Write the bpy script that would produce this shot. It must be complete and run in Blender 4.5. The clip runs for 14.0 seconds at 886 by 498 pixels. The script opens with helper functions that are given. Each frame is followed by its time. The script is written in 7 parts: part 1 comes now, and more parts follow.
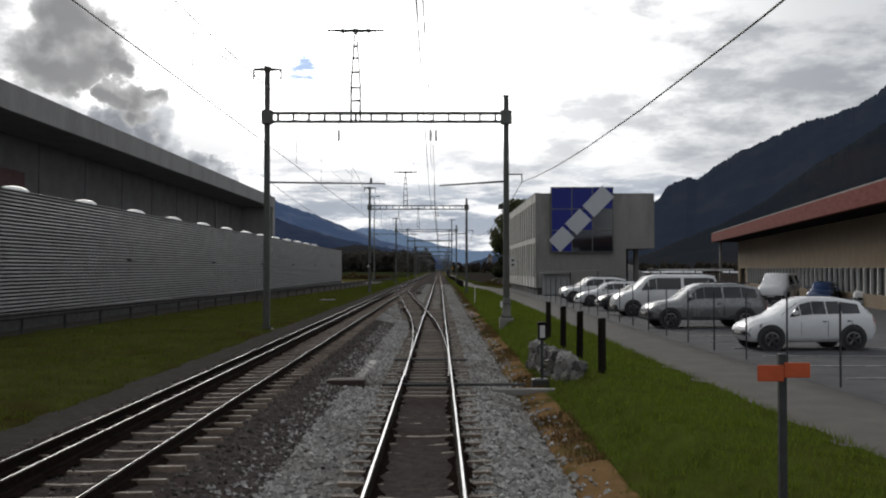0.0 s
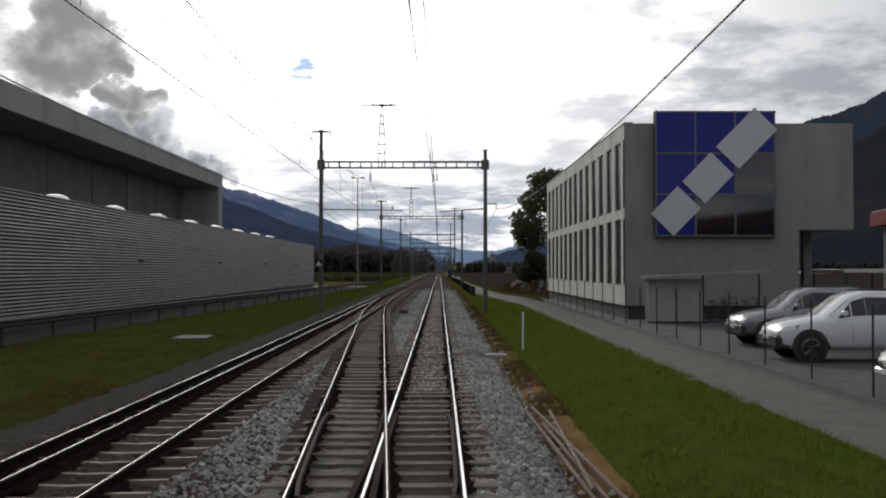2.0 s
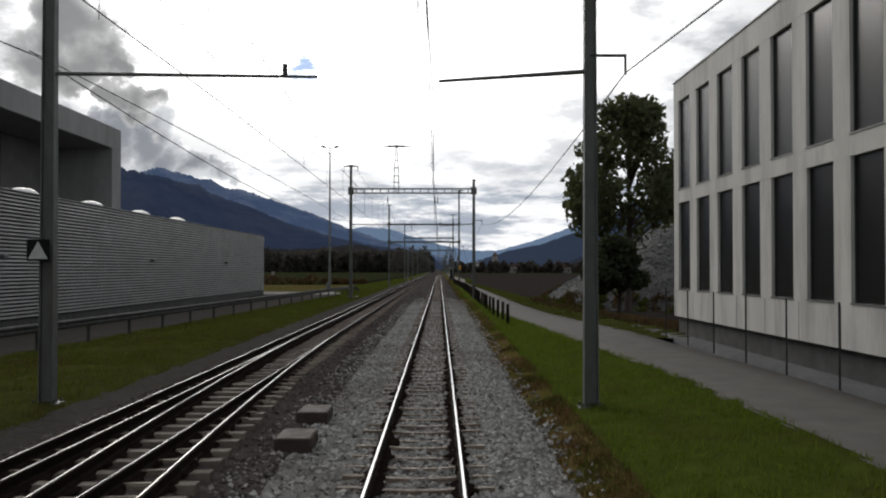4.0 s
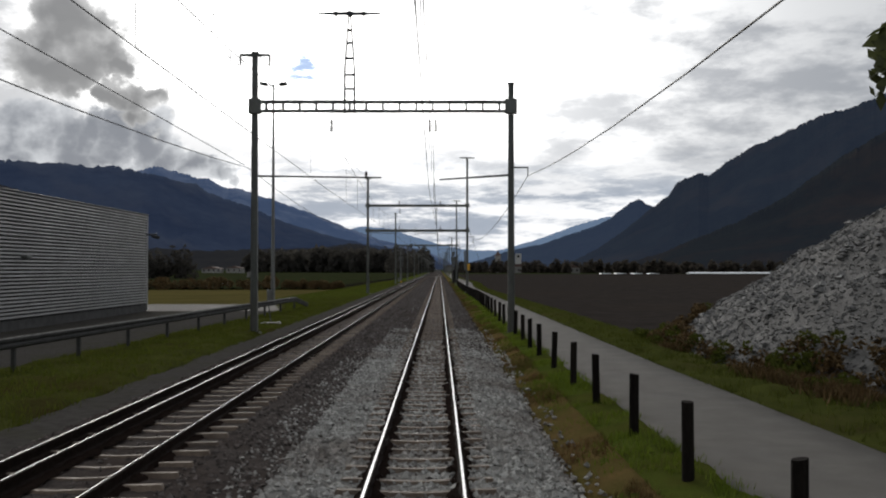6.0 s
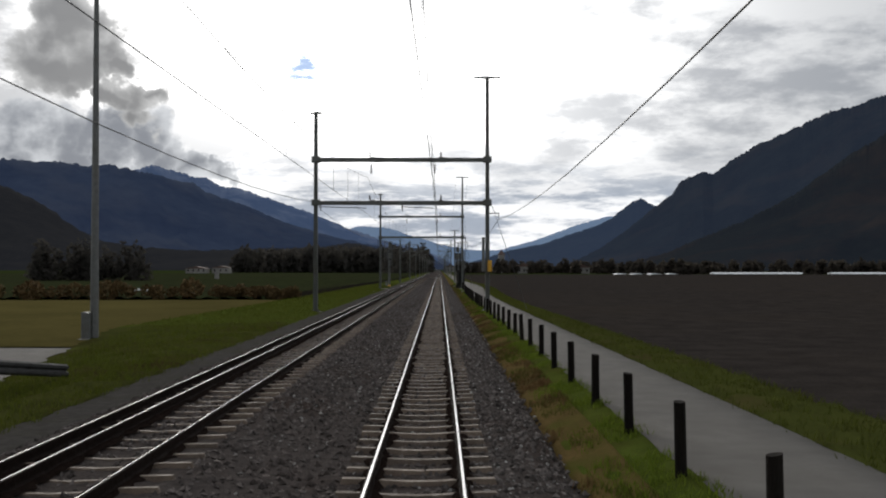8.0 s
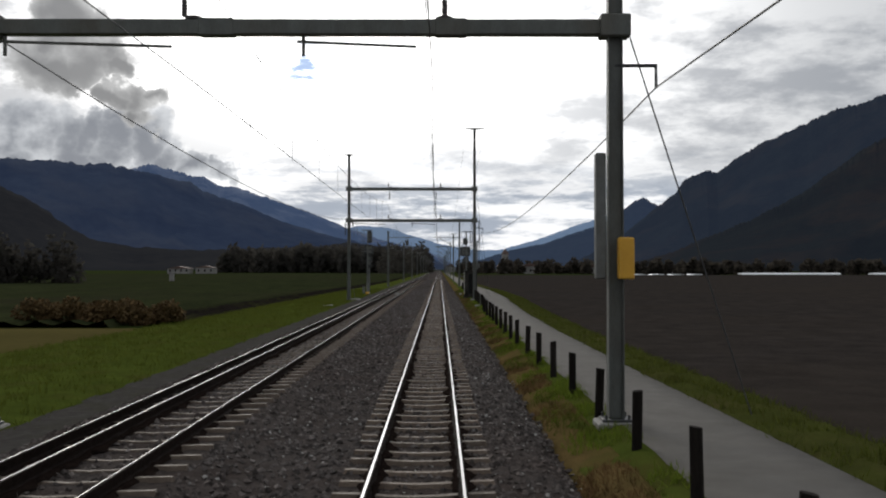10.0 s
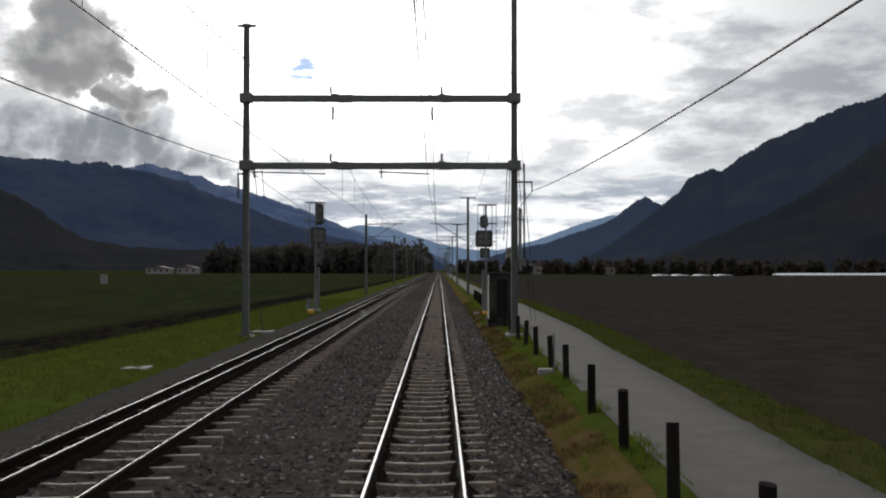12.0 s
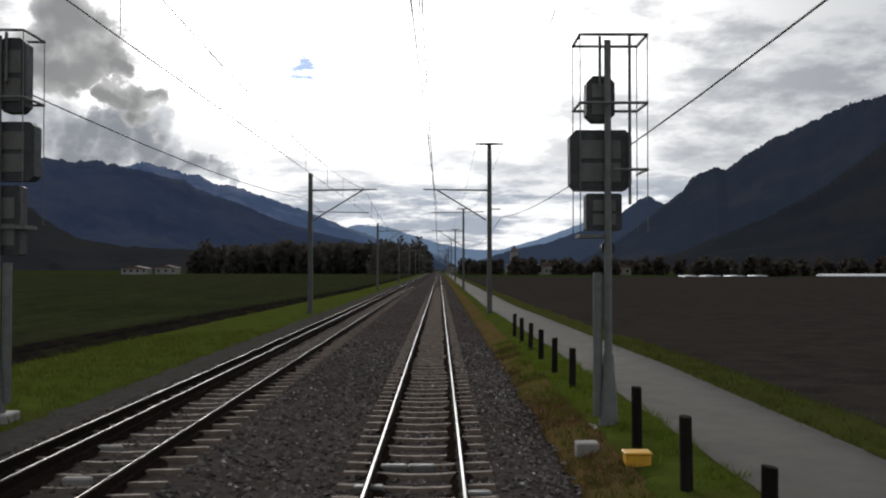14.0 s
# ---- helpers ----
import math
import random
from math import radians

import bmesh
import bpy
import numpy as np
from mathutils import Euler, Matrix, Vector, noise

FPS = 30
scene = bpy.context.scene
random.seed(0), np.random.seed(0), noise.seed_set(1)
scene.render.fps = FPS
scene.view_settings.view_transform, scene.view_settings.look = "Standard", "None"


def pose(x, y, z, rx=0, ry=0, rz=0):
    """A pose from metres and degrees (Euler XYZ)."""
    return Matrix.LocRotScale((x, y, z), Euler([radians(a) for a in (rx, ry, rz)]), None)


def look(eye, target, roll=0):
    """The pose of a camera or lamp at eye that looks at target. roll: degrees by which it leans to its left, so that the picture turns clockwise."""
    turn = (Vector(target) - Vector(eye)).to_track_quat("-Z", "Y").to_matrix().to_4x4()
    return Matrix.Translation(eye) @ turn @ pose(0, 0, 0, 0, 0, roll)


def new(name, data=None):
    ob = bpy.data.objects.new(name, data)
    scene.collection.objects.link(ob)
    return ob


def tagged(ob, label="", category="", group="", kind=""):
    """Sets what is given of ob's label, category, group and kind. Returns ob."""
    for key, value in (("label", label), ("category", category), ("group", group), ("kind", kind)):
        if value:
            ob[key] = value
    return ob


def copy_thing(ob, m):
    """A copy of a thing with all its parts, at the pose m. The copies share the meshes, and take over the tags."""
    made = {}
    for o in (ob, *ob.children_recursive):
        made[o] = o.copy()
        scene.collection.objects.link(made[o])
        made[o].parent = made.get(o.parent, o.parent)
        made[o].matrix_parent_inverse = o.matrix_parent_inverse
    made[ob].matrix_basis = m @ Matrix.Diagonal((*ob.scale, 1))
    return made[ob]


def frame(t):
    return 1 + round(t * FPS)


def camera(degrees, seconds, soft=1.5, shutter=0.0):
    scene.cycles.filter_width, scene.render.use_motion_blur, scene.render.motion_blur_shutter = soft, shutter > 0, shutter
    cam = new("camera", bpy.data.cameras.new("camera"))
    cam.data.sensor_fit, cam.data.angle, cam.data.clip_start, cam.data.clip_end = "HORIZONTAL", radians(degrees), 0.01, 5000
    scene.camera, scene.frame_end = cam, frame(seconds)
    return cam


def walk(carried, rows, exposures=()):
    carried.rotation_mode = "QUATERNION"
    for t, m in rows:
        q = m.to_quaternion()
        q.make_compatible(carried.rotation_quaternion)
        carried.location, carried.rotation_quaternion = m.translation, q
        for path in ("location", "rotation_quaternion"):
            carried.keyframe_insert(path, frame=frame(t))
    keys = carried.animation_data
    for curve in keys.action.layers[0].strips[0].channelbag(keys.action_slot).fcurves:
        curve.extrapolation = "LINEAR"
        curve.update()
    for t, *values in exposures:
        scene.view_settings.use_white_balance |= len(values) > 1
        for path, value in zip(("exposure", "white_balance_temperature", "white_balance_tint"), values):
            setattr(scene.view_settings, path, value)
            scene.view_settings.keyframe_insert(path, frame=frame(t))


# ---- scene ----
LENS = 48.0
SPEED = 21.1
EYE_X, EYE_Z = 0.268, 2.36
cam = camera(LENS, 14.0, soft=2.05)
PATH = [(t * 0.5, pose(EYE_X, SPEED * t * 0.5, EYE_Z, 91.14, 0.0, -0.2)) for t in range(29)]
walk(cam, PATH)
scene.view_settings.exposure = 0.0

# ---------------------------------------------------------------- light
SUN_AZ, SUN_EL = -18.0, 18.0     # degrees from the line's heading, and above the horizon
SKY_STRENGTH = 1.0
world = bpy.data.worlds.new("sky")
scene.world = world
world.use_nodes = True


def sky_nodes():
    nt = world.node_tree
    nt.nodes.clear()
    N, L = nt.nodes.new, nt.links.new

    def feed(sock, v):
        if isinstance(v, bpy.types.NodeSocket):
            L(v, sock)
        else:
            sock.default_value = v

    def calc(op, a, b=0.0, c=0.0, clamp=False):
        n = N("ShaderNodeMath")
        n.operation, n.use_clamp = op, clamp
        for s, v in zip(n.inputs, (a, b, c)):
            feed(s, v)
        return n.outputs[0]

    def ramp(x, lo, hi, a=0.0, b=1.0):
        n = N("ShaderNodeMapRange")
        n.interpolation_type = "SMOOTHSTEP"
        for s, v in zip(n.inputs, (x, lo, hi, a, b)):
            feed(s, v)
        return n.outputs[0]

    def mixc(f, a, b):
        n = N("ShaderNodeMix")
        n.data_type = "RGBA"
        feed(n.inputs[0], f), feed(n.inputs[6], a), feed(n.inputs[7], b)
        return n.outputs[2]

    def cloud(vec, scale, detail, rough, stretch):
        mp = N("ShaderNodeMapping")
        mp.inputs["Scale"].default_value = stretch
        L(vec, mp.inputs[0])
        n = N("ShaderNodeTexNoise")
        n.inputs["Scale"].default_value, n.inputs["Detail"].default_value = scale, detail
        n.inputs["Roughness"].default_value = rough
        L(mp.outputs[0], n.inputs["Vector"])
        return n.outputs[0]

    tc = N("ShaderNodeTexCoord")
    gen = tc.outputs["Generated"]
    sep = N("ShaderNodeSeparateXYZ")
    L(gen, sep.inputs[0])
    up = sep.outputs[2]
    sky = N("ShaderNodeTexSky")
    sky.sky_type, sky.sun_disc = "NISHITA", False
    sky.sun_elevation, sky.sun_rotation = radians(SUN_EL), radians(SUN_AZ)
    sky.air_density, sky.dust_density = 1.0, 1.0

    def toward(az, el, vec=None):
        a, e = radians(az), radians(el)
        n = N("ShaderNodeVectorMath")
        n.operation = "DOT_PRODUCT"
        L(vec or gen, n.inputs[0])
        n.inputs[1].default_value = (math.sin(a) * math.cos(e), math.cos(a) * math.cos(e), math.sin(e))
        return n.outputs["Value"]

    fine = cloud(gen, 11.0, 9.0, 0.62, (1.0, 1.0, 2.8))
    broad = cloud(gen, 3.4, 7.0, 0.55, (1.0, 1.0, 2.4))
    streak = cloud(gen, 8.5, 10.0, 0.66, (1.0, 1.0, 5.5))
    puff = cloud(gen, 16.0, 8.0, 0.55, (1.0, 1.0, 1.3))
    # overcast veil: lighter and darker parts
    veil = calc("ADD", calc("MULTIPLY", broad, 0.45), calc("MULTIPLY", fine, 0.55))
    veil = ramp(veil, 0.42, 0.58)
    grey = mixc(veil, (0.33, 0.35, 0.385, 1), (0.60, 0.615, 0.635, 1))
    # the hidden sun lights the veil up round it
    near = toward(SUN_AZ + 12, SUN_EL - 4)
    glow = calc("POWER", calc("MAXIMUM", near, 0.0), 26.0)
    glow = calc("MULTIPLY", glow, calc("ADD", 0.55, calc("MULTIPLY", veil, 0.75)))
    glow = calc("MULTIPLY", glow, ramp(up, 0.045, 0.15, 0.08, 1.0))
    lit = N("ShaderNodeVectorMath")
    lit.operation = "SCALE"
    lit.inputs[0].default_value = (1.0, 0.985, 0.96)
    L(calc("MULTIPLY", glow, 2.0), lit.inputs["Scale"])
    add = N("ShaderNodeVectorMath")
    add.operation = "ADD"
    L(grey, add.inputs[0]), L(lit.outputs[0], add.inputs[1])
    col = add.outputs[0]
    # long low bands of blue-grey cloud with bright slits over the valley's end
    band = mixc(ramp(streak, 0.43, 0.57), (0.36, 0.42, 0.52, 1), (1.10, 1.11, 1.13, 1))
    col = mixc(ramp(up, 0.055, 0.13, 0.85, 0.0), col, band)
    # heaps of dark cumulus: lobes (degrees across, degrees up, radius), torn at the rim, paler where thin
    rag = calc("ADD", calc("MULTIPLY", calc("SUBTRACT", puff, 0.5), 1.2), calc("MULTIPLY", calc("SUBTRACT", cloud(gen, 40.0, 8.0, 0.65, (1, 1, 1.6)), 0.5), 1.0))
    # directions bent by swirls, so that the lobes lose their round outline
    swirl = N("ShaderNodeTexNoise")
    swirl.inputs["Scale"].default_value, swirl.inputs["Detail"].default_value, swirl.inputs["Roughness"].default_value = 17.0, 7.0, 0.55
    L(gen, swirl.inputs["Vector"])
    off, push, join, bent_n = (N("ShaderNodeVectorMath") for _ in range(4))
    off.operation, push.operation, join.operation, bent_n.operation = "SUBTRACT", "SCALE", "ADD", "NORMALIZE"
    L(swirl.outputs["Color"], off.inputs[0])
    off.inputs[1].default_value = (0.5, 0.5, 0.5)
    L(off.outputs[0], push.inputs[0])
    push.inputs["Scale"].default_value = 0.10
    L(gen, join.inputs[0]), L(push.outputs[0], join.inputs[1])
    L(join.outputs[0], bent_n.inputs[0])
    bent = bent_n.outputs[0]
    broad_fine = cloud(gen, 14.0, 5.0, 0.5, (1, 1, 1.8))
    high = ((-22.2, 10.9, 1.9), (-21.3, 12.2, 1.7), (-20.2, 12.4, 1.9), (-19.2, 11.4, 2.2), (-20.9, 10.7, 2.0), (-18.8, 12.0, 1.3), (-17.9, 11.1, 1.0), (-27.0, 11.5, 1.6),
            (-18.5, 9.1, 1.0), (-17.3, 9.2, 1.3), (-16.5, 9.2, 0.9), (-17.4, 7.9, 0.9))
    low = ((-23.2, 7.0, 1.7), (-22.0, 6.7, 1.5), (-20.6, 7.0, 1.4), (-19.5, 7.1, 1.2), (-18.1, 7.4, 1.0), (-20.4, 6.2, 2.0), (-18.1, 6.4, 1.7), (-16.4, 6.6, 1.5), (-14.9, 6.3, 1.4), (-13.6, 5.9, 1.3), (-12.4, 5.6, 0.9), (-23.0, 6.0, 1.7), (-26.5, 6.6, 2.2))
    for lobes, dark, pale in ((low, (0.21, 0.235, 0.28, 1), (0.66, 0.69, 0.73, 1)), (high, (0.21, 0.22, 0.235, 1), (0.58, 0.59, 0.60, 1))):
        reach = 9.0
        for az, el, size in lobes:
            d = calc("MULTIPLY", calc("ARCCOSINE", calc("MINIMUM", toward(az, el, bent), 1.0)), 180 / math.pi)
            reach = calc("MINIMUM", reach, calc("DIVIDE", d, size))
        core = ramp(calc("ADD", calc("MULTIPLY", reach, 0.42), calc("MULTIPLY", broad_fine, 0.9)), 0.48, 0.98)
        reach = calc("ADD", reach, rag)
        col = mixc(ramp(reach, 0.74, 1.20, 0.97, 0.0), col, mixc(core, dark, pale))
    # a small gap through which clear sky shows
    d = calc("MULTIPLY", calc("ARCCOSINE", calc("MINIMUM", toward(-7.6, 11.5), 1.0)), 180 / math.pi)
    d = calc("ADD", calc("DIVIDE", d, 1.7), calc("MULTIPLY", calc("SUBTRACT", cloud(gen, 30.0, 9.0, 0.66, (1, 1, 4.0)), 0.5), 4.4))
    clear = N("ShaderNodeVectorMath")
    clear.operation = "SCALE"
    L(sky.outputs[0], clear.inputs[0])
    clear.inputs["Scale"].default_value = 0.06
    col = mixc(ramp(d, -0.1, 0.75, 0.95, 0.0), col, mixc(0.9, clear.outputs[0], (0.25, 0.45, 0.82, 1)))
    # clear sky adds its own part to the veil
    tint = mixc(0.02, col, clear.outputs[0])
    bg = N("ShaderNodeBackground")
    L(tint, bg.inputs[0])
    bg.inputs[1].default_value = SKY_STRENGTH
    out = N("ShaderNodeOutputWorld")
    L(bg.outputs[0], out.inputs[0])


sky_nodes()
sun = new("sun", bpy.data.lights.new("sun", "SUN"))
sun.data.energy, sun.data.angle, sun.data.color = 1.3, radians(25), (1.0, 0.95, 0.88)
sun.matrix_world = look((0, 0, 0), (-math.sin(radians(SUN_AZ)), -math.cos(radians(SUN_AZ)), -math.tan(radians(SUN_EL + 8))))

# ---------------------------------------------------------------- materials


def mat(name, a, b=None, scale=4.0, rough=0.85, metal=0.0, bump=0.0, fine=8.0, stain=None, stain_scale=0.5, stain_amount=0.5,
        random=0.0, island=0.0, stretch=(1, 1, 1), spec=0.5, wear=0.0, glow=None):
    """Two tones mixed by grain at two scales, with stains, bump and a change from piece to piece."""
    m = bpy.data.materials.new(name)
    m.use_nodes = True
    nt = m.node_tree
    N, L = nt.nodes.new, nt.links.new
    p = nt.nodes["Principled BSDF"]
    p.inputs["Metallic"].default_value = metal
    p.inputs["Specular IOR Level"].default_value = spec
    geo = N("ShaderNodeNewGeometry")
    mp = N("ShaderNodeMapping")
    mp.inputs["Scale"].default_value = stretch
    L(geo.outputs["Position"], mp.inputs[0])

    def grain(s, detail=5.0, rough_=0.6):
        n = N("ShaderNodeTexNoise")
        n.inputs["Scale"].default_value, n.inputs["Detail"].default_value = s, detail
        n.inputs["Roughness"].default_value = rough_
        L(mp.outputs[0], n.inputs["Vector"])
        return n.outputs[0]

    def rng(x, lo, hi, c=0.0, d=1.0):
        n = N("ShaderNodeMapRange")
        L(x, n.inputs[0])
        for s, v in zip(list(n.inputs)[1:5], (lo, hi, c, d)):
            s.default_value = v
        return n.outputs[0]

    def mixc(f, x, y, mode="MIX"):
        n = N("ShaderNodeMix")
        n.data_type, n.blend_type = "RGBA", mode
        for s, v in ((n.inputs[0], f), (n.inputs[6], x), (n.inputs[7], y)):
            if isinstance(v, bpy.types.NodeSocket):
                L(v, s)
            else:
                s.default_value = v
        return n.outputs[2]

    b = b or tuple(c * 0.72 for c in a)
    g1, g2 = grain(scale), grain(scale * fine, 3.0)
    f = N("ShaderNodeMath")
    f.operation = "ADD"
    L(rng(g1, 0.3, 0.7, 0.0, 0.6), f.inputs[0]), L(rng(g2, 0.3, 0.7, 0.0, 0.4), f.inputs[1])
    col = mixc(f.outputs[0], (*a, 1), (*b, 1))
    if stain:
        s = grain(stain_scale, 6.0, 0.65)
        col = mixc(rng(s, 0.48, 0.68, 0.0, stain_amount), col, (*stain, 1))
    for amount, source in ((random, "obj"), (island, "isl")):
        if amount:
            src = N("ShaderNodeObjectInfo").outputs["Random"] if source == "obj" else geo.outputs["Random Per Island"]
            hsv = N("ShaderNodeHueSaturation")
            L(rng(src, 0, 1, 1 - amount, 1 + amount), hsv.inputs["Value"])
            L(col, hsv.inputs["Color"])
            col = hsv.outputs[0]
    L(col, p.inputs["Base Color"])
    L(rng(g1, 0.3, 0.7, max(rough - 0.12, 0.02), min(rough + 0.1, 1.0)), p.inputs["Roughness"])
    if bump:
        bn = N("ShaderNodeBump")
        bn.inputs["Strength"].default_value, bn.inputs["Distance"].default_value = min(bump, 1.0), 0.02 * max(bump, 1.0)
        L(g2, bn.inputs["Height"])
        L(bn.outputs[0], p.inputs["Normal"])
    if glow:
        p.inputs["Emission Color"].default_value = (*glow[:3], 1)
        p.inputs["Emission Strength"].default_value = glow[3]
    return m


def glass_mat(name, col, rough=0.05):
    m = bpy.data.materials.new(name)
    m.use_nodes = True
    p = m.node_tree.nodes["Principled BSDF"]
    p.inputs["Base Color"].default_value = (*col, 1)
    p.inputs["Roughness"].default_value = rough
    p.inputs["Specular IOR Level"].default_value = 0.6
    return m


ASPHALT = mat("asphalt", (0.12, 0.12, 0.125), (0.09, 0.09, 0.095), 1.2, 0.9, spec=0.1, bump=0.5, fine=40, stain=(0.075, 0.075, 0.08), stain_scale=0.35)
PATH_TAR = mat("path_tar", (0.140, 0.132, 0.121), (0.108, 0.102, 0.093), 1.5, 0.9, spec=0.08, bump=0.5, fine=40, stain=(0.11, 0.105, 0.10), stain_scale=0.6)
LEFT_GRASS = mat("meadow_grass", (0.066, 0.072, 0.019), (0.026, 0.028, 0.010), 0.9, 0.9, bump=1.8, fine=10, stain=(0.034, 0.024, 0.010), stain_scale=0.22, stain_amount=0.9, spec=0.0)
GRASS = mat("grass", (0.078, 0.102, 0.019), (0.036, 0.048, 0.010), 1.6, 0.9, bump=1.6, fine=14, stain=(0.060, 0.056, 0.016), stain_scale=0.45, stain_amount=0.85, spec=0.0)
TUFT = mat("tuft", (0.090, 0.128, 0.021), (0.040, 0.058, 0.010), 0.7, 0.8, island=0.5, stain=(0.070, 0.066, 0.018), stain_scale=0.35, stain_amount=0.8, spec=0.0)
LEFT_TUFT = mat("meadow_tuft", (0.068, 0.088, 0.020), (0.027, 0.032, 0.009), 0.7, 0.85, island=0.45, stain=(0.036, 0.027, 0.010), stain_scale=0.4, spec=0.0)
DRY = mat("dry_weeds", (0.23, 0.14, 0.066), (0.12, 0.075, 0.038), 2.6, 0.9, bump=1.0, fine=12, island=0.3, stain=(0.050, 0.052, 0.016), stain_scale=1.0, stain_amount=0.95, spec=0.0)
DULL_GRASS = mat("dull_grass", (0.062, 0.070, 0.018), (0.032, 0.037, 0.011), 1.2, 0.9, bump=1.8, fine=10, stain=(0.062, 0.050, 0.022), stain_scale=0.4, stain_amount=0.7, spec=0.0)
DULL_TUFT = mat("dull_tuft", (0.072, 0.086, 0.020), (0.036, 0.043, 0.012), 1.0, 0.85, island=0.45, stain=(0.07, 0.055, 0.025), stain_scale=0.5, spec=0.0)
WEEDY = mat("weedy_edge", (0.135, 0.092, 0.038), (0.066, 0.050, 0.020), 1.5, 0.9, bump=1.8, fine=10, stain=(0.062, 0.066, 0.016), stain_scale=0.6, stain_amount=0.9, spec=0.0)
PLAIN = mat("plain", (0.030, 0.042, 0.012), (0.020, 0.028, 0.009), 0.05, 0.95, bump=0.6, fine=30, stain=(0.045, 0.045, 0.018), stain_scale=0.01, spec=0.0)
CROP = mat("crop", (0.036, 0.043, 0.018), (0.016, 0.019, 0.010), 0.25, 0.95, bump=1.2, fine=14, stain=(0.03, 0.026, 0.018), stain_scale=0.05, stretch=(1, 0.25, 1), spec=0.0)
STUBBLE = mat("stubble", (0.105, 0.088, 0.032), (0.062, 0.054, 0.020), 0.15, 0.95, bump=1.0, fine=16, spec=0.0)
HEDGE = mat("hedge_growth", (0.15, 0.095, 0.045), (0.080, 0.058, 0.028), 0.8, 0.95, bump=1.2, island=0.35, spec=0.05)
SOIL = mat("soil", (0.046, 0.040, 0.036), (0.020, 0.0175, 0.0165), 0.8, 0.95, bump=1.6, fine=14, stain=(0.040, 0.033, 0.027), stain_scale=0.06, spec=0.0)
FURROW = mat("furrow_soil", (0.024, 0.020, 0.017), (0.010, 0.009, 0.008), 1.2, 0.95, bump=1.6, fine=12, stain=(0.034, 0.036, 0.014), stain_scale=0.35, stain_amount=0.8, spec=0.0)
BALLAST = mat("ballast", (0.27, 0.265, 0.25), (0.10, 0.096, 0.09), 7.0, 0.9, bump=2.2, fine=3.2, stain=(0.16, 0.14, 0.12), stain_scale=0.3, stain_amount=0.6, spec=0.0)
STONE = mat("ballast_stone", (0.42, 0.415, 0.39), (0.24, 0.236, 0.222), 9.0, 0.85, island=0.42, stain=(0.11, 0.08, 0.065), stain_scale=0.3, stain_amount=0.6, spec=0.25)
DARK_STONE = mat("dark_ballast_stone", (0.140, 0.124, 0.116), (0.072, 0.063, 0.058), 9.0, 0.85, island=0.6, stain=(0.075, 0.055, 0.047), stain_scale=0.3, spec=0.05)
DARK_BED = mat("dark_ballast", (0.098, 0.085, 0.079), (0.040, 0.035, 0.033), 7.0, 0.9, bump=2.2, fine=3.2, stain=(0.042, 0.03, 0.025), stain_scale=0.25, stain_amount=0.7, spec=0.0)
GRIT = mat("grit", (0.092, 0.087, 0.081), (0.046, 0.043, 0.040), 5.0, 0.9, spec=0.0, bump=1.4, fine=12, stain=(0.055, 0.055, 0.035), stain_scale=0.8)
RAIL_TOP = mat("rail_top", (0.40, 0.395, 0.39), (0.32, 0.315, 0.31), 3.0, 0.24, 1.0, stretch=(1, 0.05, 1))
# rail head in a dimmer tone, for rails that reflect darker sky
RAIL_DIM = mat("rail_top_dim", (0.26, 0.255, 0.25), (0.18, 0.175, 0.17), 3.0, 0.30, 1.0, stretch=(1, 0.05, 1))
RAIL_SIDE = mat("rail_rust", (0.022, 0.015, 0.012), (0.011, 0.008, 0.007), 12.0, 0.9, bump=0.5, spec=0.05)
# rust and oil, darkened further for the shadow beside a rail
RUST_SHADOW = mat("rust_crust", (0.024, 0.017, 0.014), (0.011, 0.008, 0.007), 9.0, 0.9, bump=1.0, fine=4, spec=0.0)
STEEL_TIE = mat("sleeper_steel", (0.175, 0.132, 0.096), (0.080, 0.058, 0.042), 6.0, 0.75, bump=0.6, random=0.22, stain=(0.09, 0.06, 0.045), stain_scale=2.5)
WOOD_TIE = mat("sleeper_wood", (0.185, 0.15, 0.118), (0.085, 0.068, 0.055), 5.0, 0.9, bump=0.9, random=0.25, stretch=(0.3, 3, 1), stain=(0.06, 0.05, 0.045), stain_scale=2.0)
POST_WOOD = mat("post_wood", (0.024, 0.020, 0.017), (0.010, 0.009, 0.008), 12.0, 0.95, spec=0.05, bump=0.8, random=0.3, stretch=(1, 1, 0.15))
BARRIER = mat("barrier_zinc", (0.062, 0.062, 0.061), (0.040, 0.040, 0.039), 3.0, 0.8, 0.1, bump=0.2, spec=0.15)
GALV = mat("galvanised", (0.165, 0.17, 0.165), (0.105, 0.11, 0.105), 6.0, 0.55, 0.35, bump=0.2, stain=(0.11, 0.10, 0.08), stain_scale=1.2)
MAST = mat("mast_steel", (0.135, 0.145, 0.135), (0.09, 0.095, 0.088), 5.0, 0.6, 0.2, bump=0.2, stain=(0.09, 0.075, 0.055), stain_scale=0.9, stretch=(1, 1, 0.4))
DARK_STEEL = mat("dark_steel", (0.055, 0.058, 0.06), (0.032, 0.033, 0.034), 8.0, 0.6, 0.3, bump=0.2)
CHECK_STEEL = mat("check_rail_steel", (0.075, 0.068, 0.062), (0.045, 0.040, 0.036), 8.0, 0.9, spec=0.05, bump=0.3)
WIRE = mat("wire", (0.075, 0.075, 0.075), (0.05, 0.05, 0.05), 2.0, 0.6, 0.3)
INSUL = mat("insulator", (0.06, 0.045, 0.04), (0.04, 0.03, 0.03), 6.0, 0.35)
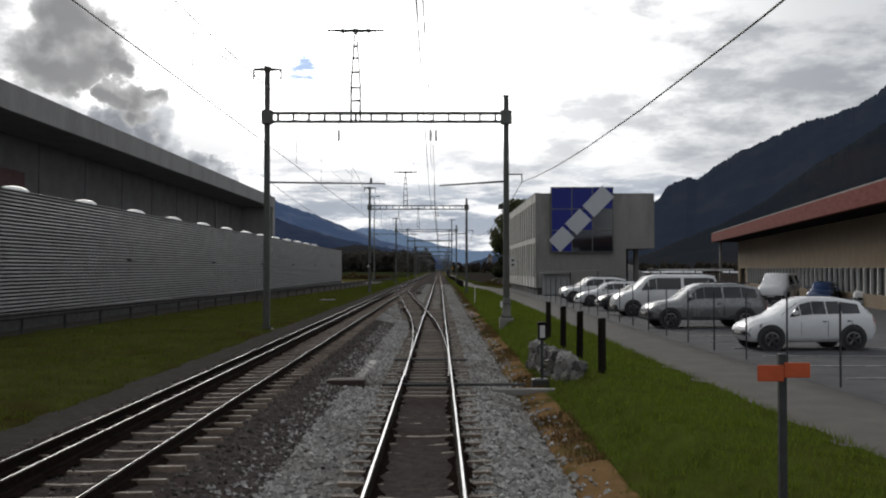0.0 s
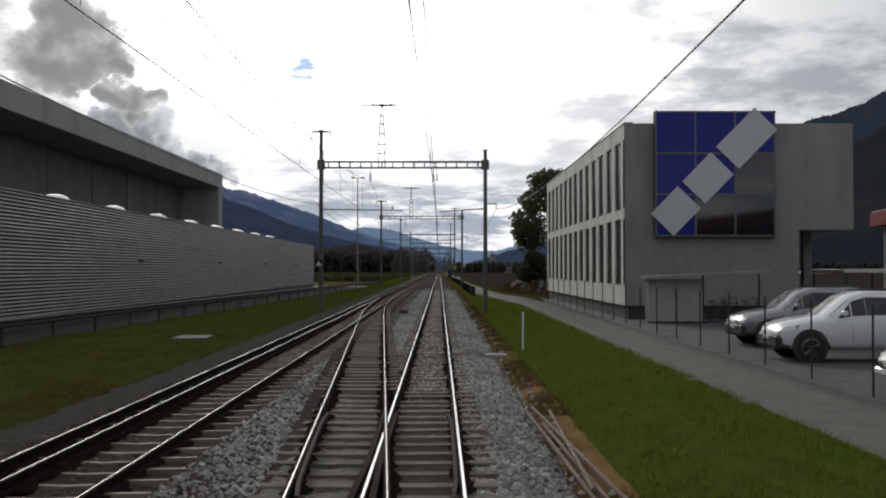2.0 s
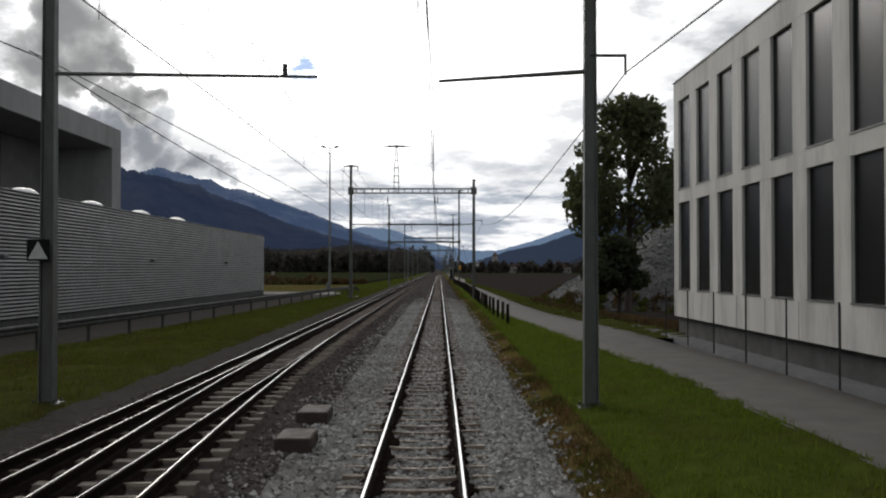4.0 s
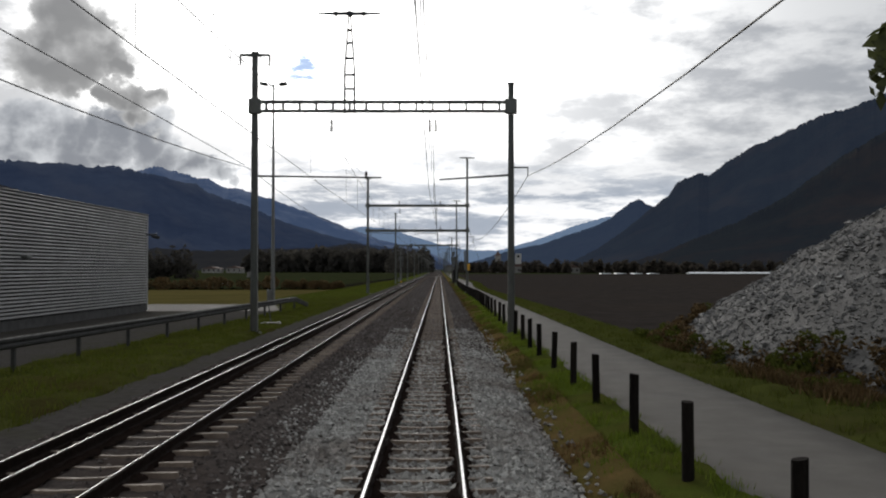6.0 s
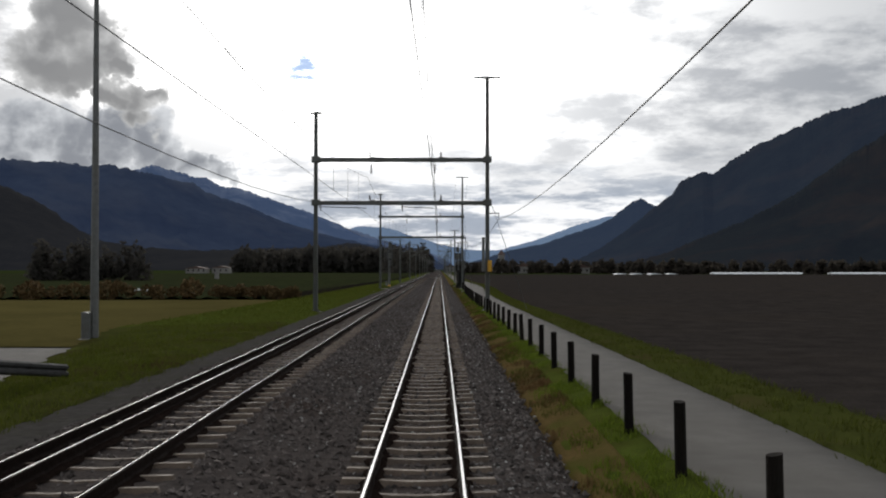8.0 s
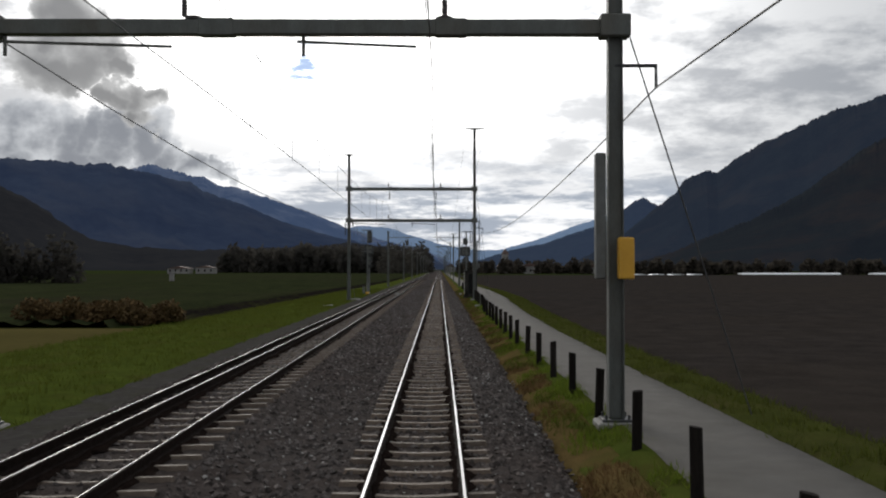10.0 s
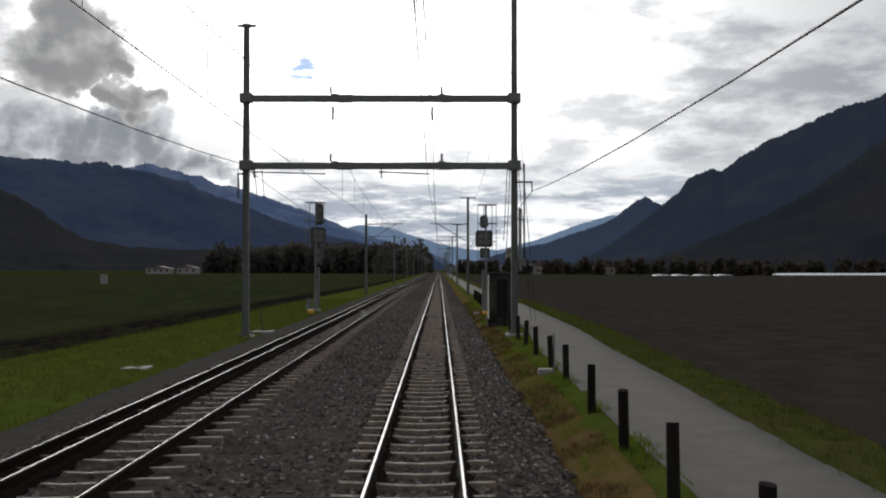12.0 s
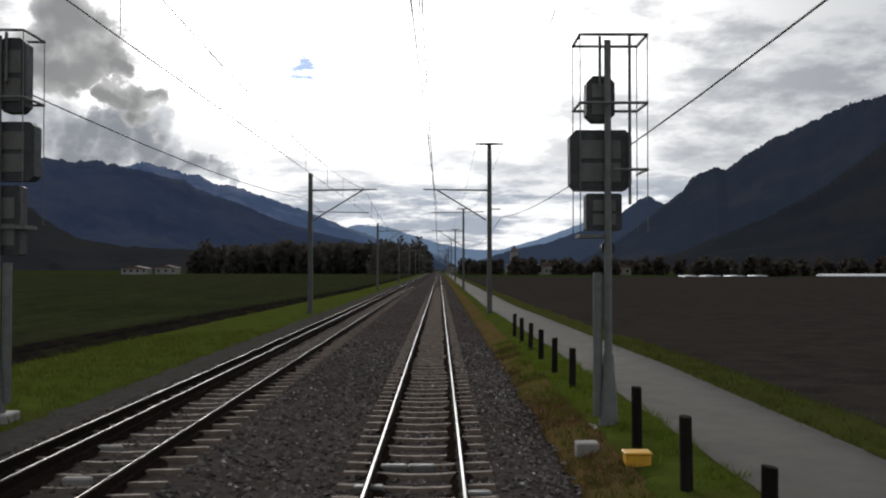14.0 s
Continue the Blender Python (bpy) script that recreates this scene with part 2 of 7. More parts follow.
CONCRETE = mat("concrete", (0.27, 0.262, 0.245), (0.20, 0.194, 0.18), 1.1, 0.85, bump=0.25, fine=14, stain=(0.13, 0.125, 0.115), stain_scale=0.9, stretch=(1, 1, 0.35))
# office concrete, painted bright on the lit facade and dark on the shaded gable
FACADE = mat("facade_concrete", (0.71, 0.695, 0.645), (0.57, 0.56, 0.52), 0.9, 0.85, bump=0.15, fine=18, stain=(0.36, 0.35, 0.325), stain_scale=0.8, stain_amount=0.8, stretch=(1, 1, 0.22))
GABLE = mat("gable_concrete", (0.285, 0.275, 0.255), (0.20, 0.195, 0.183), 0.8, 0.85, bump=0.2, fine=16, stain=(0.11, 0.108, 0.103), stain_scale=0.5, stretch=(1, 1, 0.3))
PANEL = mat("grey_panel", (0.36, 0.365, 0.365), (0.29, 0.295, 0.295), 1.2, 0.7, bump=0.1, stain=(0.30, 0.30, 0.295), stain_scale=0.9)
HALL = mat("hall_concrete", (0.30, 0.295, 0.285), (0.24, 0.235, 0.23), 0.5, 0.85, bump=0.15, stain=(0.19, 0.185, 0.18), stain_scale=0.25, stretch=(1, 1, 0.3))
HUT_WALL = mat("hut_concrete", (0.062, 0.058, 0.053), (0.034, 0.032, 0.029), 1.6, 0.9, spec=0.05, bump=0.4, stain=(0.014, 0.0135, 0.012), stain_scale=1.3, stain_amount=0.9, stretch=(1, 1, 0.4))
# pale copy of the hut's concrete, for its side lit by the sky
LIT_CONCRETE = mat("lit_concrete", (0.46, 0.44, 0.40), (0.36, 0.345, 0.31), 1.6, 0.9, bump=0.3, stain=(0.22, 0.21, 0.19), stain_scale=1.4, stretch=(1, 1, 0.4))
# same concrete in a darker tone, for the shade in recesses and passages
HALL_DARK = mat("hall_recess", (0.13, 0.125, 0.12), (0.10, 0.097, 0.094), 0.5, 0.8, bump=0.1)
CLAD = mat("cladding", (0.29, 0.288, 0.28), (0.235, 0.233, 0.227), 0.6, 0.45, 0.25, bump=0.1, stain=(0.22, 0.218, 0.21), stain_scale=0.12, stretch=(1, 1, 2))
# near-black tone that paints the shade inside the cladding grooves
GROOVE_SHADE = mat("groove_shade", (0.040, 0.040, 0.041), (0.026, 0.026, 0.027), 2.0, 0.85, spec=0.1)
# dark tone for joints and cores; carries the office plinth's shadow too
DARK_PLINTH = mat("plinth", (0.062, 0.061, 0.06), (0.040, 0.0395, 0.039), 2.0, 0.85)
RED = mat("red_fascia", (0.19, 0.040, 0.030), (0.13, 0.028, 0.021), 1.5, 0.85, spec=0.15, bump=0.15, stretch=(1, 1, 4))
OCHRE = mat("ochre_wall", (0.27, 0.20, 0.125), (0.21, 0.155, 0.10), 1.0, 0.85, bump=0.2, stain=(0.25, 0.19, 0.12), stain_scale=0.4)
ROOF_GREY = mat("roof_grey", (0.20, 0.195, 0.19), (0.14, 0.137, 0.135), 1.0, 0.8)
WHITE = mat("white_paint", (0.78, 0.78, 0.76), (0.70, 0.70, 0.68), 3.0, 0.5, stain=(0.5, 0.49, 0.46), stain_scale=1.2, stain_amount=0.4)
WORN_LINE = mat("worn_line", (0.36, 0.36, 0.35), (0.16, 0.16, 0.16), 3.0, 0.8, stain=(0.12, 0.12, 0.12), stain_scale=1.5, stain_amount=0.8)
SIGN_WHITE = mat("sign_white", (0.55, 0.55, 0.53), (0.47, 0.47, 0.45), 6.0, 0.6, stain=(0.36, 0.35, 0.32), stain_scale=5.0, stain_amount=0.5)
SIGN_BLACK = mat("sign_black", (0.014, 0.014, 0.014), (0.009, 0.009, 0.009), 6.0, 0.75, spec=0.1)
ORANGE = mat("orange_board", (0.62, 0.10, 0.025), (0.48, 0.075, 0.02), 7.0, 0.6, stain=(0.35, 0.08, 0.03), stain_scale=5)
YELLOW = mat("yellow_box", (0.70, 0.38, 0.03), (0.58, 0.30, 0.025), 6.0, 0.5)
BLUE_GLASS = glass_mat("blue_glass", (0.010, 0.018, 0.20), 0.16)
BLUE_GLASS.node_tree.nodes["Principled BSDF"].inputs["Specular IOR Level"].default_value = 0.2
DARK_GLASS = glass_mat("dark_glass", (0.014, 0.016, 0.020), 0.05)
WIN_GLASS = glass_mat("window_glass", (0.014, 0.014, 0.014), 0.25)
WIN_GLASS.node_tree.nodes["Principled BSDF"].inputs["Specular IOR Level"].default_value = 0.12
LETTER = mat("letter_white", (0.50, 0.52, 0.55), (0.43, 0.45, 0.48), 2.0, 0.4)
RUBBER = mat("rubber", (0.022, 0.022, 0.023), (0.014, 0.014, 0.015), 8.0, 0.85)
TRIM_BLACK = mat("black_trim", (0.03, 0.03, 0.032), (0.02, 0.02, 0.021), 8.0, 0.6)
ALLOY = mat("alloy", (0.16, 0.16, 0.165), (0.12, 0.12, 0.125), 8.0, 0.35, 0.8)
LAMP_GLASS = glass_mat("lamp_glass", (0.22, 0.23, 0.25), 0.35)
TAIL_RED = glass_mat("tail_red", (0.25, 0.01, 0.01), 0.12)


def paint(name, col, metal=0.0):
    m = mat(name, col, tuple(c * 0.92 for c in col), 2.0, 0.28, metal, stain=tuple(c * 0.7 for c in col), stain_scale=1.0, stain_amount=0.25)
    m.node_tree.nodes["Principled BSDF"].inputs["Coat Weight"].default_value = 0.6
    return m


PAINT_WHITE = paint("car_white", (0.72, 0.73, 0.74))
PAINT_SILVER = paint("car_silver", (0.23, 0.235, 0.24), 0.4)
PAINT_BLACK = paint("car_black", (0.022, 0.023, 0.026))
PAINT_BLUE = paint("car_blue", (0.05, 0.09, 0.22))
LEAF = mat("leaf", (0.085, 0.092, 0.045), (0.045, 0.050, 0.025), 0.8, 0.75, island=0.5, spec=0.2)
LEAF_DARK = mat("leaf_dark", (0.052, 0.060, 0.034), (0.028, 0.034, 0.020), 0.3, 0.85, island=0.5, spec=0.1)
# far leaves, lifted and greyed in tone for the haze of distance
LEAF_FAR = mat("leaf_far", (0.062, 0.058, 0.052), (0.034, 0.032, 0.030), 0.05, 0.95, island=0.45, spec=0.05)


def thin(m, share, col):
    """Lets light through leaves and blades."""
    nt = m.node_tree
    p = nt.nodes["Principled BSDF"]
    tr, mx = nt.nodes.new("ShaderNodeBsdfTranslucent"), nt.nodes.new("ShaderNodeMixShader")
    tr.inputs[0].default_value = (*col, 1)
    mx.inputs[0].default_value = share
    nt.links.new(p.outputs[0], mx.inputs[1])
    nt.links.new(tr.outputs[0], mx.inputs[2])
    nt.links.new(mx.outputs[0], nt.nodes["Material Output"].inputs[0])


thin(LEAF, 0.35, (0.10, 0.115, 0.045))
thin(LEAF_DARK, 0.4, (0.06, 0.07, 0.03))
thin(LEFT_TUFT, 0.35, (0.10, 0.12, 0.018))
thin(DULL_TUFT, 0.3, (0.09, 0.105, 0.02))
thin(TUFT, 0.35, (0.15, 0.205, 0.025))
# brownish far leaves, with some haze mixed into the colour as well
LEAF_BROWN = mat("leaf_far_brown", (0.060, 0.052, 0.044), (0.032, 0.029, 0.026), 0.03, 0.95, island=0.5, spec=0.0)
thin(LEAF_FAR, 0.4, (0.075, 0.07, 0.06))
thin(LEAF_BROWN, 0.4, (0.075, 0.066, 0.054))
BARK = mat("bark", (0.07, 0.055, 0.042), (0.04, 0.032, 0.026), 8.0, 0.95, bump=1.0, stretch=(1, 1, 0.3))
HEAP = mat("heap_gravel", (0.120, 0.117, 0.112), (0.055, 0.054, 0.052), 2.2, 0.9, bump=2.0, fine=6, stain=(0.10, 0.095, 0.085), stain_scale=0.4)
HEAP_STONE = mat("heap_stone", (0.165, 0.163, 0.158), (0.085, 0.083, 0.08), 3.0, 0.85, island=0.6)
FLEECE = mat("fleece_film", (0.80, 0.82, 0.84), (0.70, 0.72, 0.74), 0.4, 0.4, stain=(0.55, 0.57, 0.58), stain_scale=0.1)
HOUSE_WALL = mat("house_wall", (0.25, 0.24, 0.225), (0.19, 0.185, 0.175), 0.3, 0.85)
TILE_RED = mat("roof_tiles", (0.12, 0.075, 0.06), (0.085, 0.055, 0.045), 0.5, 0.85)
# far ranges: haze of distance put in as bluish tone and faint blue emission
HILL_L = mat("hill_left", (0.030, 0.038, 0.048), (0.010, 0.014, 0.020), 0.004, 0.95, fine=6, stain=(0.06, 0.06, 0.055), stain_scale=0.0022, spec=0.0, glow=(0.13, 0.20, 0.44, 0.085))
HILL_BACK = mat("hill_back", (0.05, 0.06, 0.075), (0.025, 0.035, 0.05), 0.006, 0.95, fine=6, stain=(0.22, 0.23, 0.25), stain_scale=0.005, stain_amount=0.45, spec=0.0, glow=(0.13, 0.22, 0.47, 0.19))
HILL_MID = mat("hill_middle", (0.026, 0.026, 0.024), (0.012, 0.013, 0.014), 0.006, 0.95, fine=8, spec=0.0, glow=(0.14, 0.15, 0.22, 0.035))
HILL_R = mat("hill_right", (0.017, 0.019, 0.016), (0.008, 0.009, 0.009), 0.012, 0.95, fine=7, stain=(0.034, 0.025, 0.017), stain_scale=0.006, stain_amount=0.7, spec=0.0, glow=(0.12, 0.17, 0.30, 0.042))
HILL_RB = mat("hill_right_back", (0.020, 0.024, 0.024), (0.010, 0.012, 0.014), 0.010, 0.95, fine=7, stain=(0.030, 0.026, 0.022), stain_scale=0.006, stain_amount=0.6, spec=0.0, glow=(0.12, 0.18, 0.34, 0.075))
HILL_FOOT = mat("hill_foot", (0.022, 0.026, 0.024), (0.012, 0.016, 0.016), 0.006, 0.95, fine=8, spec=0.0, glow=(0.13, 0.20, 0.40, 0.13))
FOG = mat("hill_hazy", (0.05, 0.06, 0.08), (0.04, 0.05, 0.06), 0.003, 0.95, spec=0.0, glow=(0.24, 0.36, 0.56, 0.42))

# ---------------------------------------------------------------- building helpers


def thing(name, label, category, at=(0, 0, 0), group="", kind="", turn=0.0):
    ob = new(name)
    ob.empty_display_size = 0.2
    ob.matrix_basis = pose(*at, 0, 0, turn)
    return tagged(ob, label, category, group, kind)


def mesh_of(name, bm, *mats):
    me = bpy.data.meshes.new(name)
    bm.to_mesh(me)
    bm.free()
    for m in mats:
        me.materials.append(m)
    return me


def part(name, bm, material, parent, label="", smooth=False):
    me = mesh_of(name, bm, *(material if isinstance(material, tuple) else (material,)))
    if smooth:
        for p in me.polygons:
            p.use_smooth = True
    ob = new(name, me)
    ob.parent = parent
    return tagged(ob, label) if label else ob


def whole(name, bm, material, label="", category="", group="", kind="", smooth=False):
    ob = part(name, bm, material, None, smooth=smooth)
    return tagged(ob, label, category, group, kind)


def raw(name, verts, faces, material, parent=None, smooth=False):
    me = bpy.data.meshes.new(name)
    me.from_pydata(verts, [], faces)
    for m in (material if isinstance(material, tuple) else (material,)):
        me.materials.append(m)
    if smooth:
        me.polygons.foreach_set("use_smooth", [True] * len(me.polygons))
    ob = new(name, me)
    ob.parent = parent
    return ob


def bx(bm, x0, x1, y0, y1, z0, z1, bevel=0.0):
    r = bmesh.ops.create_cube(bm, size=1)
    vs = r["verts"]
    bmesh.ops.scale(bm, vec=(x1 - x0, y1 - y0, z1 - z0), verts=vs)
    bmesh.ops.translate(bm, vec=((x0 + x1) / 2, (y0 + y1) / 2, (z0 + z1) / 2), verts=vs)
    if bevel:
        es = list({e for v in vs for e in v.link_edges})
        bmesh.ops.bevel(bm, geom=es, offset=bevel, segments=1, affect="EDGES")
    return bm


def box(x0, x1, y0, y1, z0, z1, bevel=0.0):
    return bx(bmesh.new(), x0, x1, y0, y1, z0, z1, bevel)


def rod(bm, p, q, r, r2=None, seg=8):
    p, q = Vector(p), Vector(q)
    d = q - p
    m = Matrix.Translation((p + q) / 2) @ d.to_track_quat("Z", "Y").to_matrix().to_4x4()
    bmesh.ops.create_cone(bm, cap_ends=True, segments=seg, radius1=r, radius2=r if r2 is None else r2, depth=d.length, matrix=m)
    return bm


def prism(bm, outline, y0, y1):
    """An outline in x and z, drawn out along y."""
    a = [bm.verts.new((x, y0, z)) for x, z in outline]
    b = [bm.verts.new((x, y1, z)) for x, z in outline]
    n = len(outline)
    for i in range(n):
        bm.faces.new((a[i], a[(i + 1) % n], b[(i + 1) % n], b[i]))
    bm.faces.new(a[::-1]), bm.faces.new(b)
    bmesh.ops.recalc_face_normals(bm, faces=bm.faces)
    return bm


def rng(seed):
    return np.random.RandomState(seed)

# ---------------------------------------------------------------- ground


def strip(name, stations, cells, material, label, category="ground", lump=0.0, lump_scale=1.0, smooth=True, seed=0.0):
    """A bank of ground: at each station y a list of (x, z) across, cut finer; its rims go down into the plain."""
    verts, faces = [], []
    rows = []
    for (ya, pa), (yb, pb), n in zip(stations, stations[1:], cells):
        for k in range(n):
            f = k / n
            rows.append((ya + (yb - ya) * f, [((1 - f) * a[0] + f * b[0], (1 - f) * a[1] + f * b[1]) for a, b in zip(pa, pb)]))
    rows.append(stations[-1])
    w = len(rows[0][1])
    for y, ps in rows:
        for i, (x, z) in enumerate(ps):
            d = 0.0
            if lump and 0 < i < w - 1:
                d = lump * noise.noise((x * lump_scale, y * lump_scale, seed)) + 0.5 * lump * noise.noise((x * lump_scale * 3.1, y * lump_scale * 3.1, seed + 7))
            verts.append((x, y, z + d))
    for r in range(len(rows) - 1):
        for i in range(w - 1):
            a = r * w + i
            faces.append((a, a + 1, a + w + 1, a + w))
    ob = raw(name, verts, faces, material, smooth=smooth)
    return tagged(ob, label, category, kind="structure")


def across(points, n):
    """Points (x, z) of a section, each span cut into n."""
    out = []
    for (xa, za), (xb, zb) in zip(points, points[1:]):
        out += [(xa + (xb - xa) * k / n, za + (zb - za) * k / n) for k in range(n)]
    return out + [points[-1]]


def plain_ground():
    bm = bmesh.new()
    bmesh.ops.create_grid(bm, x_segments=60, y_segments=60, size=1)
    for v in bm.verts:
        v.co = Vector((v.co.x * 4800, 2200 + v.co.y * 2700, -0.5))
    whole("ground", bm, PLAIN, "wide flat valley floor of dull green meadow", "ground", kind="structure")


plain_ground()
END = 900.0
# the banked bed under the two lines
BED = [(-6.1, -0.55), (-5.5, -0.10), (-5.2, -0.02), (-4.8, -0.01), (-4.35, -0.030), (-3.86, -0.046), (-3.4, -0.030), (-3.0, -0.01), (-2.6, -0.02), (-2.1, -0.13), (-1.75, -0.164), (-1.3, -0.20), (-0.62, -0.20), (-0.4, -0.225), (0.4, -0.225), (0.62, -0.20), (1.2, -0.20), (1.65, -0.28), (2.35, -0.58)]
bed = across(BED, 6)
old_bed, new_bed = across(BED[:11] + [(-1.70, -0.4)], 6), across([(-1.80, -0.4)] + BED[10:], 7)
strip("track_bed", [(-30, new_bed), (5, new_bed), (60, new_bed), (162, new_bed)], (60, 500, 650), BALLAST,
      "pale grey crushed-stone ballast bed under the narrow track", "ballast", 0.03, 6.0, False)
strip("old_track_bed", [(-30, old_bed), (5, old_bed), (60, old_bed), (162, old_bed)], (60, 400, 550), DARK_BED,
      "dark brownish crushed-stone ballast bed under the mixed-gauge track", "ballast", 0.03, 6.0, False)
trodden = across([(-0.56, -0.4), (-0.50, -0.168), (0.0, -0.178), (0.50, -0.168), (0.56, -0.4)], 6)
strip("trodden_bed", [(-30, trodden), (5, trodden), (61, trodden)], (40, 260), DARK_BED, "dark brown oily bed between the rails of the switch", "ballast", 0.02, 6.0, False)
strip("track_bed_onward", [(162, bed), (330, bed), (1600, bed)], (1000, 500), DARK_BED,
      "dark brownish crushed-stone ballast bed under both tracks", "ballast", 0.03, 6.0, False)
grit = across([(-7.0, -0.55), (-6.6, -0.17), (-5.4, -0.16), (-5.2, -0.5)], 6)
strip("gravel_walk", [(-30, grit), (400, grit), (END, grit)], (600, 100), GRIT, "fine grey gravel walkway beside the mixed-gauge track", "gravel", 0.02, 2.0)


def verge_rows(table, n):
    return [(y, across(ps, n)) for y, ps in table]


left_verge = verge_rows([
    (-30, [(-20, -0.55), (-17, -0.25), (-11, -0.16), (-7.2, -0.10), (-6.5, -0.17), (-6.3, -0.5)]),
    (40, [(-17.5, -0.55), (-16.4, -0.25), (-11, -0.16), (-7.2, -0.10), (-6.5, -0.17), (-6.3, -0.5)]),
    (190, [(-10.5, -0.55), (-9.4, -0.25), (-8.4, -0.16), (-7.2, -0.10), (-6.5, -0.17), (-6.3, -0.5)]),
    (215, [(-15.5, -0.55), (-14.6, -0.35), (-11.4, -0.22), (-7.2, -0.10), (-6.5, -0.17), (-6.3, -0.5)]),
    (260, [(-14.6, -0.60), (-13.2, -0.38), (-10.6, -0.22), (-7.2, -0.10), (-6.5, -0.17), (-6.3, -0.5)]),
    (420, [(-10.8, -0.60), (-10.0, -0.38), (-8.8, -0.20), (-7.2, -0.10), (-6.5, -0.17), (-6.3, -0.5)]),
    (END, [(-10.8, -0.60), (-10.0, -0.38), (-8.8, -0.20), (-7.2, -0.10), (-6.5, -0.17), (-6.3, -0.5)])], 6)
strip("bank_grass", left_verge[3:], (70, 150, 80), GRASS, "green grass strip between walkway and field", "grass", 0.06, 0.9)
strip("left_grass_verge", left_verge[:4], (100, 220, 50), LEFT_GRASS, "uneven dull green grass verge beside the gravel walkway", "grass", 0.11, 0.9)
right_verge = verge_rows([
    (-30, [(2.0, -0.6), (2.15, -0.36), (2.7, -0.20), (3.4, 0.26), (5.6, 0.085), (5.8, -0.3)]),
    (46, [(2.0, -0.6), (2.15, -0.36), (2.7, -0.20), (3.4, 0.26), (5.6, 0.085), (5.8, -0.3)]),
    (72, [(2.0, -0.6), (2.15, -0.36), (2.7, -0.22), (4.1, -0.02), (5.5, 0.08), (5.7, -0.3)]),
    (105, [(2.0, -0.6), (2.15, -0.36), (2.7, -0.22), (4.0, -0.06), (5.4, 0.075), (5.6, -0.3)]),
    (122, [(2.0, -0.6), (2.15, -0.36), (2.6, -0.24), (3.5, -0.10), (4.4, 0.03), (4.6, -0.3)]),
    (140, [(2.0, -0.6), (2.15, -0.36), (2.5, -0.24), (2.8, -0.15), (3.45, -0.05), (3.7, -0.3)]),
    (235, [(2.0, -0.6), (2.15, -0.36), (2.5, -0.24), (2.75, -0.15), (3.05, -0.065), (3.3, -0.3)]),
    (276, [(2.0, -0.6), (2.15, -0.36), (2.5, -0.24), (2.75, -0.15), (3.13, -0.065), (3.33, -0.3)]),
    (285, [(2.0, -0.6), (2.15, -0.36), (2.5, -0.24), (2.75, -0.15), (3.3, -0.065), (3.5, -0.3)]),
    (290, [(2.0, -0.6), (2.15, -0.36), (2.5, -0.24), (2.75, -0.15), (3.64, -0.065), (3.84, -0.3)]),
    (312, [(2.0, -0.6), (2.15, -0.36), (2.5, -0.24), (2.75, -0.15), (3.8, -0.065), (4.0, -0.3)]),
    (322, [(2.0, -0.6), (2.15, -0.36), (2.5, -0.24), (2.75, -0.15), (3.77, -0.065), (3.97, -0.3)]),
    (336, [(2.0, -0.6), (2.15, -0.36), (2.5, -0.24), (2.75, -0.15), (3.62, -0.065), (3.82, -0.3)]),
    (360, [(2.0, -0.6), (2.15, -0.36), (2.5, -0.24), (2.75, -0.15), (3.24, -0.065), (3.44, -0.3)]),
    (END, [(2.0, -0.6), (2.15, -0.36), (2.5, -0.24), (2.75, -0.15), (3.05, -0.05), (3.3, -0.3)])], 6)
strip("right_grass_verge", right_verge, (150, 50, 60, 40, 40, 140, 60, 20, 15, 40, 20, 20, 20, 120), GRASS, "bright green grass verge between ballast and path", "grass", 0.05, 1.1)
dry = across([(1.80, -0.6), (1.98, -0.335), (2.25, -0.255), (2.52, -0.215), (2.75, -0.5)], 5)
dry2 = across([(1.9, -0.6), (2.08, -0.34), (2.4, -0.235), (2.70, -0.150), (2.82, -0.5)], 5)
strip("weedy_edge", [(66, dry), (140, dry2), (END, dry2)], (150, 300), WEEDY, "patchy green and brown weeds along the ballast's edge", "weeds", 0.06, 1.7)
strip("dry_weed_edge", [(-30, dry), (60, dry), (66, dry)], (200, 14), DRY, "rusty brown dried weeds along the ballast's edge", "weeds", 0.05, 1.7)


def road_rows(rows):
    return [(y, across([(a + 0.0, -0.5), (a + 0.02, z), (b - 0.02, z), (b, -0.5)], 3)) for y, a, b, z in rows]


strip("road", road_rows([(-30, 5.45, 7.75, 0.08), (60, 5.4, 7.75, 0.08), (105, 5.3, 7.8, 0.07), (122, 4.4, 7.4, 0.03), (138, 3.5, 6.1, -0.03)]),
      (30, 30, 20, 20), PATH_TAR, "grey tarred lane running along the railway", "road")
LANE = [(138, 3.5, 6.1, -0.03), (152, 3.34, 5.80, -0.05), (185, 3.21, 5.50, -0.05), (235, 3.04, 4.96, -0.05), (250, 3.0, 4.90, -0.05), (266, 3.02, 5.08, -0.05), (276, 3.10, 5.36, -0.05),
        (285, 3.26, 5.55, -0.05), (290, 3.6, 5.8, -0.05), (296, 3.7, 5.93, -0.05), (312, 3.76, 5.95, -0.05), (320, 3.74, 6.0, -0.05), (335, 3.6, 5.7, -0.05), (360, 3.2, 5.2, -0.05), (END, 3.15, 5.3, -0.05)]
strip("lane", road_rows(LANE), (20, 20, 20, 10, 10, 8, 8, 6, 6, 8, 8, 8, 10, 60), PATH_TAR, "narrow darker grey tarred lane beside the fields", "road")
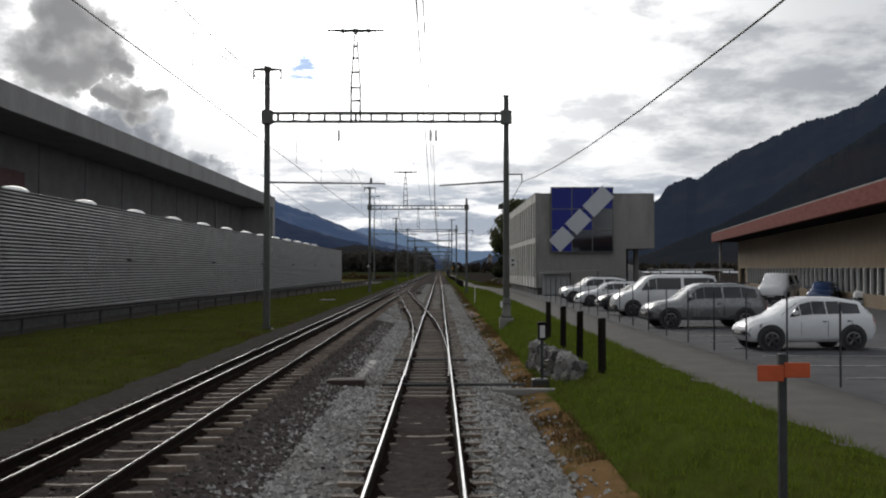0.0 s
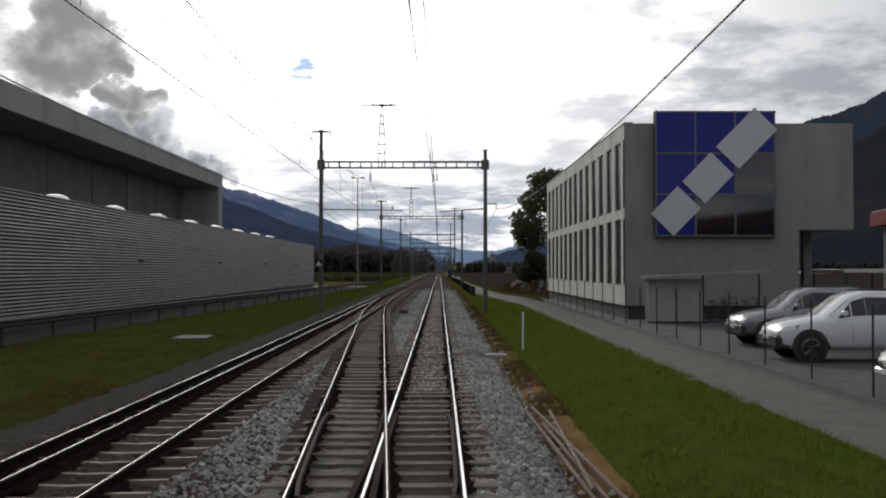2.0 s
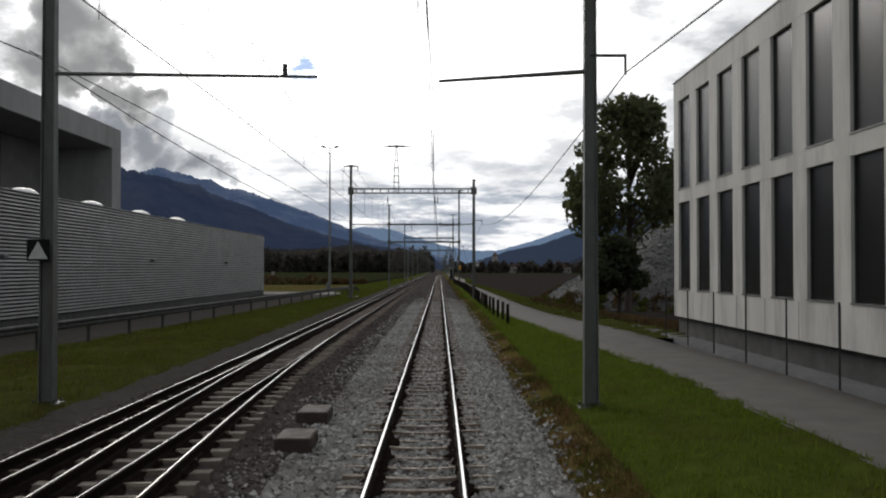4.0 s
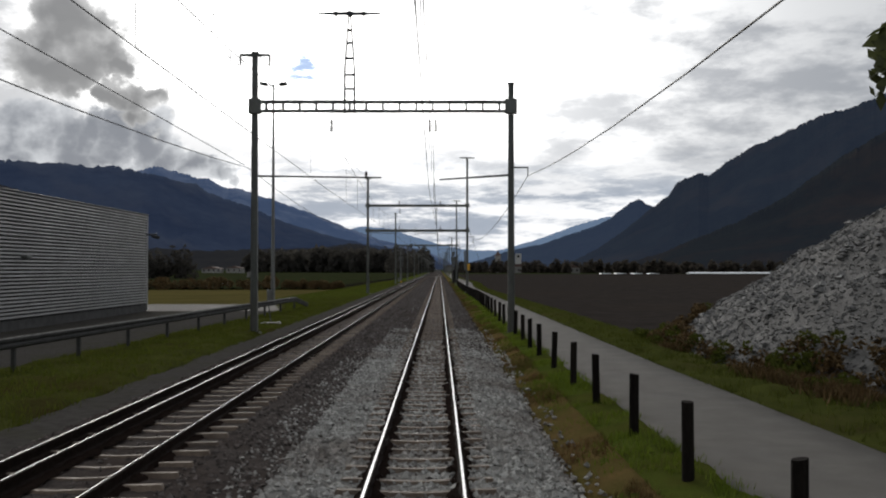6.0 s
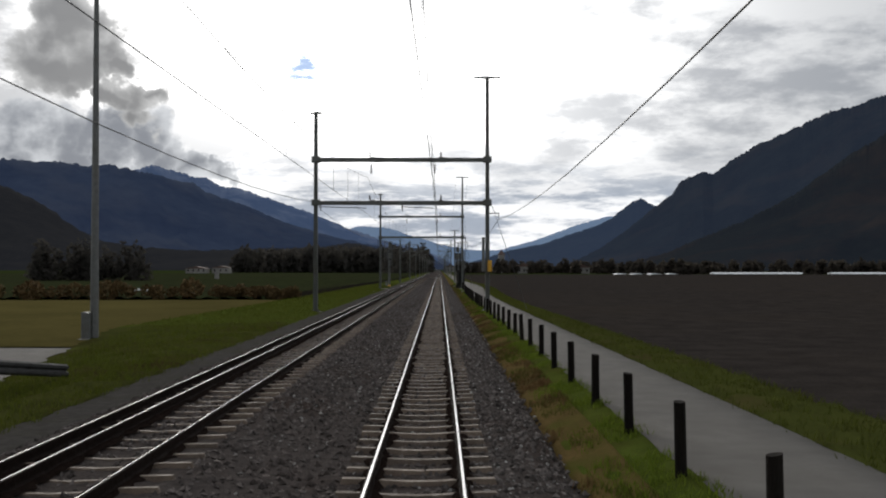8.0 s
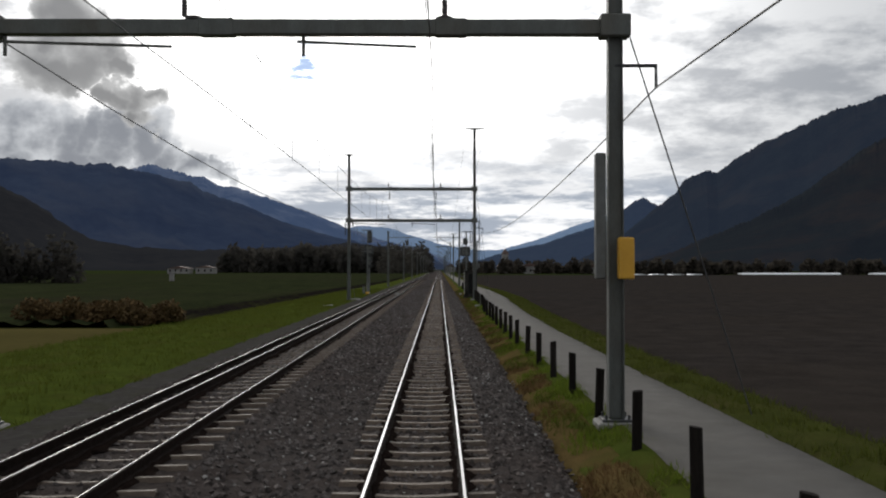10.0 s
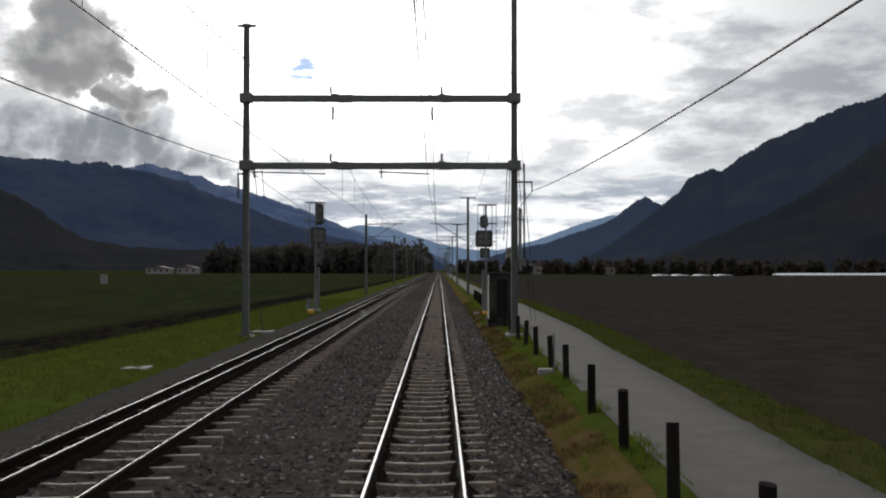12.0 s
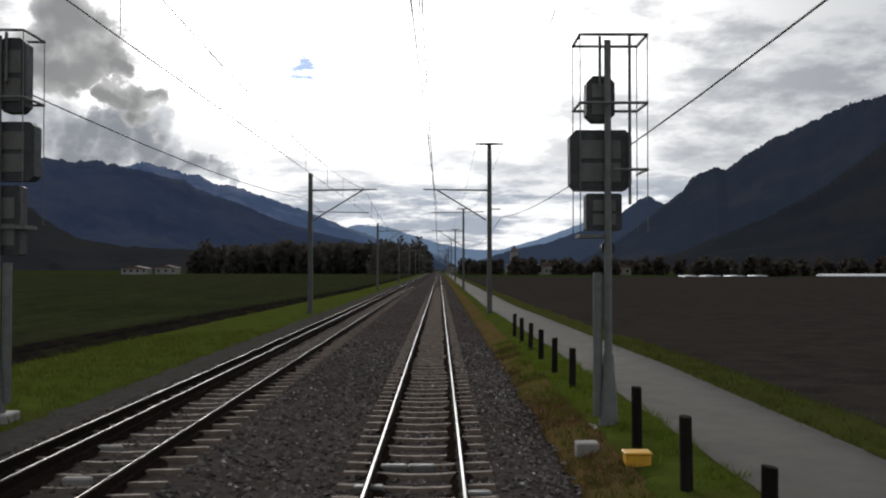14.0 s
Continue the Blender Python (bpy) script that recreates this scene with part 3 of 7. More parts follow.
far_verge = verge_rows([(118, [(7.2, -0.6), (7.35, 0.0), (9.0, 0.05), (11.0, 0.0), (12.0, -0.6)]),
                        (138, [(6.0, -0.6), (6.1, -0.05), (7.1, 0.05), (8.7, 0.0), (9.5, -0.6)])] +
                       [(y, [(r - 0.1, -0.6), (r - 0.03, -0.07), (r + 0.5, -0.03), (r + w, -0.14), (r + w + 0.7, -0.6)])
                        for (y, l, r, z), w in zip(LANE[1:], (2.3, 2.0, 1.35, 1.3, 1.3, 1.3, 1.3, 1.3, 1.3, 1.3, 1.3, 1.3, 1.4, 1.4))], 6)
strip("path_grass_verge", far_verge, (60, 50, 70, 90, 40, 40, 30, 30, 20, 20, 40, 30, 30, 30, 400), DULL_GRASS, "dull green grass strip between the lane and the field", "grass", 0.13, 1.1)
park = across([(7.65, -0.5), (7.8, 0.10), (45, 0.14), (60, 0.14)], 4)
strip("car_park", [(-30, park), (86, park)], (40,), ASPHALT, "dark grey tarred car park", "car park")
yard = across([(8.0, -0.5), (8.2, 0.05), (60, 0.08)], 3)
strip("works_yard", [(86, yard), (126, yard)], (20,), ASPHALT, "tarred yard round the office building", "yard")
soil = across([(6.4, -0.6), (7.0, -0.22), (40, -0.20), (150, -0.20), (420, -0.2)], 8)
strip("ploughed_field", [(124, across([(9.2, -0.6), (9.5, -0.1), (40, -0.2), (150, -0.2), (420, -0.2)], 8)), (172, soil), (330, soil), (612, soil)], (30, 160, 60), SOIL, "bare dark brown ploughed field", "field", 0.09, 0.9)


def furrow_x(y, share):
    """The ploughed rim beside the crop narrows as it goes: share 0 at the verge, 1 at the crop."""
    a = float(np.interp(y, (262, 420, 770), (-13.0, -9.7, -9.6)))
    b = float(np.interp(y, (262, 420, 770), (-15.6, -11.2, -10.8)))
    return a + (b - a) * share


def drilled_field():
    """Rows of a young crop, running with the line; finer near the verge."""
    offs = list(np.arange(0, 45, 0.4)) + list(np.arange(45, 420, 8.0))
    ys = list(np.arange(259, 470, 2.5)) + list(np.arange(470, 770, 15.0))
    V, F = [], []
    for y in ys:
        x0 = furrow_x(y, 0.97)
        for k, o in enumerate(offs):
            x = x0 - o
            row = 0.11 * math.sin(6.2832 * (o + 0.25 * noise.noise((0.0, y * 0.02, 1.0))) / 1.6) if o < 44 else 0.0
            V.append((x, y, -0.24 + row + 0.06 * noise.noise((x * 0.5, y * 0.5, 3.0)) if k else -0.6))
    n = len(offs)
    for r_ in range(len(ys) - 1):
        F += [(r_ * n + k, r_ * n + n + k, r_ * n + n + k + 1, r_ * n + k + 1) for k in range(n - 1)]
    tagged(raw("green_field", V, F, CROP, smooth=True), "dark green crop field with drilled rows", "field", kind="structure")


drilled_field()
RIM = ((1.0, -0.6), (0.96, -0.20), (0.86, -0.16), (0.76, -0.46), (0.68, -0.48), (0.58, -0.14), (0.50, -0.12), (0.40, -0.46), (0.32, -0.48), (0.22, -0.16), (0.12, -0.30), (0.05, -0.36), (0.0, -0.6))
strip("field_furrows", [(y, across([(furrow_x(y, u), z) for u, z in RIM], 3)) for y in (262, 340, 420, 770)], (120, 90, 80), FURROW, "dark ploughed furrows between the grass strip and the crop", "field", 0.06, 1.3)
stub = across([(-300, -0.40), (-60, -0.40), (-12.4, -0.40), (-12.2, -0.6)], 4)
strip("stubble_field", [(204, stub), (257, stub)], (20,), STUBBLE, "dull yellow stubble field", "field", 0.05, 0.4)
lot = across([(-60, -0.5), (-59.9, -0.355), (-12, -0.355), (-9.0, -0.355), (-8.9, -0.6)], 3)
strip("works_road", [(-60, across([(-18.9, -0.5), (-18.5, -0.36), (-14, -0.36), (-13.9, -0.6)], 3)), (150, across([(-18.9, -0.5), (-18.5, -0.36), (-11.3, -0.36), (-11.2, -0.6)], 3)),
                     (192, across([(-18.9, -0.5), (-18.5, -0.36), (-9.6, -0.36), (-9.5, -0.6)], 3))], (40, 10), GRIT, "dark service road in front of the shed", "road")
strip("works_lot", [(190.7, lot), (203, lot)], (10,), PATH_TAR, "pale gravel lot at the end of the shed", "yard")


# ---------------------------------------------------------------- tracks
GAUGE = 0.533           # rail axis from the track's axis
LEFT_Z = 0.18
HEAD = [(-0.036, 0.0), (-0.036, -0.03), (-0.012, -0.045), (-0.010, -0.12), (-0.055, -0.142), (-0.055, -0.152),
        (0.055, -0.152), (0.055, -0.142), (0.010, -0.12), (0.012, -0.045), (0.036, -0.03), (0.036, 0.0), (1.0, 0.006), (-1.0, 0.006)]


def rail_mesh(name, line, parent, label="", worn=0.015, top=None):
    """A rolled rail section drawn along points (x, y, z); the running face is bright, the rest rusty."""
    verts, faces = [], []
    n = len(HEAD)
    for i, (x, y, z) in enumerate(line):
        a, b = line[max(i - 1, 0)], line[min(i + 1, len(line) - 1)]
        d = Vector((b[0] - a[0], b[1] - a[1], 0)).normalized()
        for u, w in HEAD:
            u = worn * u if abs(u) == 1.0 else u
            verts.append((x + u * d.y, y - u * d.x, z + w - 0.006))
    for i in range(len(line) - 1):
        for k in range(n):
            faces.append((i * n + k, i * n + (k + 1) % n, (i + 1) * n + (k + 1) % n, (i + 1) * n + k))
    faces.append(tuple(range(n)))
    faces.append(tuple(range((len(line) - 1) * n, len(line) * n))[::-1])
    ob = raw(name, verts, faces, (RAIL_SIDE, top or RAIL_TOP), parent)
    slots = [0] * len(faces)
    for i in range(len(line) - 1):
        for k in (12,):
            slots[i * n + k] = 1
    ob.data.polygons.foreach_set("material_index", slots)
    bm = bmesh.new()
    bm.from_mesh(ob.data)
    bmesh.ops.recalc_face_normals(bm, faces=bm.faces)
    bm.to_mesh(ob.data)
    bm.free()
    return tagged(ob, label) if label else ob


right_track = thing("railway_track", "narrow-gauge railway track with bright worn rail heads on grey sleepers", "railway track")
left_track = thing("railway_track", "mixed-gauge railway track with three rails beside the narrow one", "railway track")
for x in (-GAUGE, GAUGE):
    rail_mesh("rail", [(x, y, 0.0) for y in (-30, 200, 400, 800, 1600)], right_track, "bright polished rail on rusty web")
for x in (-3.19, -4.256, -4.70):
    rail_mesh("rail", [(x, y, LEFT_Z) for y in (-30, 200, 400, 800, 1600)], left_track, "worn rail with a thin bright running edge on a black web", 0.008 if x < -4 else 0.005, RAIL_DIM)



def rust_shadow_band(line, parent, seed):
    """Rust and oil caked on fastenings and stones along a rail, with the rail's shadow painted in: a low dark uneven
    band.
    """
    r = rng(seed)
    V, F = [], []
    for x, y, z in line:
        a, b = 0.13 + 0.04 * r.normal(), 0.13 + 0.04 * r.normal()
        for u, w in ((-abs(a), -0.185), (-abs(a) * 0.75, -0.152), (-0.06, -0.142), (0.06, -0.142), (abs(b) * 0.75, -0.152), (abs(b), -0.185)):
            V.append((x + u, y, z + w + 0.006 * r.normal()))
    for i in range(len(line) - 1):
        F += [(i * 6 + k, i * 6 + k + 1, i * 6 + k + 7, i * 6 + k + 6) for k in range(5)]
    return tagged(raw("rust_crust", V, F, RUST_SHADOW, parent), "dark band of rust, oil and shadow along a rail")


for k_, x in enumerate((-GAUGE, GAUGE)):
    rust_shadow_band([(x, y, 0.0) for y in np.arange(4, 420, 0.22)], right_track, 300 + k_)
for k_, x in enumerate((-3.19, -4.256, -4.70)):
    rust_shadow_band([(x, y, LEFT_Z) for y in np.arange(8, 420, 0.22)], left_track, 310 + k_)



def bent_bar(points, half, deep):
    """A squared bar drawn along points, in one piece."""
    bm = bmesh.new()
    rings = [[bm.verts.new((x + u * half, y, z + w * deep)) for u, w in ((-1, -1), (1, -1), (1, 1), (-1, 1))] for x, y, z in points]
    for a, b in zip(rings, rings[1:]):
        for k in range(4):
            bm.faces.new((a[k], a[(k + 1) % 4], b[(k + 1) % 4], b[k]))
    bm.faces.new(rings[0][::-1]), bm.faces.new(rings[-1])
    bmesh.ops.recalc_face_normals(bm, faces=bm.faces)
    return bm


# the crossover that leaves the right track for the left one


def cross_axis(y):
    """Sideways shift of the crossover's axis from the right track's axis, to -3.72 on the left one."""
    total, first, last = 3.723, 23.2, 118.8
    u = min(max((y - first) / (last - first), 0.0), 1.0)
    c = 0.32                       # share of the length that is curved, at each end
    if u < c:
        s = u * u / (2 * c)
    elif u <= 1 - c:
        s = u - c / 2
    else:
        s = (1 - c) - (1 - u) ** 2 / (2 * c)
    return -total * s / (1 - c)


def cross_z(y):
    return LEFT_Z * min(max((y - 50.0) / 40.0, 0.0), 1.0)


crossover = thing("railway_crossover", "curved crossover rails linking the two tracks over timber bearers", "railway switch")
for side, a, b in ((-1, 22.0, 118.0), (1, 22.0, 118.0)):
    ys = np.arange(a, b + 0.1, 1.0)
    rail_mesh("rail", [(cross_axis(y) + side * GAUGE + (0.035 if side < 0 else -0.055) * max(0, 1 - (y - a) / 6), y, cross_z(y) + 0.001) for y in ys],
              crossover, "curved rail with bright head", 0.008, RAIL_DIM)
for k_, side in enumerate((-1, 1)):
    rust_shadow_band([(cross_axis(y) + side * GAUGE, y, cross_z(y) + 0.003) for y in np.arange(40, 118, 0.22)], crossover, 320 + k_)
# check rails and wing rails at the two crossings
for x0, x1, y0, y1, dz in ((0.455, 0.455, 52.5, 58.5, 0.0), (cross_axis(52.5) - 0.45, cross_axis(58.5) - 0.45, 52.5, 58.5, 0.02)):
    s = -1 if x0 > 0 else 1
    bm = bent_bar([(x0 + (x1 - x0) * k / 8 + s * 0.05 * max(0, abs(k / 8 - 0.5) * 2 - 0.7) / 0.3, y0 + (y1 - y0) * k / 8, dz - 0.03) for k in range(9)], 0.024, 0.035)
    part("check_rail", bm, CHECK_STEEL, crossover, "grey check rail beside the running rail")
for s in (-1, 1):
    bm = bent_bar([(-0.533 + s * 0.13, 51.5, -0.02), (-0.533 + s * 0.075, 54.5, -0.02), (-0.533 + s * 0.10, 58.5, -0.02)], 0.035, 0.04)
    part("wing_rail", bm, RAIL_SIDE, crossover)
for y in (21.2, 27.0):
    part("point_rod", rod(bmesh.new(), (-0.95, y, -0.10), (2.1 if y < 22 else 1.0, y, -0.10), 0.03), DARK_STEEL, crossover)


# ---------------------------------------------------------------- overhead line
SPANS = [41.6, 102.8, 165.4, 226.8, 290.3]
ONWARD = [351.0 + 60.5 * k for k in range(9)]
MAST_L, MAST_R = -6.95, 3.06


def insulator(bm, p, length, up=False, r=0.055, n=5):
    x, y, z = p
    s = 1 if up else -1
    rod(bm, (x, y, z), (x, y, z + s * length), r * 0.35, seg=6)
    for k in range(n):
        c = z + s * length * (k + 0.8) / (n + 0.6)
        rod(bm, (x, y, c - 0.02), (x, y, c + 0.02), r, r * 0.7, seg=8)


def h_mast(bm, x, y, z0, z1, w0=0.27, w1=0.20):
    """A rolled H mast, slightly tapered, with its flanges to the line."""
    outline = [(-1, -0.9), (-0.86, -0.9), (-0.86, -0.12), (0.86, -0.12), (0.86, -0.9), (1, -0.9), (1, 0.9), (0.86, 0.9), (0.86, 0.12), (-0.86, 0.12), (-0.86, 0.9), (-1, 0.9)]
    a = [bm.verts.new((x + u * w0 / 2, y + v * w0 / 2, z0)) for u, v in outline]
    b = [bm.verts.new((x + u * w1 / 2, y + v * w1 / 2, z1)) for u, v in outline]
    for k in range(12):
        bm.faces.new((a[k], a[(k + 1) % 12], b[(k + 1) % 12], b[k]))
    bm.faces.new(a[::-1]), bm.faces.new(b)
    bmesh.ops.recalc_face_normals(bm, faces=bm.faces)
    return bm


def footing(parent, x, y, z, h=0.42):
    part("concrete_footing", box(x - h, x + h, y - h, y + h, z - 0.7, z + 0.06, 0.03), CONCRETE, parent, "weathered concrete footing")
    bm = box(x - 0.24, x + 0.24, y - 0.24, y + 0.24, z + 0.062, z + 0.10, 0.008)
    for sx in (-0.18, 0.18):
        for sy in (-0.18, 0.18):
            rod(bm, (x + sx, y + sy, z + 0.10), (x + sx, y + sy, z + 0.17), 0.022, seg=6)
    part("base_plate", bm, DARK_STEEL, parent)


def plate(parent, x, y, z, bars=2):
    """A small white number plate, with bars where its figures stand."""
    p = part("number_plate", box(x - 0.12, x + 0.12, y - 0.012, y + 0.012, z - 0.2, z + 0.2, 0.006), SIGN_WHITE, parent, "white enamel plate with dark bars")
    bm = bmesh.new()
    for k in range(bars):
        bx(bm, x - 0.05, x + 0.05, y - 0.02, y - 0.0125, z + 0.05 - 0.18 * k, z + 0.13 - 0.18 * k)
    part("figure_bar", bm, SIGN_BLACK, p)


def cross_arm(parent, x, y, z, half, name="cross_arm", drop=0.4):
    bm = bmesh.new()
    for s in (-1, 1):
        rod(bm, (x, y, z), (x + s * half, y, z), 0.075, 0.045, seg=6)
    part(name, bm, MAST, parent)
    for s in (-1, 1):
        if drop:
            bm = bmesh.new()
            insulator(bm, (x + s * half * 0.95, y, z - 0.02), drop)
            part("insulator", bm, INSUL, parent)


def truss_portal(y, tower=True):
    """Two H masts carrying an openwork beam, with a tapering lattice tower upon it."""
    t = thing("catenary_portal", "grey steel catenary portal with an openwork cross beam", "catenary portal", group="catenary portals over the tracks")
    zl, zr = -0.20, -0.28
    for x, z0, z1 in ((MAST_L, zl, 10.8), (MAST_R, zr, 9.6)):
        if y < 50 and x > 0:
            z0 = 0.26
        footing(t, x, y, z0, 0.29)
        part("mast", h_mast(bmesh.new(), x, y, z0 + 0.08, z1), MAST, t, "grey painted steel mast")
        part("mast_cap", box(x - 0.13, x + 0.13, y - 0.13, y + 0.13, z1, z1 + 0.03), DARK_STEEL, t)
        part("beam_bracket", box(x - 0.23, x + 0.23, y - 0.16, y + 0.16, 8.42, 9.0, 0.02), MAST, t)
    beam = part("cross_beam", bx(bx(bmesh.new(), MAST_L + 0.2, MAST_R - 0.2, y - 0.13, y - 0.05, 8.83, 8.93, 0.006), MAST_L + 0.2, MAST_R - 0.2, y + 0.05, y + 0.13, 8.83, 8.93, 0.006), MAST, t)
    part("bottom_chord", bx(bx(bmesh.new(), MAST_L + 0.2, MAST_R - 0.2, y - 0.13, y - 0.05, 8.48, 8.57, 0.006), MAST_L + 0.2, MAST_R - 0.2, y + 0.05, y + 0.13, 8.48, 8.57, 0.006), MAST, beam)
    n = 14
    for k in range(n + 1):
        x = MAST_L + 0.45 + (MAST_R - MAST_L - 0.9) * k / n
        part("strut", bx(bx(bmesh.new(), x - 0.035, x + 0.035, y - 0.125, y - 0.055, 8.57, 8.83), x - 0.035, x + 0.035, y + 0.055, y + 0.125, 8.57, 8.83), MAST, beam)
    if tower:
        c, top = -3.25, 12.35
        tw = part("lattice_tower", box(c - 0.09, c + 0.09, y - 0.09, y + 0.09, top - 0.12, top + 0.1, 0.03), DARK_STEEL, t)
        for sx in (-1, 1):
            for sy in (-1, 1):
                part("tower_leg", rod(bmesh.new(), (c + sx * 0.19, y + sy * 0.12, 8.45), (c + sx * 0.19, y + sy * 0.12, 10.1), 0.030, seg=6), DARK_STEEL, tw)
                part("tower_leg", rod(bmesh.new(), (c + sx * 0.19, y + sy * 0.12, 10.1), (c + sx * 0.03, y + sy * 0.03, top), 0.028, seg=6), DARK_STEEL, tw)
        for z, w in ((9.4, 0.19), (9.95, 0.19), (10.6, 0.152), (11.2, 0.105), (11.7, 0.07)):
            for sy in (-1, 1):
                part("tower_rung", rod(bmesh.new(), (c - w, y + sy * 0.1, z), (c + w, y + sy * 0.1, z), 0.026, seg=6), DARK_STEEL, tw)
        bm = bmesh.new()
        for s in (-1, 1):
            rod(bm, (c, y, top), (c + s * 1.22, y, top + 0.01), 0.075, 0.035, seg=6)
            rod(bm, (c + s * 0.48, y, top), (c + s * 0.60, y, top), 0.10, seg=8)
        part("tower_arm", bm, DARK_STEEL, t)
    cross_arm(t, MAST_L, y, 10.72, 0.6)
    # registration arms
    part("registration_arm", rod(bmesh.new(), (MAST_L + 0.1, y, 5.98), (-2.0, y, 5.92), 0.04, 0.028), MAST, t)
    part("registration_arm", rod(bmesh.new(), (MAST_R - 0.1, y, 6.02), (0.25, y, 5.84), 0.045, 0.03), MAST, t)
    for x, z in ((-2.6, 5.95),):
        bm = bmesh.new()
        insulator(bm, (x, y, z), 0.22, True)
        part("insulator", bm, INSUL, t)
    for x in (-3.95, -0.12, 0.12):
        bm = bmesh.new()
        insulator(bm, (x, y, 8.20), 0.50, r=0.075)
        rod(bm, (x, y, 8.48), (x, y, 8.19), 0.012, seg=5)
        part("insulator", bm, INSUL, t)
    cable_bracket(t, y, 6.32)
    return t


def cable_bracket(t, y, z):
    bm = rod(bmesh.new(), (MAST_R, y, z), (MAST_R + 0.68, y, z), 0.03, seg=6)
    rod(bm, (MAST_R + 0.66, y, z), (MAST_R + 0.66, y, z - 0.36), 0.025, seg=6)
    part("cable_bracket", bm, DARK_STEEL, t)


def box_portal(y, extras=False):
    """Two H masts joined by two closed box beams, the right mast running up to a cross arm."""
    t = thing("catenary_portal", "grey steel catenary portal with two plain box beams", "catenary portal", group="catenary portals over the tracks")
    for x, z0, z1 in ((MAST_L, -0.18, 11.55), (MAST_R, -0.10, 13.6)):
        footing(t, x, y, z0, 0.32)
        part("mast", h_mast(bmesh.new(), x, y, z0 + 0.08, z1, 0.25, 0.20), MAST, t, "grey painted steel mast")
    for z in (8.72, 6.2):
        b = part("cross_beam", box(MAST_L + 0.12, MAST_R - 0.12, y - 0.11, y + 0.11, z - 0.12, z + 0.12, 0.012), MAST, t)
        part("splice", box(-3.55, -3.0, y - 0.125, y + 0.125, z - 0.135, z + 0.135, 0.01), MAST, b)
        part("splice", box(0.2, 0.7, y - 0.125, y + 0.125, z - 0.135, z + 0.135, 0.01), MAST, b)
        for x in (MAST_L, MAST_R):
            part("clamp", box(x - 0.24, x + 0.24, y - 0.17, y + 0.17, z - 0.16, z + 0.20, 0.02), MAST, b)
        for x in (-3.65, 0.35):
            bm = rod(bmesh.new(), (x, y, z + 0.13), (x, y, z + 0.17), 0.14, seg=8)
            insulator(bm, (x - (0.15 if x < 0 else 0), y, z + 0.17), 0.3, True)
            part("post_insulator", bm, INSUL, t)
    for x in (-3.72, 0.0):
        bm = bmesh.new()
        insulator(bm, (x, y, 8.45), 0.55, r=0.075)
        rod(bm, (x, y, 8.6), (x, y, 8.44), 0.012, seg=5)
        part("insulator", bm, INSUL, t)
    for x0, x1 in ((MAST_L + 0.2, -4.0), (-2.0, -0.1)):
        bm = rod(bmesh.new(), (x0, y, 5.98), (x1, y, 5.9), 0.025, seg=6)
        rod(bm, (x0 + 0.1, y, 6.1), (x0 + 0.1, y, 5.75), 0.03, seg=6)
        part("registration_arm", bm, MAST, t)
    cross_arm(t, MAST_R, y, 13.55, 0.78, drop=0)
    cross_arm(t, MAST_L, y, 11.45, 0.35, drop=0)
    cable_bracket(t, y, 5.60)
    if extras:
        part("counterweight", rod(bmesh.new(), (MAST_R + 0.20, y - 0.14, 2.3), (MAST_R + 0.20, y - 0.14, 4.6), 0.06, seg=10), GALV, t, "slim grey balance-weight tube on the mast")
        bm = rod(bmesh.new(), (MAST_R + 0.37, y, 2.4), (MAST_R + 0.37, y, 6.3), 0.03)
        for z in (2.6, 4.2, 6.1):
            rod(bm, (MAST_R + 0.1, y, z), (MAST_R + 0.38, y, z), 0.018, seg=6)
        for dx in (0.0, 0.10):
            part("jumper_wire", rod(bmesh.new(), (MAST_R - 0.16 - dx, y - 0.05, 6.1), (MAST_R - 0.30 - dx, y - 0.05, 3.0 + dx * 4), 0.016, seg=5), WIRE, t)
        part("conduit", bm, DARK_STEEL, t)
        bm = rod(bmesh.new(), (MAST_L - 0.3, y, 5.9), (MAST_L - 0.3, y, 5.0), 0.03, seg=6)
        rod(bm, (MAST_L, y, 5.9), (MAST_L - 0.35, y, 5.9), 0.03, seg=6)
        part("side_bracket", bm, DARK_STEEL, t)
    return t


def cantilever_mast(x, y, side, top, arm):
    t = thing("catenary_mast", "single grey steel mast with a braced cantilever arm", "catenary mast", group="single catenary masts")
    footing(t, x, y, -0.25)
    part("mast", h_mast(bmesh.new(), x, y, -0.17, top, 0.28, 0.22), MAST, t)
    part("cantilever", rod(bmesh.new(), (x, y, 6.75), (x + side * 3.7, y, 6.8), 0.05, 0.035), MAST, t)
    part("brace", rod(bmesh.new(), (x + side * 0.2, y, 5.1), (x + side * 2.95, y, 6.78), 0.04), MAST, t)
    part("steady_arm", rod(bmesh.new(), (x + side * 0.3, y, 5.55), (x + side * 3.3, y, 5.5), 0.025, seg=6), MAST, t)
    if arm:
        cross_arm(t, x, y, top - 0.05, 0.78, drop=0)
        bm = rod(bmesh.new(), (x, y, 5.7), (x + 0.62, y, 5.7), 0.03, seg=6)
        part("cable_bracket", bm, DARK_STEEL, t)
    return t


portals = [truss_portal(SPANS[0]), truss_portal(SPANS[1]), truss_portal(SPANS[2]), box_portal(SPANS[3]), box_portal(SPANS[4], True)]
plate(portals[0], MAST_R + 0.27, SPANS[0] - 0.1, 2.62)
plate(portals[2], MAST_R + 0.27, SPANS[2] - 0.1, 2.75, 1)
part("cable_box", box(MAST_R + 0.30, MAST_R + 0.42, SPANS[4] - 0.06, SPANS[4] + 0.06, 2.45, 2.75, 0.01), GALV, portals[4])
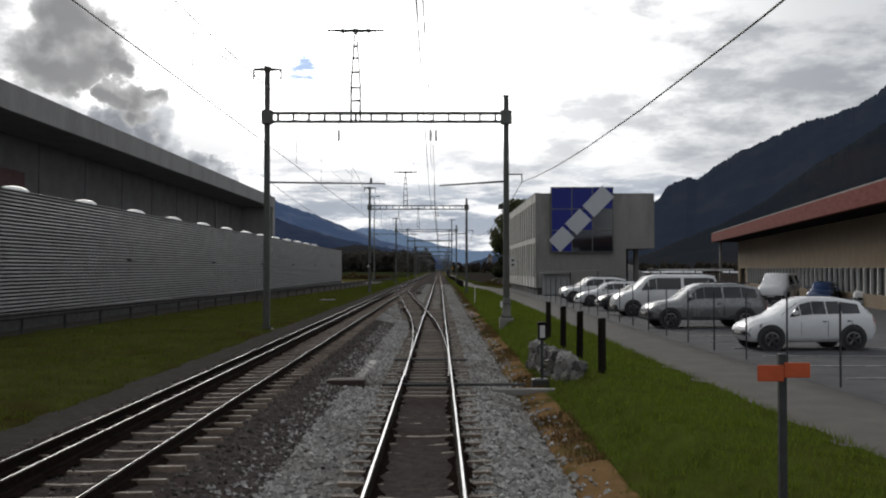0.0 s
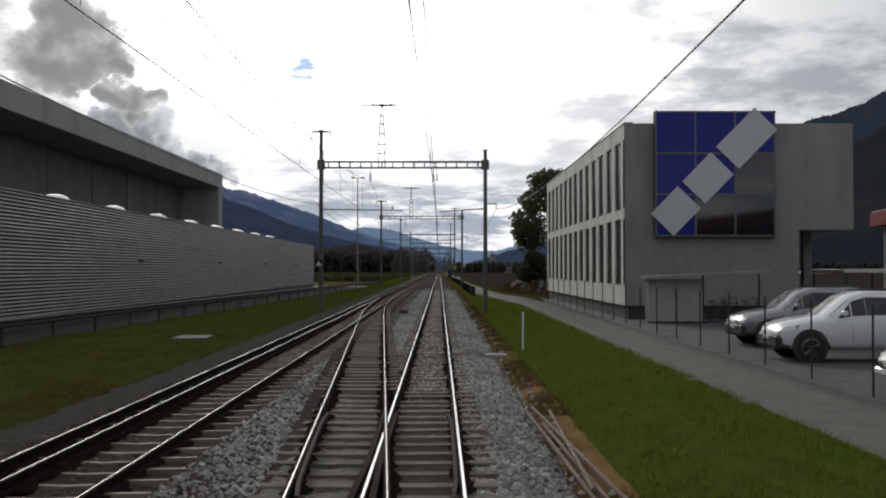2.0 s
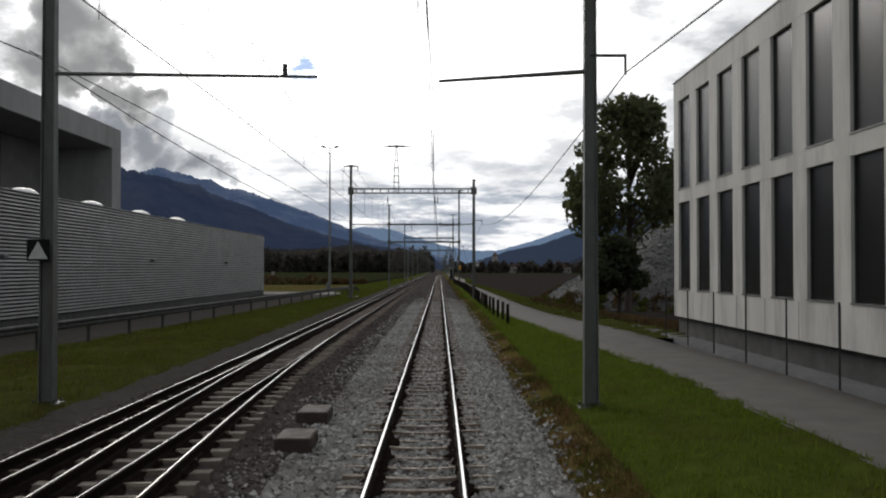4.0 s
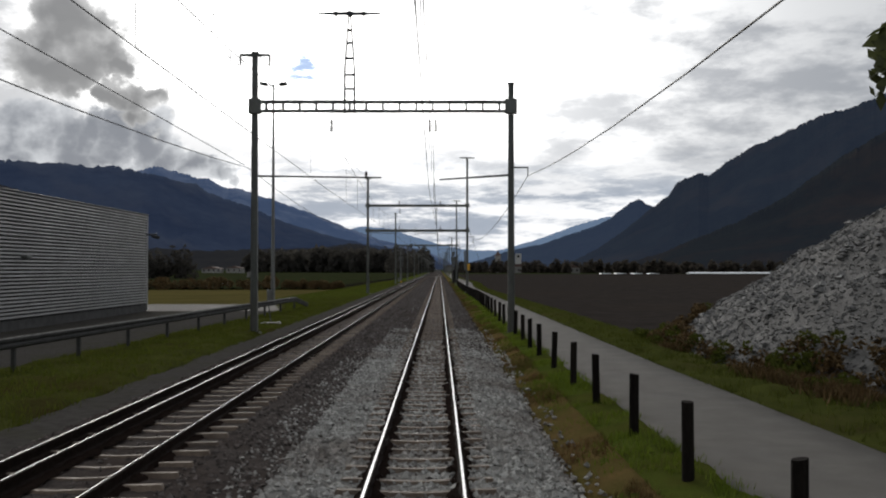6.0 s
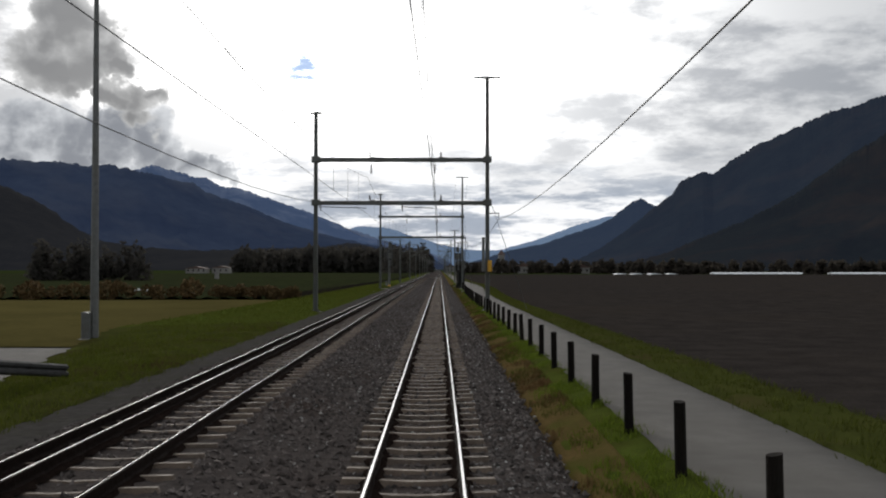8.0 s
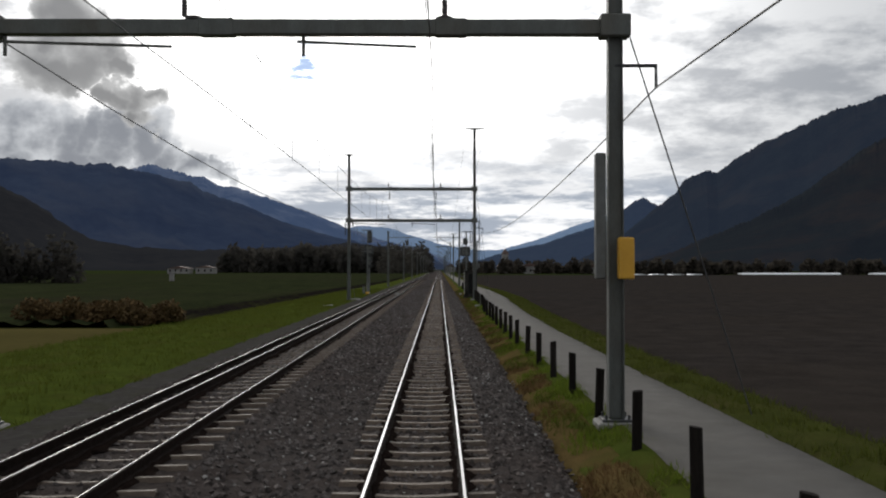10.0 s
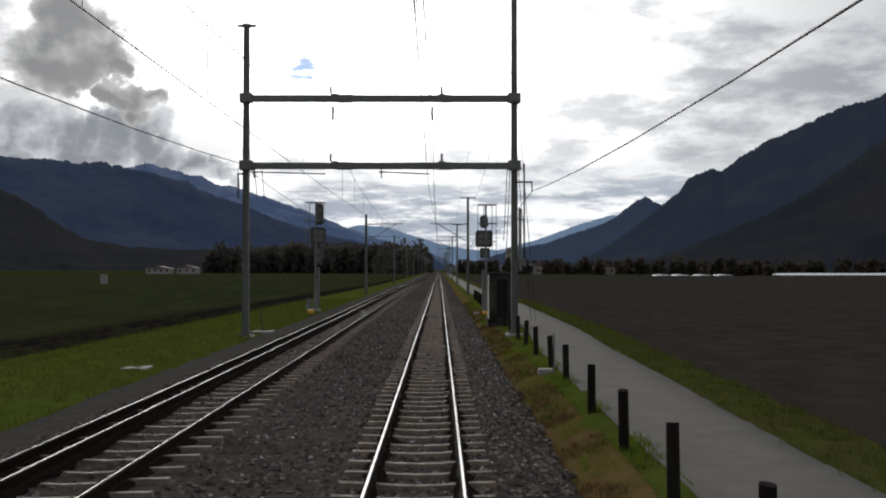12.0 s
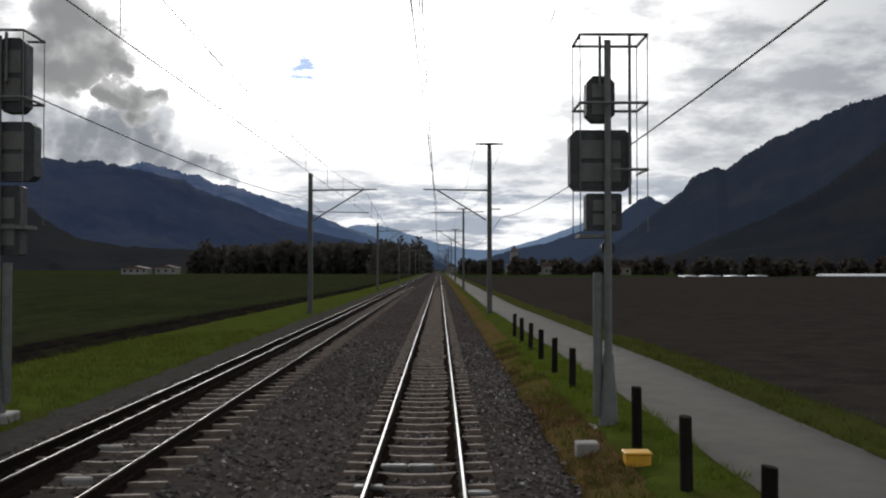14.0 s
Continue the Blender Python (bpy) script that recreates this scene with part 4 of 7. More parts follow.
part("mast_socket", box(MAST_R - 0.165, MAST_R + 0.165, SPANS[0] - 0.165, SPANS[0] + 0.165, 0.365, 1.06, 0.015), CONCRETE, portals[0], "grey socket round the mast foot")
part("switch_box", box(MAST_R - 0.34, MAST_R - 0.14, SPANS[0] - 0.36, SPANS[0] - 0.10, 4.85, 5.05, 0.02), DARK_STEEL, portals[0])
part("switch_box", box(MAST_R - 0.14, MAST_R + 0.14, SPANS[0] - 0.3, SPANS[0] - 0.14, 0.9, 1.15, 0.02), GALV, portals[0])
part("white_box", box(MAST_R - 0.26, MAST_R - 0.16, SPANS[0] - 0.2, SPANS[0] - 0.05, 0.75, 1.0, 0.02), WHITE, portals[0])
tri = part("warning_board", box(MAST_L - 0.32, MAST_L + 0.1, SPANS[1] - 0.22, SPANS[1] - 0.2, 2.5, 2.9, 0.01), SIGN_BLACK, portals[1])
bm = bmesh.new()
prism(bm, [(MAST_L - 0.29, 2.54), (MAST_L + 0.07, 2.54), (MAST_L - 0.11, 2.86)], SPANS[1] - 0.23, SPANS[1] - 0.222)
part("triangle", bm, SIGN_WHITE, tri)
part("yellow_box", box(MAST_R, MAST_R + 0.24, SPANS[3] - 0.36, SPANS[3] - 0.16, 2.2, 2.85, 0.02), YELLOW, portals[3], "yellow switch box")
part("switch_cabinet", box(MAST_R - 0.32, MAST_R - 0.155, SPANS[3] - 0.10, SPANS[3] + 0.10, 2.2, 4.2, 0.02), GALV, portals[3])
first = (cantilever_mast(MAST_L, ONWARD[0], 1, 7.7, False), cantilever_mast(MAST_R, ONWARD[0], -1, 9.4, True))
for y in ONWARD[1:]:
    for ob in first:
        copy_thing(ob, pose(0, y - ONWARD[0], 0))


def wires():
    supports = [-20.0] + SPANS + ONWARD
    z_mess = {y: 7.75 if y < 320 else 6.9 for y in supports}

    def sag_line(x, ya, yb, za, zb, sag, n=10):
        return [(x, ya + (yb - ya) * k / n, za + (zb - za) * k / n - sag * 4 * (k / n) * (1 - k / n)) for k in range(n + 1)]

    def tube(name, runs, r, label, seg=5):
        """Runs that follow one another become one long tube; others stay apart."""
        lines = []
        for run in runs:
            if lines and (Vector(lines[-1][-1]) - Vector(run[0])).length < 0.05:
                lines[-1] = lines[-1] + run[1:]
            else:
                lines.append(list(run))
        V, F = [], []
        for line in lines:
            o = len(V)
            for i, p in enumerate(line):
                d = (Vector(line[min(i + 1, len(line) - 1)]) - Vector(line[max(i - 1, 0)])).normalized()
                u = d.cross(Vector((1, 0, 0)) if abs(d.x) < 0.9 else Vector((0, 1, 0))).normalized()
                w = d.cross(u)
                V += [tuple(Vector(p) + (u * math.cos(6.2832 * k / seg) + w * math.sin(6.2832 * k / seg)) * r) for k in range(seg)]
            for i in range(len(line) - 1):
                F += [(o + i * seg + k, o + i * seg + (k + 1) % seg, o + (i + 1) * seg + (k + 1) % seg, o + (i + 1) * seg + k) for k in range(seg)]
        return tagged(raw(name, V, F, WIRE, smooth=True), label, "overhead wire")

    for x, lift in ((0.0, 0.0), (-3.95, -0.05)):
        runs, stag = [], 0.15
        for k, (a, b) in enumerate(zip(supports, supports[1:])):
            s0, s1 = (stag, -stag) if k % 2 == 0 else (-stag, stag)
            runs.append([(x + s0 + (s1 - s0) * j / 4, a + (b - a) * j / 4, 5.5 + lift) for j in range(5)])
        tube("contact_wire", runs, 0.010, "thin dark contact wire over a track")
        runs = [sag_line(x, a, b, z_mess[a] + lift, z_mess[b] + lift, 1.1) for a, b in zip(supports, supports[1:])]
        tube("messenger_wire", runs, 0.010, "thin dark messenger wire sagging between portals")
        drops = []
        for line in runs:
            for k, p in enumerate(line[1:-1]):
                drops.append([p, (x, p[1], 5.5 + lift)])
        tube("dropper_wires", drops, 0.006, "thin droppers holding up the contact wire")["kind"] = "stuff"
    zc = {y: 6.0 if y < 200 else 5.25 for y in supports}
    runs = [sag_line(MAST_R + 0.66, a, b, zc[a], zc[b], 0.95 if b < 200 else 0.70) for a, b in zip(supports, supports[1:]) if b < 800]
    tube("feeder_cable", runs, 0.0145, "thick dark feeder cable slung from mast to mast")
    for dx, z in ((-0.57, 10.3), (0.57, 10.3)):
        ys = [-20.0] + SPANS[:3]
        tube("feeder_wire", [sag_line(MAST_L + dx, a, b, z, z, 0.9) for a, b in zip(ys, ys[1:])] +
             [sag_line(MAST_L + dx, SPANS[2], SPANS[3], z, 11.4, 0.7)], 0.009, "thin bare feeder wire strung along the masts")
    tops = [y for y in supports if y >= 228]
    for dx in (-0.75, 0.75):
        hs = [13.6 if y < 300 else 9.4 for y in tops]
        tube("return_wire", [sag_line(MAST_R + dx, a, b, ha, hb, 0.9) for a, b, ha, hb in zip(tops, tops[1:], hs, hs[1:])], 0.009, "thin bare wire strung over the mast tops")
    tube("left_cable", [sag_line(MAST_L - 0.25, a, b, 6.3, 6.3, 0.8) for a, b in zip(supports[1:7], supports[2:8])], 0.014, "dark cable strung along the masts")
    tube("anchor_cable", [sag_line(MAST_L - 0.38, SPANS[1], SPANS[2], 6.4, 6.4, -0.12)], 0.013, "dark taut cable ending at a portal mast")
    for dx in (-1.15, 1.15):
        ys = [-20.0] + SPANS[:3]
        tube("tower_wire", [sag_line(-3.25 + dx, a, b, 12.4, 12.4, 0.9) for a, b in zip(ys, ys[1:])], 0.008, "thin bare wire between lattice towers")


wires()
for x, z in ((-7.25, 5.1), (-6.62, 4.95), (-6.35, 5.0)):
    bm = rod(bmesh.new(), (x, SPANS[4] - 0.05, 6.1), (x + 0.1, SPANS[4] - 0.1, z), 0.014, seg=5)
    part("jumper_wire", bm, WIRE, portals[4])
for x in (MAST_R + 0.75, MAST_R + 0.95):
    whole("guy_wire", rod(bmesh.new(), (x + 0.66, SPANS[4] + 8.5, -0.1), (x - 0.79, SPANS[4] + 0.2, 8.6), 0.014, seg=6), WIRE, "dark anchor wire from the portal down to the ground", "guy wire")
whole("guy_wire", rod(bmesh.new(), (5.42, SPANS[3] + 0.6, -0.1), (MAST_R + 0.05, SPANS[3] + 0.1, 6.75), 0.014, seg=6), WIRE, "dark anchor wire from the portal mast down to the verge", "guy wire")

# ---------------------------------------------------------------- distance: mountains


def ridge(name, line, depth, material, label, rough=0.10, seed=0.0, steps=160):
    """A mountain flank: a crest (x, y, height) that falls towards the valley by depth metres, cut by gullies."""
    xs = np.array(line, float)
    t = np.linspace(0, len(line) - 1, steps)
    i = np.minimum(t.astype(int), len(line) - 2)
    f = (t - i)[:, None]
    crest = xs[i] * (1 - f) + xs[i + 1] * f
    verts, faces, n = [], [], 14
    for k, (x, y, h) in enumerate(crest):
        side = Vector((-x, 140 - y, 0)).normalized()
        dh = h * 0.018 * noise.noise((x * 0.03, y * 0.03, seed)) + h * 0.012 * noise.noise((x * 0.11, y * 0.11, seed)) + 5.0 * noise.noise((x * 0.35, y * 0.35, seed))
        for j in range(n + 1):
            s = j / n
            g = noise.fractal((x * 0.004 + seed, y * 0.004, s * 3.0), 0.9, 2.1, 4)
            z = h * (1 - s) ** 1.15 + dh * (1 - s) ** 9 + h * rough * g * (0.35 + 2.2 * s * (1 - s)) * (1 if j < n else 0)
            p = Vector((x, y, 0)) + side * (depth * s + depth * 0.10 * g * s)
            verts.append((p.x, p.y, max(z, -2.0) if j < n else -3.0))
    for k in range(steps - 1):
        for j in range(n):
            a = k * (n + 1) + j
            faces.append((a, a + 1, a + n + 2, a + n + 1))
    # back side, so that the flank is a body
    base = len(verts)
    for k, (x, y, h) in enumerate(crest):
        verts.append((x * 1.05, y * 1.05, -3.0))
    for k in range(steps - 1):
        faces.append((k * (n + 1), (k + 1) * (n + 1), base + k + 1, base + k))
    ob = raw(name, verts, faces, material, smooth=True)
    return tagged(ob, label, "mountain", kind="structure")


def bearing(px, py, dist):
    """A crest point from a view angle across and up, at a distance."""
    return ((px - 778) / 1761 * dist, dist + 140, (476 - py) / 1761 * dist + 2.36)


def crest(points, dist):
    return [bearing(px, py, dist * k) for px, py, k in points]


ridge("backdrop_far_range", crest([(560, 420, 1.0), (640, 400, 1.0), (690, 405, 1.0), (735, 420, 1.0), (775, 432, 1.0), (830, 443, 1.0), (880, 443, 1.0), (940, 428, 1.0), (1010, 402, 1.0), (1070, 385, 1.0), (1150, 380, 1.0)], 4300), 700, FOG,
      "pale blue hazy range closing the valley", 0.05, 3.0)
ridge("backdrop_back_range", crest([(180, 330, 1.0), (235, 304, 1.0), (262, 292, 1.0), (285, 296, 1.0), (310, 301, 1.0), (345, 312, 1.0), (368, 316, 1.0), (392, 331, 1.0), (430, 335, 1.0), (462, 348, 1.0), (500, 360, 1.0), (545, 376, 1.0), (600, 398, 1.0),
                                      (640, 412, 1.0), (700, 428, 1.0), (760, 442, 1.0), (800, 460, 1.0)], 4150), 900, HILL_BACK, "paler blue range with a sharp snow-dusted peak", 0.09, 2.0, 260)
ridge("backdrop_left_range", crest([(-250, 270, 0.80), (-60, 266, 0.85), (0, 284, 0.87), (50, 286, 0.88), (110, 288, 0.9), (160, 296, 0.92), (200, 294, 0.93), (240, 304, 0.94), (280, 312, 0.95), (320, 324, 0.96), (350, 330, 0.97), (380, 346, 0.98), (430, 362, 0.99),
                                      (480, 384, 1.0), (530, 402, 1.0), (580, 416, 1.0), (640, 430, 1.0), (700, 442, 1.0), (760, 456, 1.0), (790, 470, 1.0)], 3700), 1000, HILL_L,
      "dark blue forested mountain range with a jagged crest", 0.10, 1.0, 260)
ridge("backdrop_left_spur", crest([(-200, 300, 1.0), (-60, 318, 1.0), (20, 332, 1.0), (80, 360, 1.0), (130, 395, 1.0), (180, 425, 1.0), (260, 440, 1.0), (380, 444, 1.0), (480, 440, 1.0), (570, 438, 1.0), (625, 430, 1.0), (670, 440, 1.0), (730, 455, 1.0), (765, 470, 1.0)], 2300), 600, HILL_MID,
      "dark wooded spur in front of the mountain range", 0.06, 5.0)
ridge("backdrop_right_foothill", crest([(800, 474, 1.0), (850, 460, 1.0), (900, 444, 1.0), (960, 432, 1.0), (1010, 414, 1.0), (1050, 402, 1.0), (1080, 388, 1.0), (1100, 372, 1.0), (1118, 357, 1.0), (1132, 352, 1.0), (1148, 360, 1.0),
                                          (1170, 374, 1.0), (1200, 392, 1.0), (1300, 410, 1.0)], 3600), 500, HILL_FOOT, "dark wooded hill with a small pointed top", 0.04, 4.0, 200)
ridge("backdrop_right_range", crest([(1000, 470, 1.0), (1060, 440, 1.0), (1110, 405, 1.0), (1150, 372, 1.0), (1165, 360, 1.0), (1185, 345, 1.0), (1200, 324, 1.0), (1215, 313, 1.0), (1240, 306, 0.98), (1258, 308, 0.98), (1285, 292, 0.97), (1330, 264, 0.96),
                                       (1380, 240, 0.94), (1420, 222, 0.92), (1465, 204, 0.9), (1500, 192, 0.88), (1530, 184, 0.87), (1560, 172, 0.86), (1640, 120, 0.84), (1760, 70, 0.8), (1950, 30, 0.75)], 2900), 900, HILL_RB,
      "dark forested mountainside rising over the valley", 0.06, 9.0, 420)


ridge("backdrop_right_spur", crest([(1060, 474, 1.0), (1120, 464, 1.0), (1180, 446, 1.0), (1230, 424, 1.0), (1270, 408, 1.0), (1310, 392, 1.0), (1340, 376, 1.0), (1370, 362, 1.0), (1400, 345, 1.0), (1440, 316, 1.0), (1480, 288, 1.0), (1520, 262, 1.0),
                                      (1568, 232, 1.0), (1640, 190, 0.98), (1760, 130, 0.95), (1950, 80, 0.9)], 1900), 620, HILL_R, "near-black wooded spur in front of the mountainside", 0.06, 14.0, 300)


# ---------------------------------------------------------------- trees


def leaf_cloud(blobs, count, size, seed, material, name, parent=None, flat=0.9):
    """Many small leaf clumps scattered through an uneven set of blobs (x, y, z, radius)."""
    r = rng(seed)
    w = np.array([b[3] ** 2.2 for b in blobs])
    pick = r.choice(len(blobs), count, p=w / w.sum())
    B = np.array(blobs)[pick]
    d = r.normal(size=(count, 3))
    d /= np.linalg.norm(d, axis=1)[:, None]
    rad = B[:, 3] * (0.35 + 0.65 * r.rand(count) ** 0.45)
    c = B[:, :3] + d * rad[:, None] * np.array([1, 1, flat])
    a = r.normal(size=(count, 3))
    a /= np.linalg.norm(a, axis=1)[:, None]
    b = np.cross(a, r.normal(size=(count, 3)))
    b /= np.linalg.norm(b, axis=1)[:, None]
    s = size * (0.6 + 0.8 * r.rand(count))[:, None]
    v = np.stack([c - a * s, c + b * s * 0.55, c + a * s, c - b * s * 0.55], axis=1).reshape(-1, 3)
    f = np.arange(count * 4).reshape(-1, 4)
    return raw(name, v.tolist(), f.tolist(), material, parent)


def broad_tree(name, x, y, z, height, width, label, seed, leaves=5000, leaf=0.22, trunk=0.22, material=None):
    r = rng(seed)
    t = thing(name, label, "tree", (x, y, z))
    bm = bmesh.new()
    rod(bm, (0, 0, -0.3), (0.1, 0, height * 0.35), trunk, trunk * 0.75)
    rod(bm, (0.1, 0, height * 0.34), (0, 0.1, height * 0.8), trunk * 0.75, trunk * 0.25)
    part("trunk", bm, BARK, t)
    blobs = []
    for k in range(72):
        a, u = r.rand() * 6.28, r.rand()
        zz = height * (0.40 + 0.54 * u)
        rr = width * 0.5 * (0.55 + 0.5 * r.rand()) * (1.12 - abs(u - 0.25) * 1.05)
        p = (math.cos(a) * rr * 0.7, math.sin(a) * rr * 0.7, zz)
        blobs.append((*p, width * (0.05 + 0.095 * r.rand())))
        if k < 16:
            bm = rod(bmesh.new(), (0.05, 0, height * (0.25 + 0.4 * u)), p, trunk * 0.35, trunk * 0.1, 6)
            part("limb", bm, BARK, t)
    blobs.append((0, 0, height * 0.93, width * 0.12))
    leaf_cloud(blobs, leaves, leaf, seed + 1, material or LEAF, "crown", t)
    return t


broad_tree("tree", 11.0, 141.0, -0.1, 12.4, 9.6, "tall airy green broadleaf tree beyond the office building", 11, 9500, 0.19)
broad_tree("tree", 9.0, 133.0, -0.1, 3.9, 4.0, "dark dense rounded shrub tree near the office building", 12, 6000, 0.16, 0.12, LEAF_DARK)


def tree_belt(name, spots, height, seed, label, clumps=60, size=0.9, kind="stuff", material=None, taper=0.72):
    """A far belt of wood as one body of leaf clumps, trunk by trunk."""
    r = rng(seed)
    blobs = []
    for x, y in spots:
        h = height * (0.7 + 0.5 * r.rand())
        w = h * (0.22 + 0.1 * r.rand())
        for k in range(5):
            u = k / 4
            blobs.append((x + r.normal() * 0.5, y + r.normal() * 0.5, h * (0.14 + 0.72 * u), w * (1.05 - taper * u) * (1.0 if taper > 0.5 else 1.5)))
    ob = leaf_cloud(blobs, clumps * len(spots), size, seed + 1, material or LEAF_FAR, name)
    return tagged(ob, label, "woods", kind=kind)


r0 = rng(5)
tree_belt("far_woods", [(-152 + 143 * u + r0.normal() * 2, 840 + 70 * r0.rand() + 60 * (1 - u)) for u in np.linspace(0, 1, 170)], 15, 21, "dark belt of woods beyond the green field", 90, 2.3, taper=0.4)
tree_belt("conifer_clump", [(-90 + 22 * u + r0.normal(), 388 + 8 * r0.rand()) for u in np.linspace(0, 1, 18)], 8.5, 22, "dark clump of conifers in the meadow", 260, 0.55)
tree_belt("far_trees", [(100 + 350 * u + r0.normal() * 6, 650 + 90 * r0.rand()) for u in np.linspace(0, 1, 230)], 5.2, 23, "belt of dark brownish trees behind the white film tunnels", 90, 1.5, taper=0.3, material=LEAF_BROWN)
tree_belt("valley_trees", [(18 + 95 * u + r0.normal() * 3, 735 + 120 * r0.rand()) for u in np.linspace(0, 1, 60)], 6.2, 24, "scattered dark trees round the far village", 110, 1.3, taper=0.3, material=LEAF_BROWN)
tree_belt("line_side_trees", [(-34 + 24 * u, 780 + 60 * r0.rand()) for u in np.linspace(0, 1, 10)], 19, 26, "dark trees close to the line at the edge of the woods", 140, 1.2)


def hedge_row():
    r = rng(31)
    blobs = [(-22 - 120 * u, 257.5 + 3 * r.rand() + 4 * u, 0.15 + 0.5 * r.rand(), 0.6 + 0.6 * r.rand()) for u in np.linspace(0, 1, 110)]
    tagged(leaf_cloud(blobs, 36000, 0.15, 32, HEDGE, "hedge_row"), "low brown hedge between stubble and green field", "hedge", kind="stuff")


hedge_row()


def rusty_bushes():
    r = rng(35)
    blobs = [(-12.9 - 7.8 * u, 260.6 + 1.4 * r.rand(), -0.15 + 0.75 * r.rand(), 0.35 + 0.3 * r.rand()) for u in np.linspace(0, 1, 34)]
    tagged(leaf_cloud(blobs, 9000, 0.10, 36, HEDGE, "rusty_bushes"), "rusty brown low bushes at the end of the furrows", "bush", kind="stuff")


rusty_bushes()


# ---------------------------------------------------------------- far houses and film tunnels


def far_house(x, y, w, d, h, roof, label):
    t = thing("house", label, "house", (x, y, -0.5), "houses of the far village")
    part("wall", box(-w / 2, w / 2, -d / 2, d / 2, 0, h, 0.05), HOUSE_WALL, t)
    bm = bmesh.new()
    prism(bm, [(-w / 2 - 0.5, h), (w / 2 + 0.5, h), (0, h + roof)], -d / 2 - 0.4, d / 2 + 0.4)
    part("roof", bm, TILE_RED, t)
    n = max(2, int(w / 3))
    for k in range(n):
        cx = -w / 2 + w * (k + 0.5) / n
        for zz in ((1.2,) if h < 4.5 else (1.2, 4.0)):
            part("window", box(cx - 0.5, cx + 0.5, -d / 2 - 0.06, -d / 2 + 0.05, zz, zz + 1.3), WIN_GLASS, t)


for x, y, w, d, h, roof in ((-153, 800, 13, 9, 3.0, 1.4), (-139, 806, 11, 8, 3.4, 1.3), (38, 800, 8, 8, 4.2, 2.2), (52, 780, 9, 8, 4.2, 2.2), (66, 830, 8, 8, 4.4, 2.2),
                            (27, 860, 7, 8, 5, 2.5), (84, 760, 10, 8, 3.6, 2.0), (10, 1100, 8, 8, 5, 2.5)):
    far_house(x, y, w, d, h, roof, "small pale rendered house with a tiled roof, far off")
steeple = thing("church_tower", "slender pale church tower with a pointed roof, far off", "church", (46, 905, -0.5))
part("wall", box(-2.2, 2.2, -2.2, 2.2, 0, 13, 0.1), HOUSE_WALL, steeple)
part("spire", rod(bmesh.new(), (0, 0, 13), (0, 0, 17), 3.0, 0.1, 4), TILE_RED, steeple)


def tunnels():
    for k in range(7):
        x0 = 122 + k * 46 + (8 if k % 2 else 0)
        bm = bmesh.new()
        n = 8
        prism(bm, [(3.0 * math.cos(math.pi * j / n), 0.2 + 0.75 * math.sin(math.pi * j / n)) for j in range(n + 1)][::-1], 0, 40 + 4 * (k % 3))
        bmesh.ops.rotate(bm, verts=bm.verts, matrix=Matrix.Rotation(radians(-90), 3, "Z"))
        bmesh.ops.translate(bm, verts=bm.verts, vec=(x0, 614 + 2 * (k % 2), -0.2))
        whole("film_tunnel", bm, FLEECE, "long low white plastic-film tunnel at the field's end", "film tunnel", "film tunnels")
    for k, x in enumerate((84, 92, 101, 110)):
        bm = bmesh.new()
        prism(bm, [(-2.6, 0), (2.6, 0), (2.2, 0.22), (0.4, 0.4), (-2.2, 0.26)], 0, 9)
        bmesh.ops.translate(bm, verts=bm.verts, vec=(x, 625 + k * 3, -0.2))
        whole("film_tunnel", bm, FLEECE, "short white plastic-film tunnel at the field's end", "film tunnel", "film tunnels")


tunnels()

# ---------------------------------------------------------------- the shed and the hall
SHED_X, SHED_Y0, SHED_Y1, SHED_H = -18.6, -70.0, 190.5, 5.75


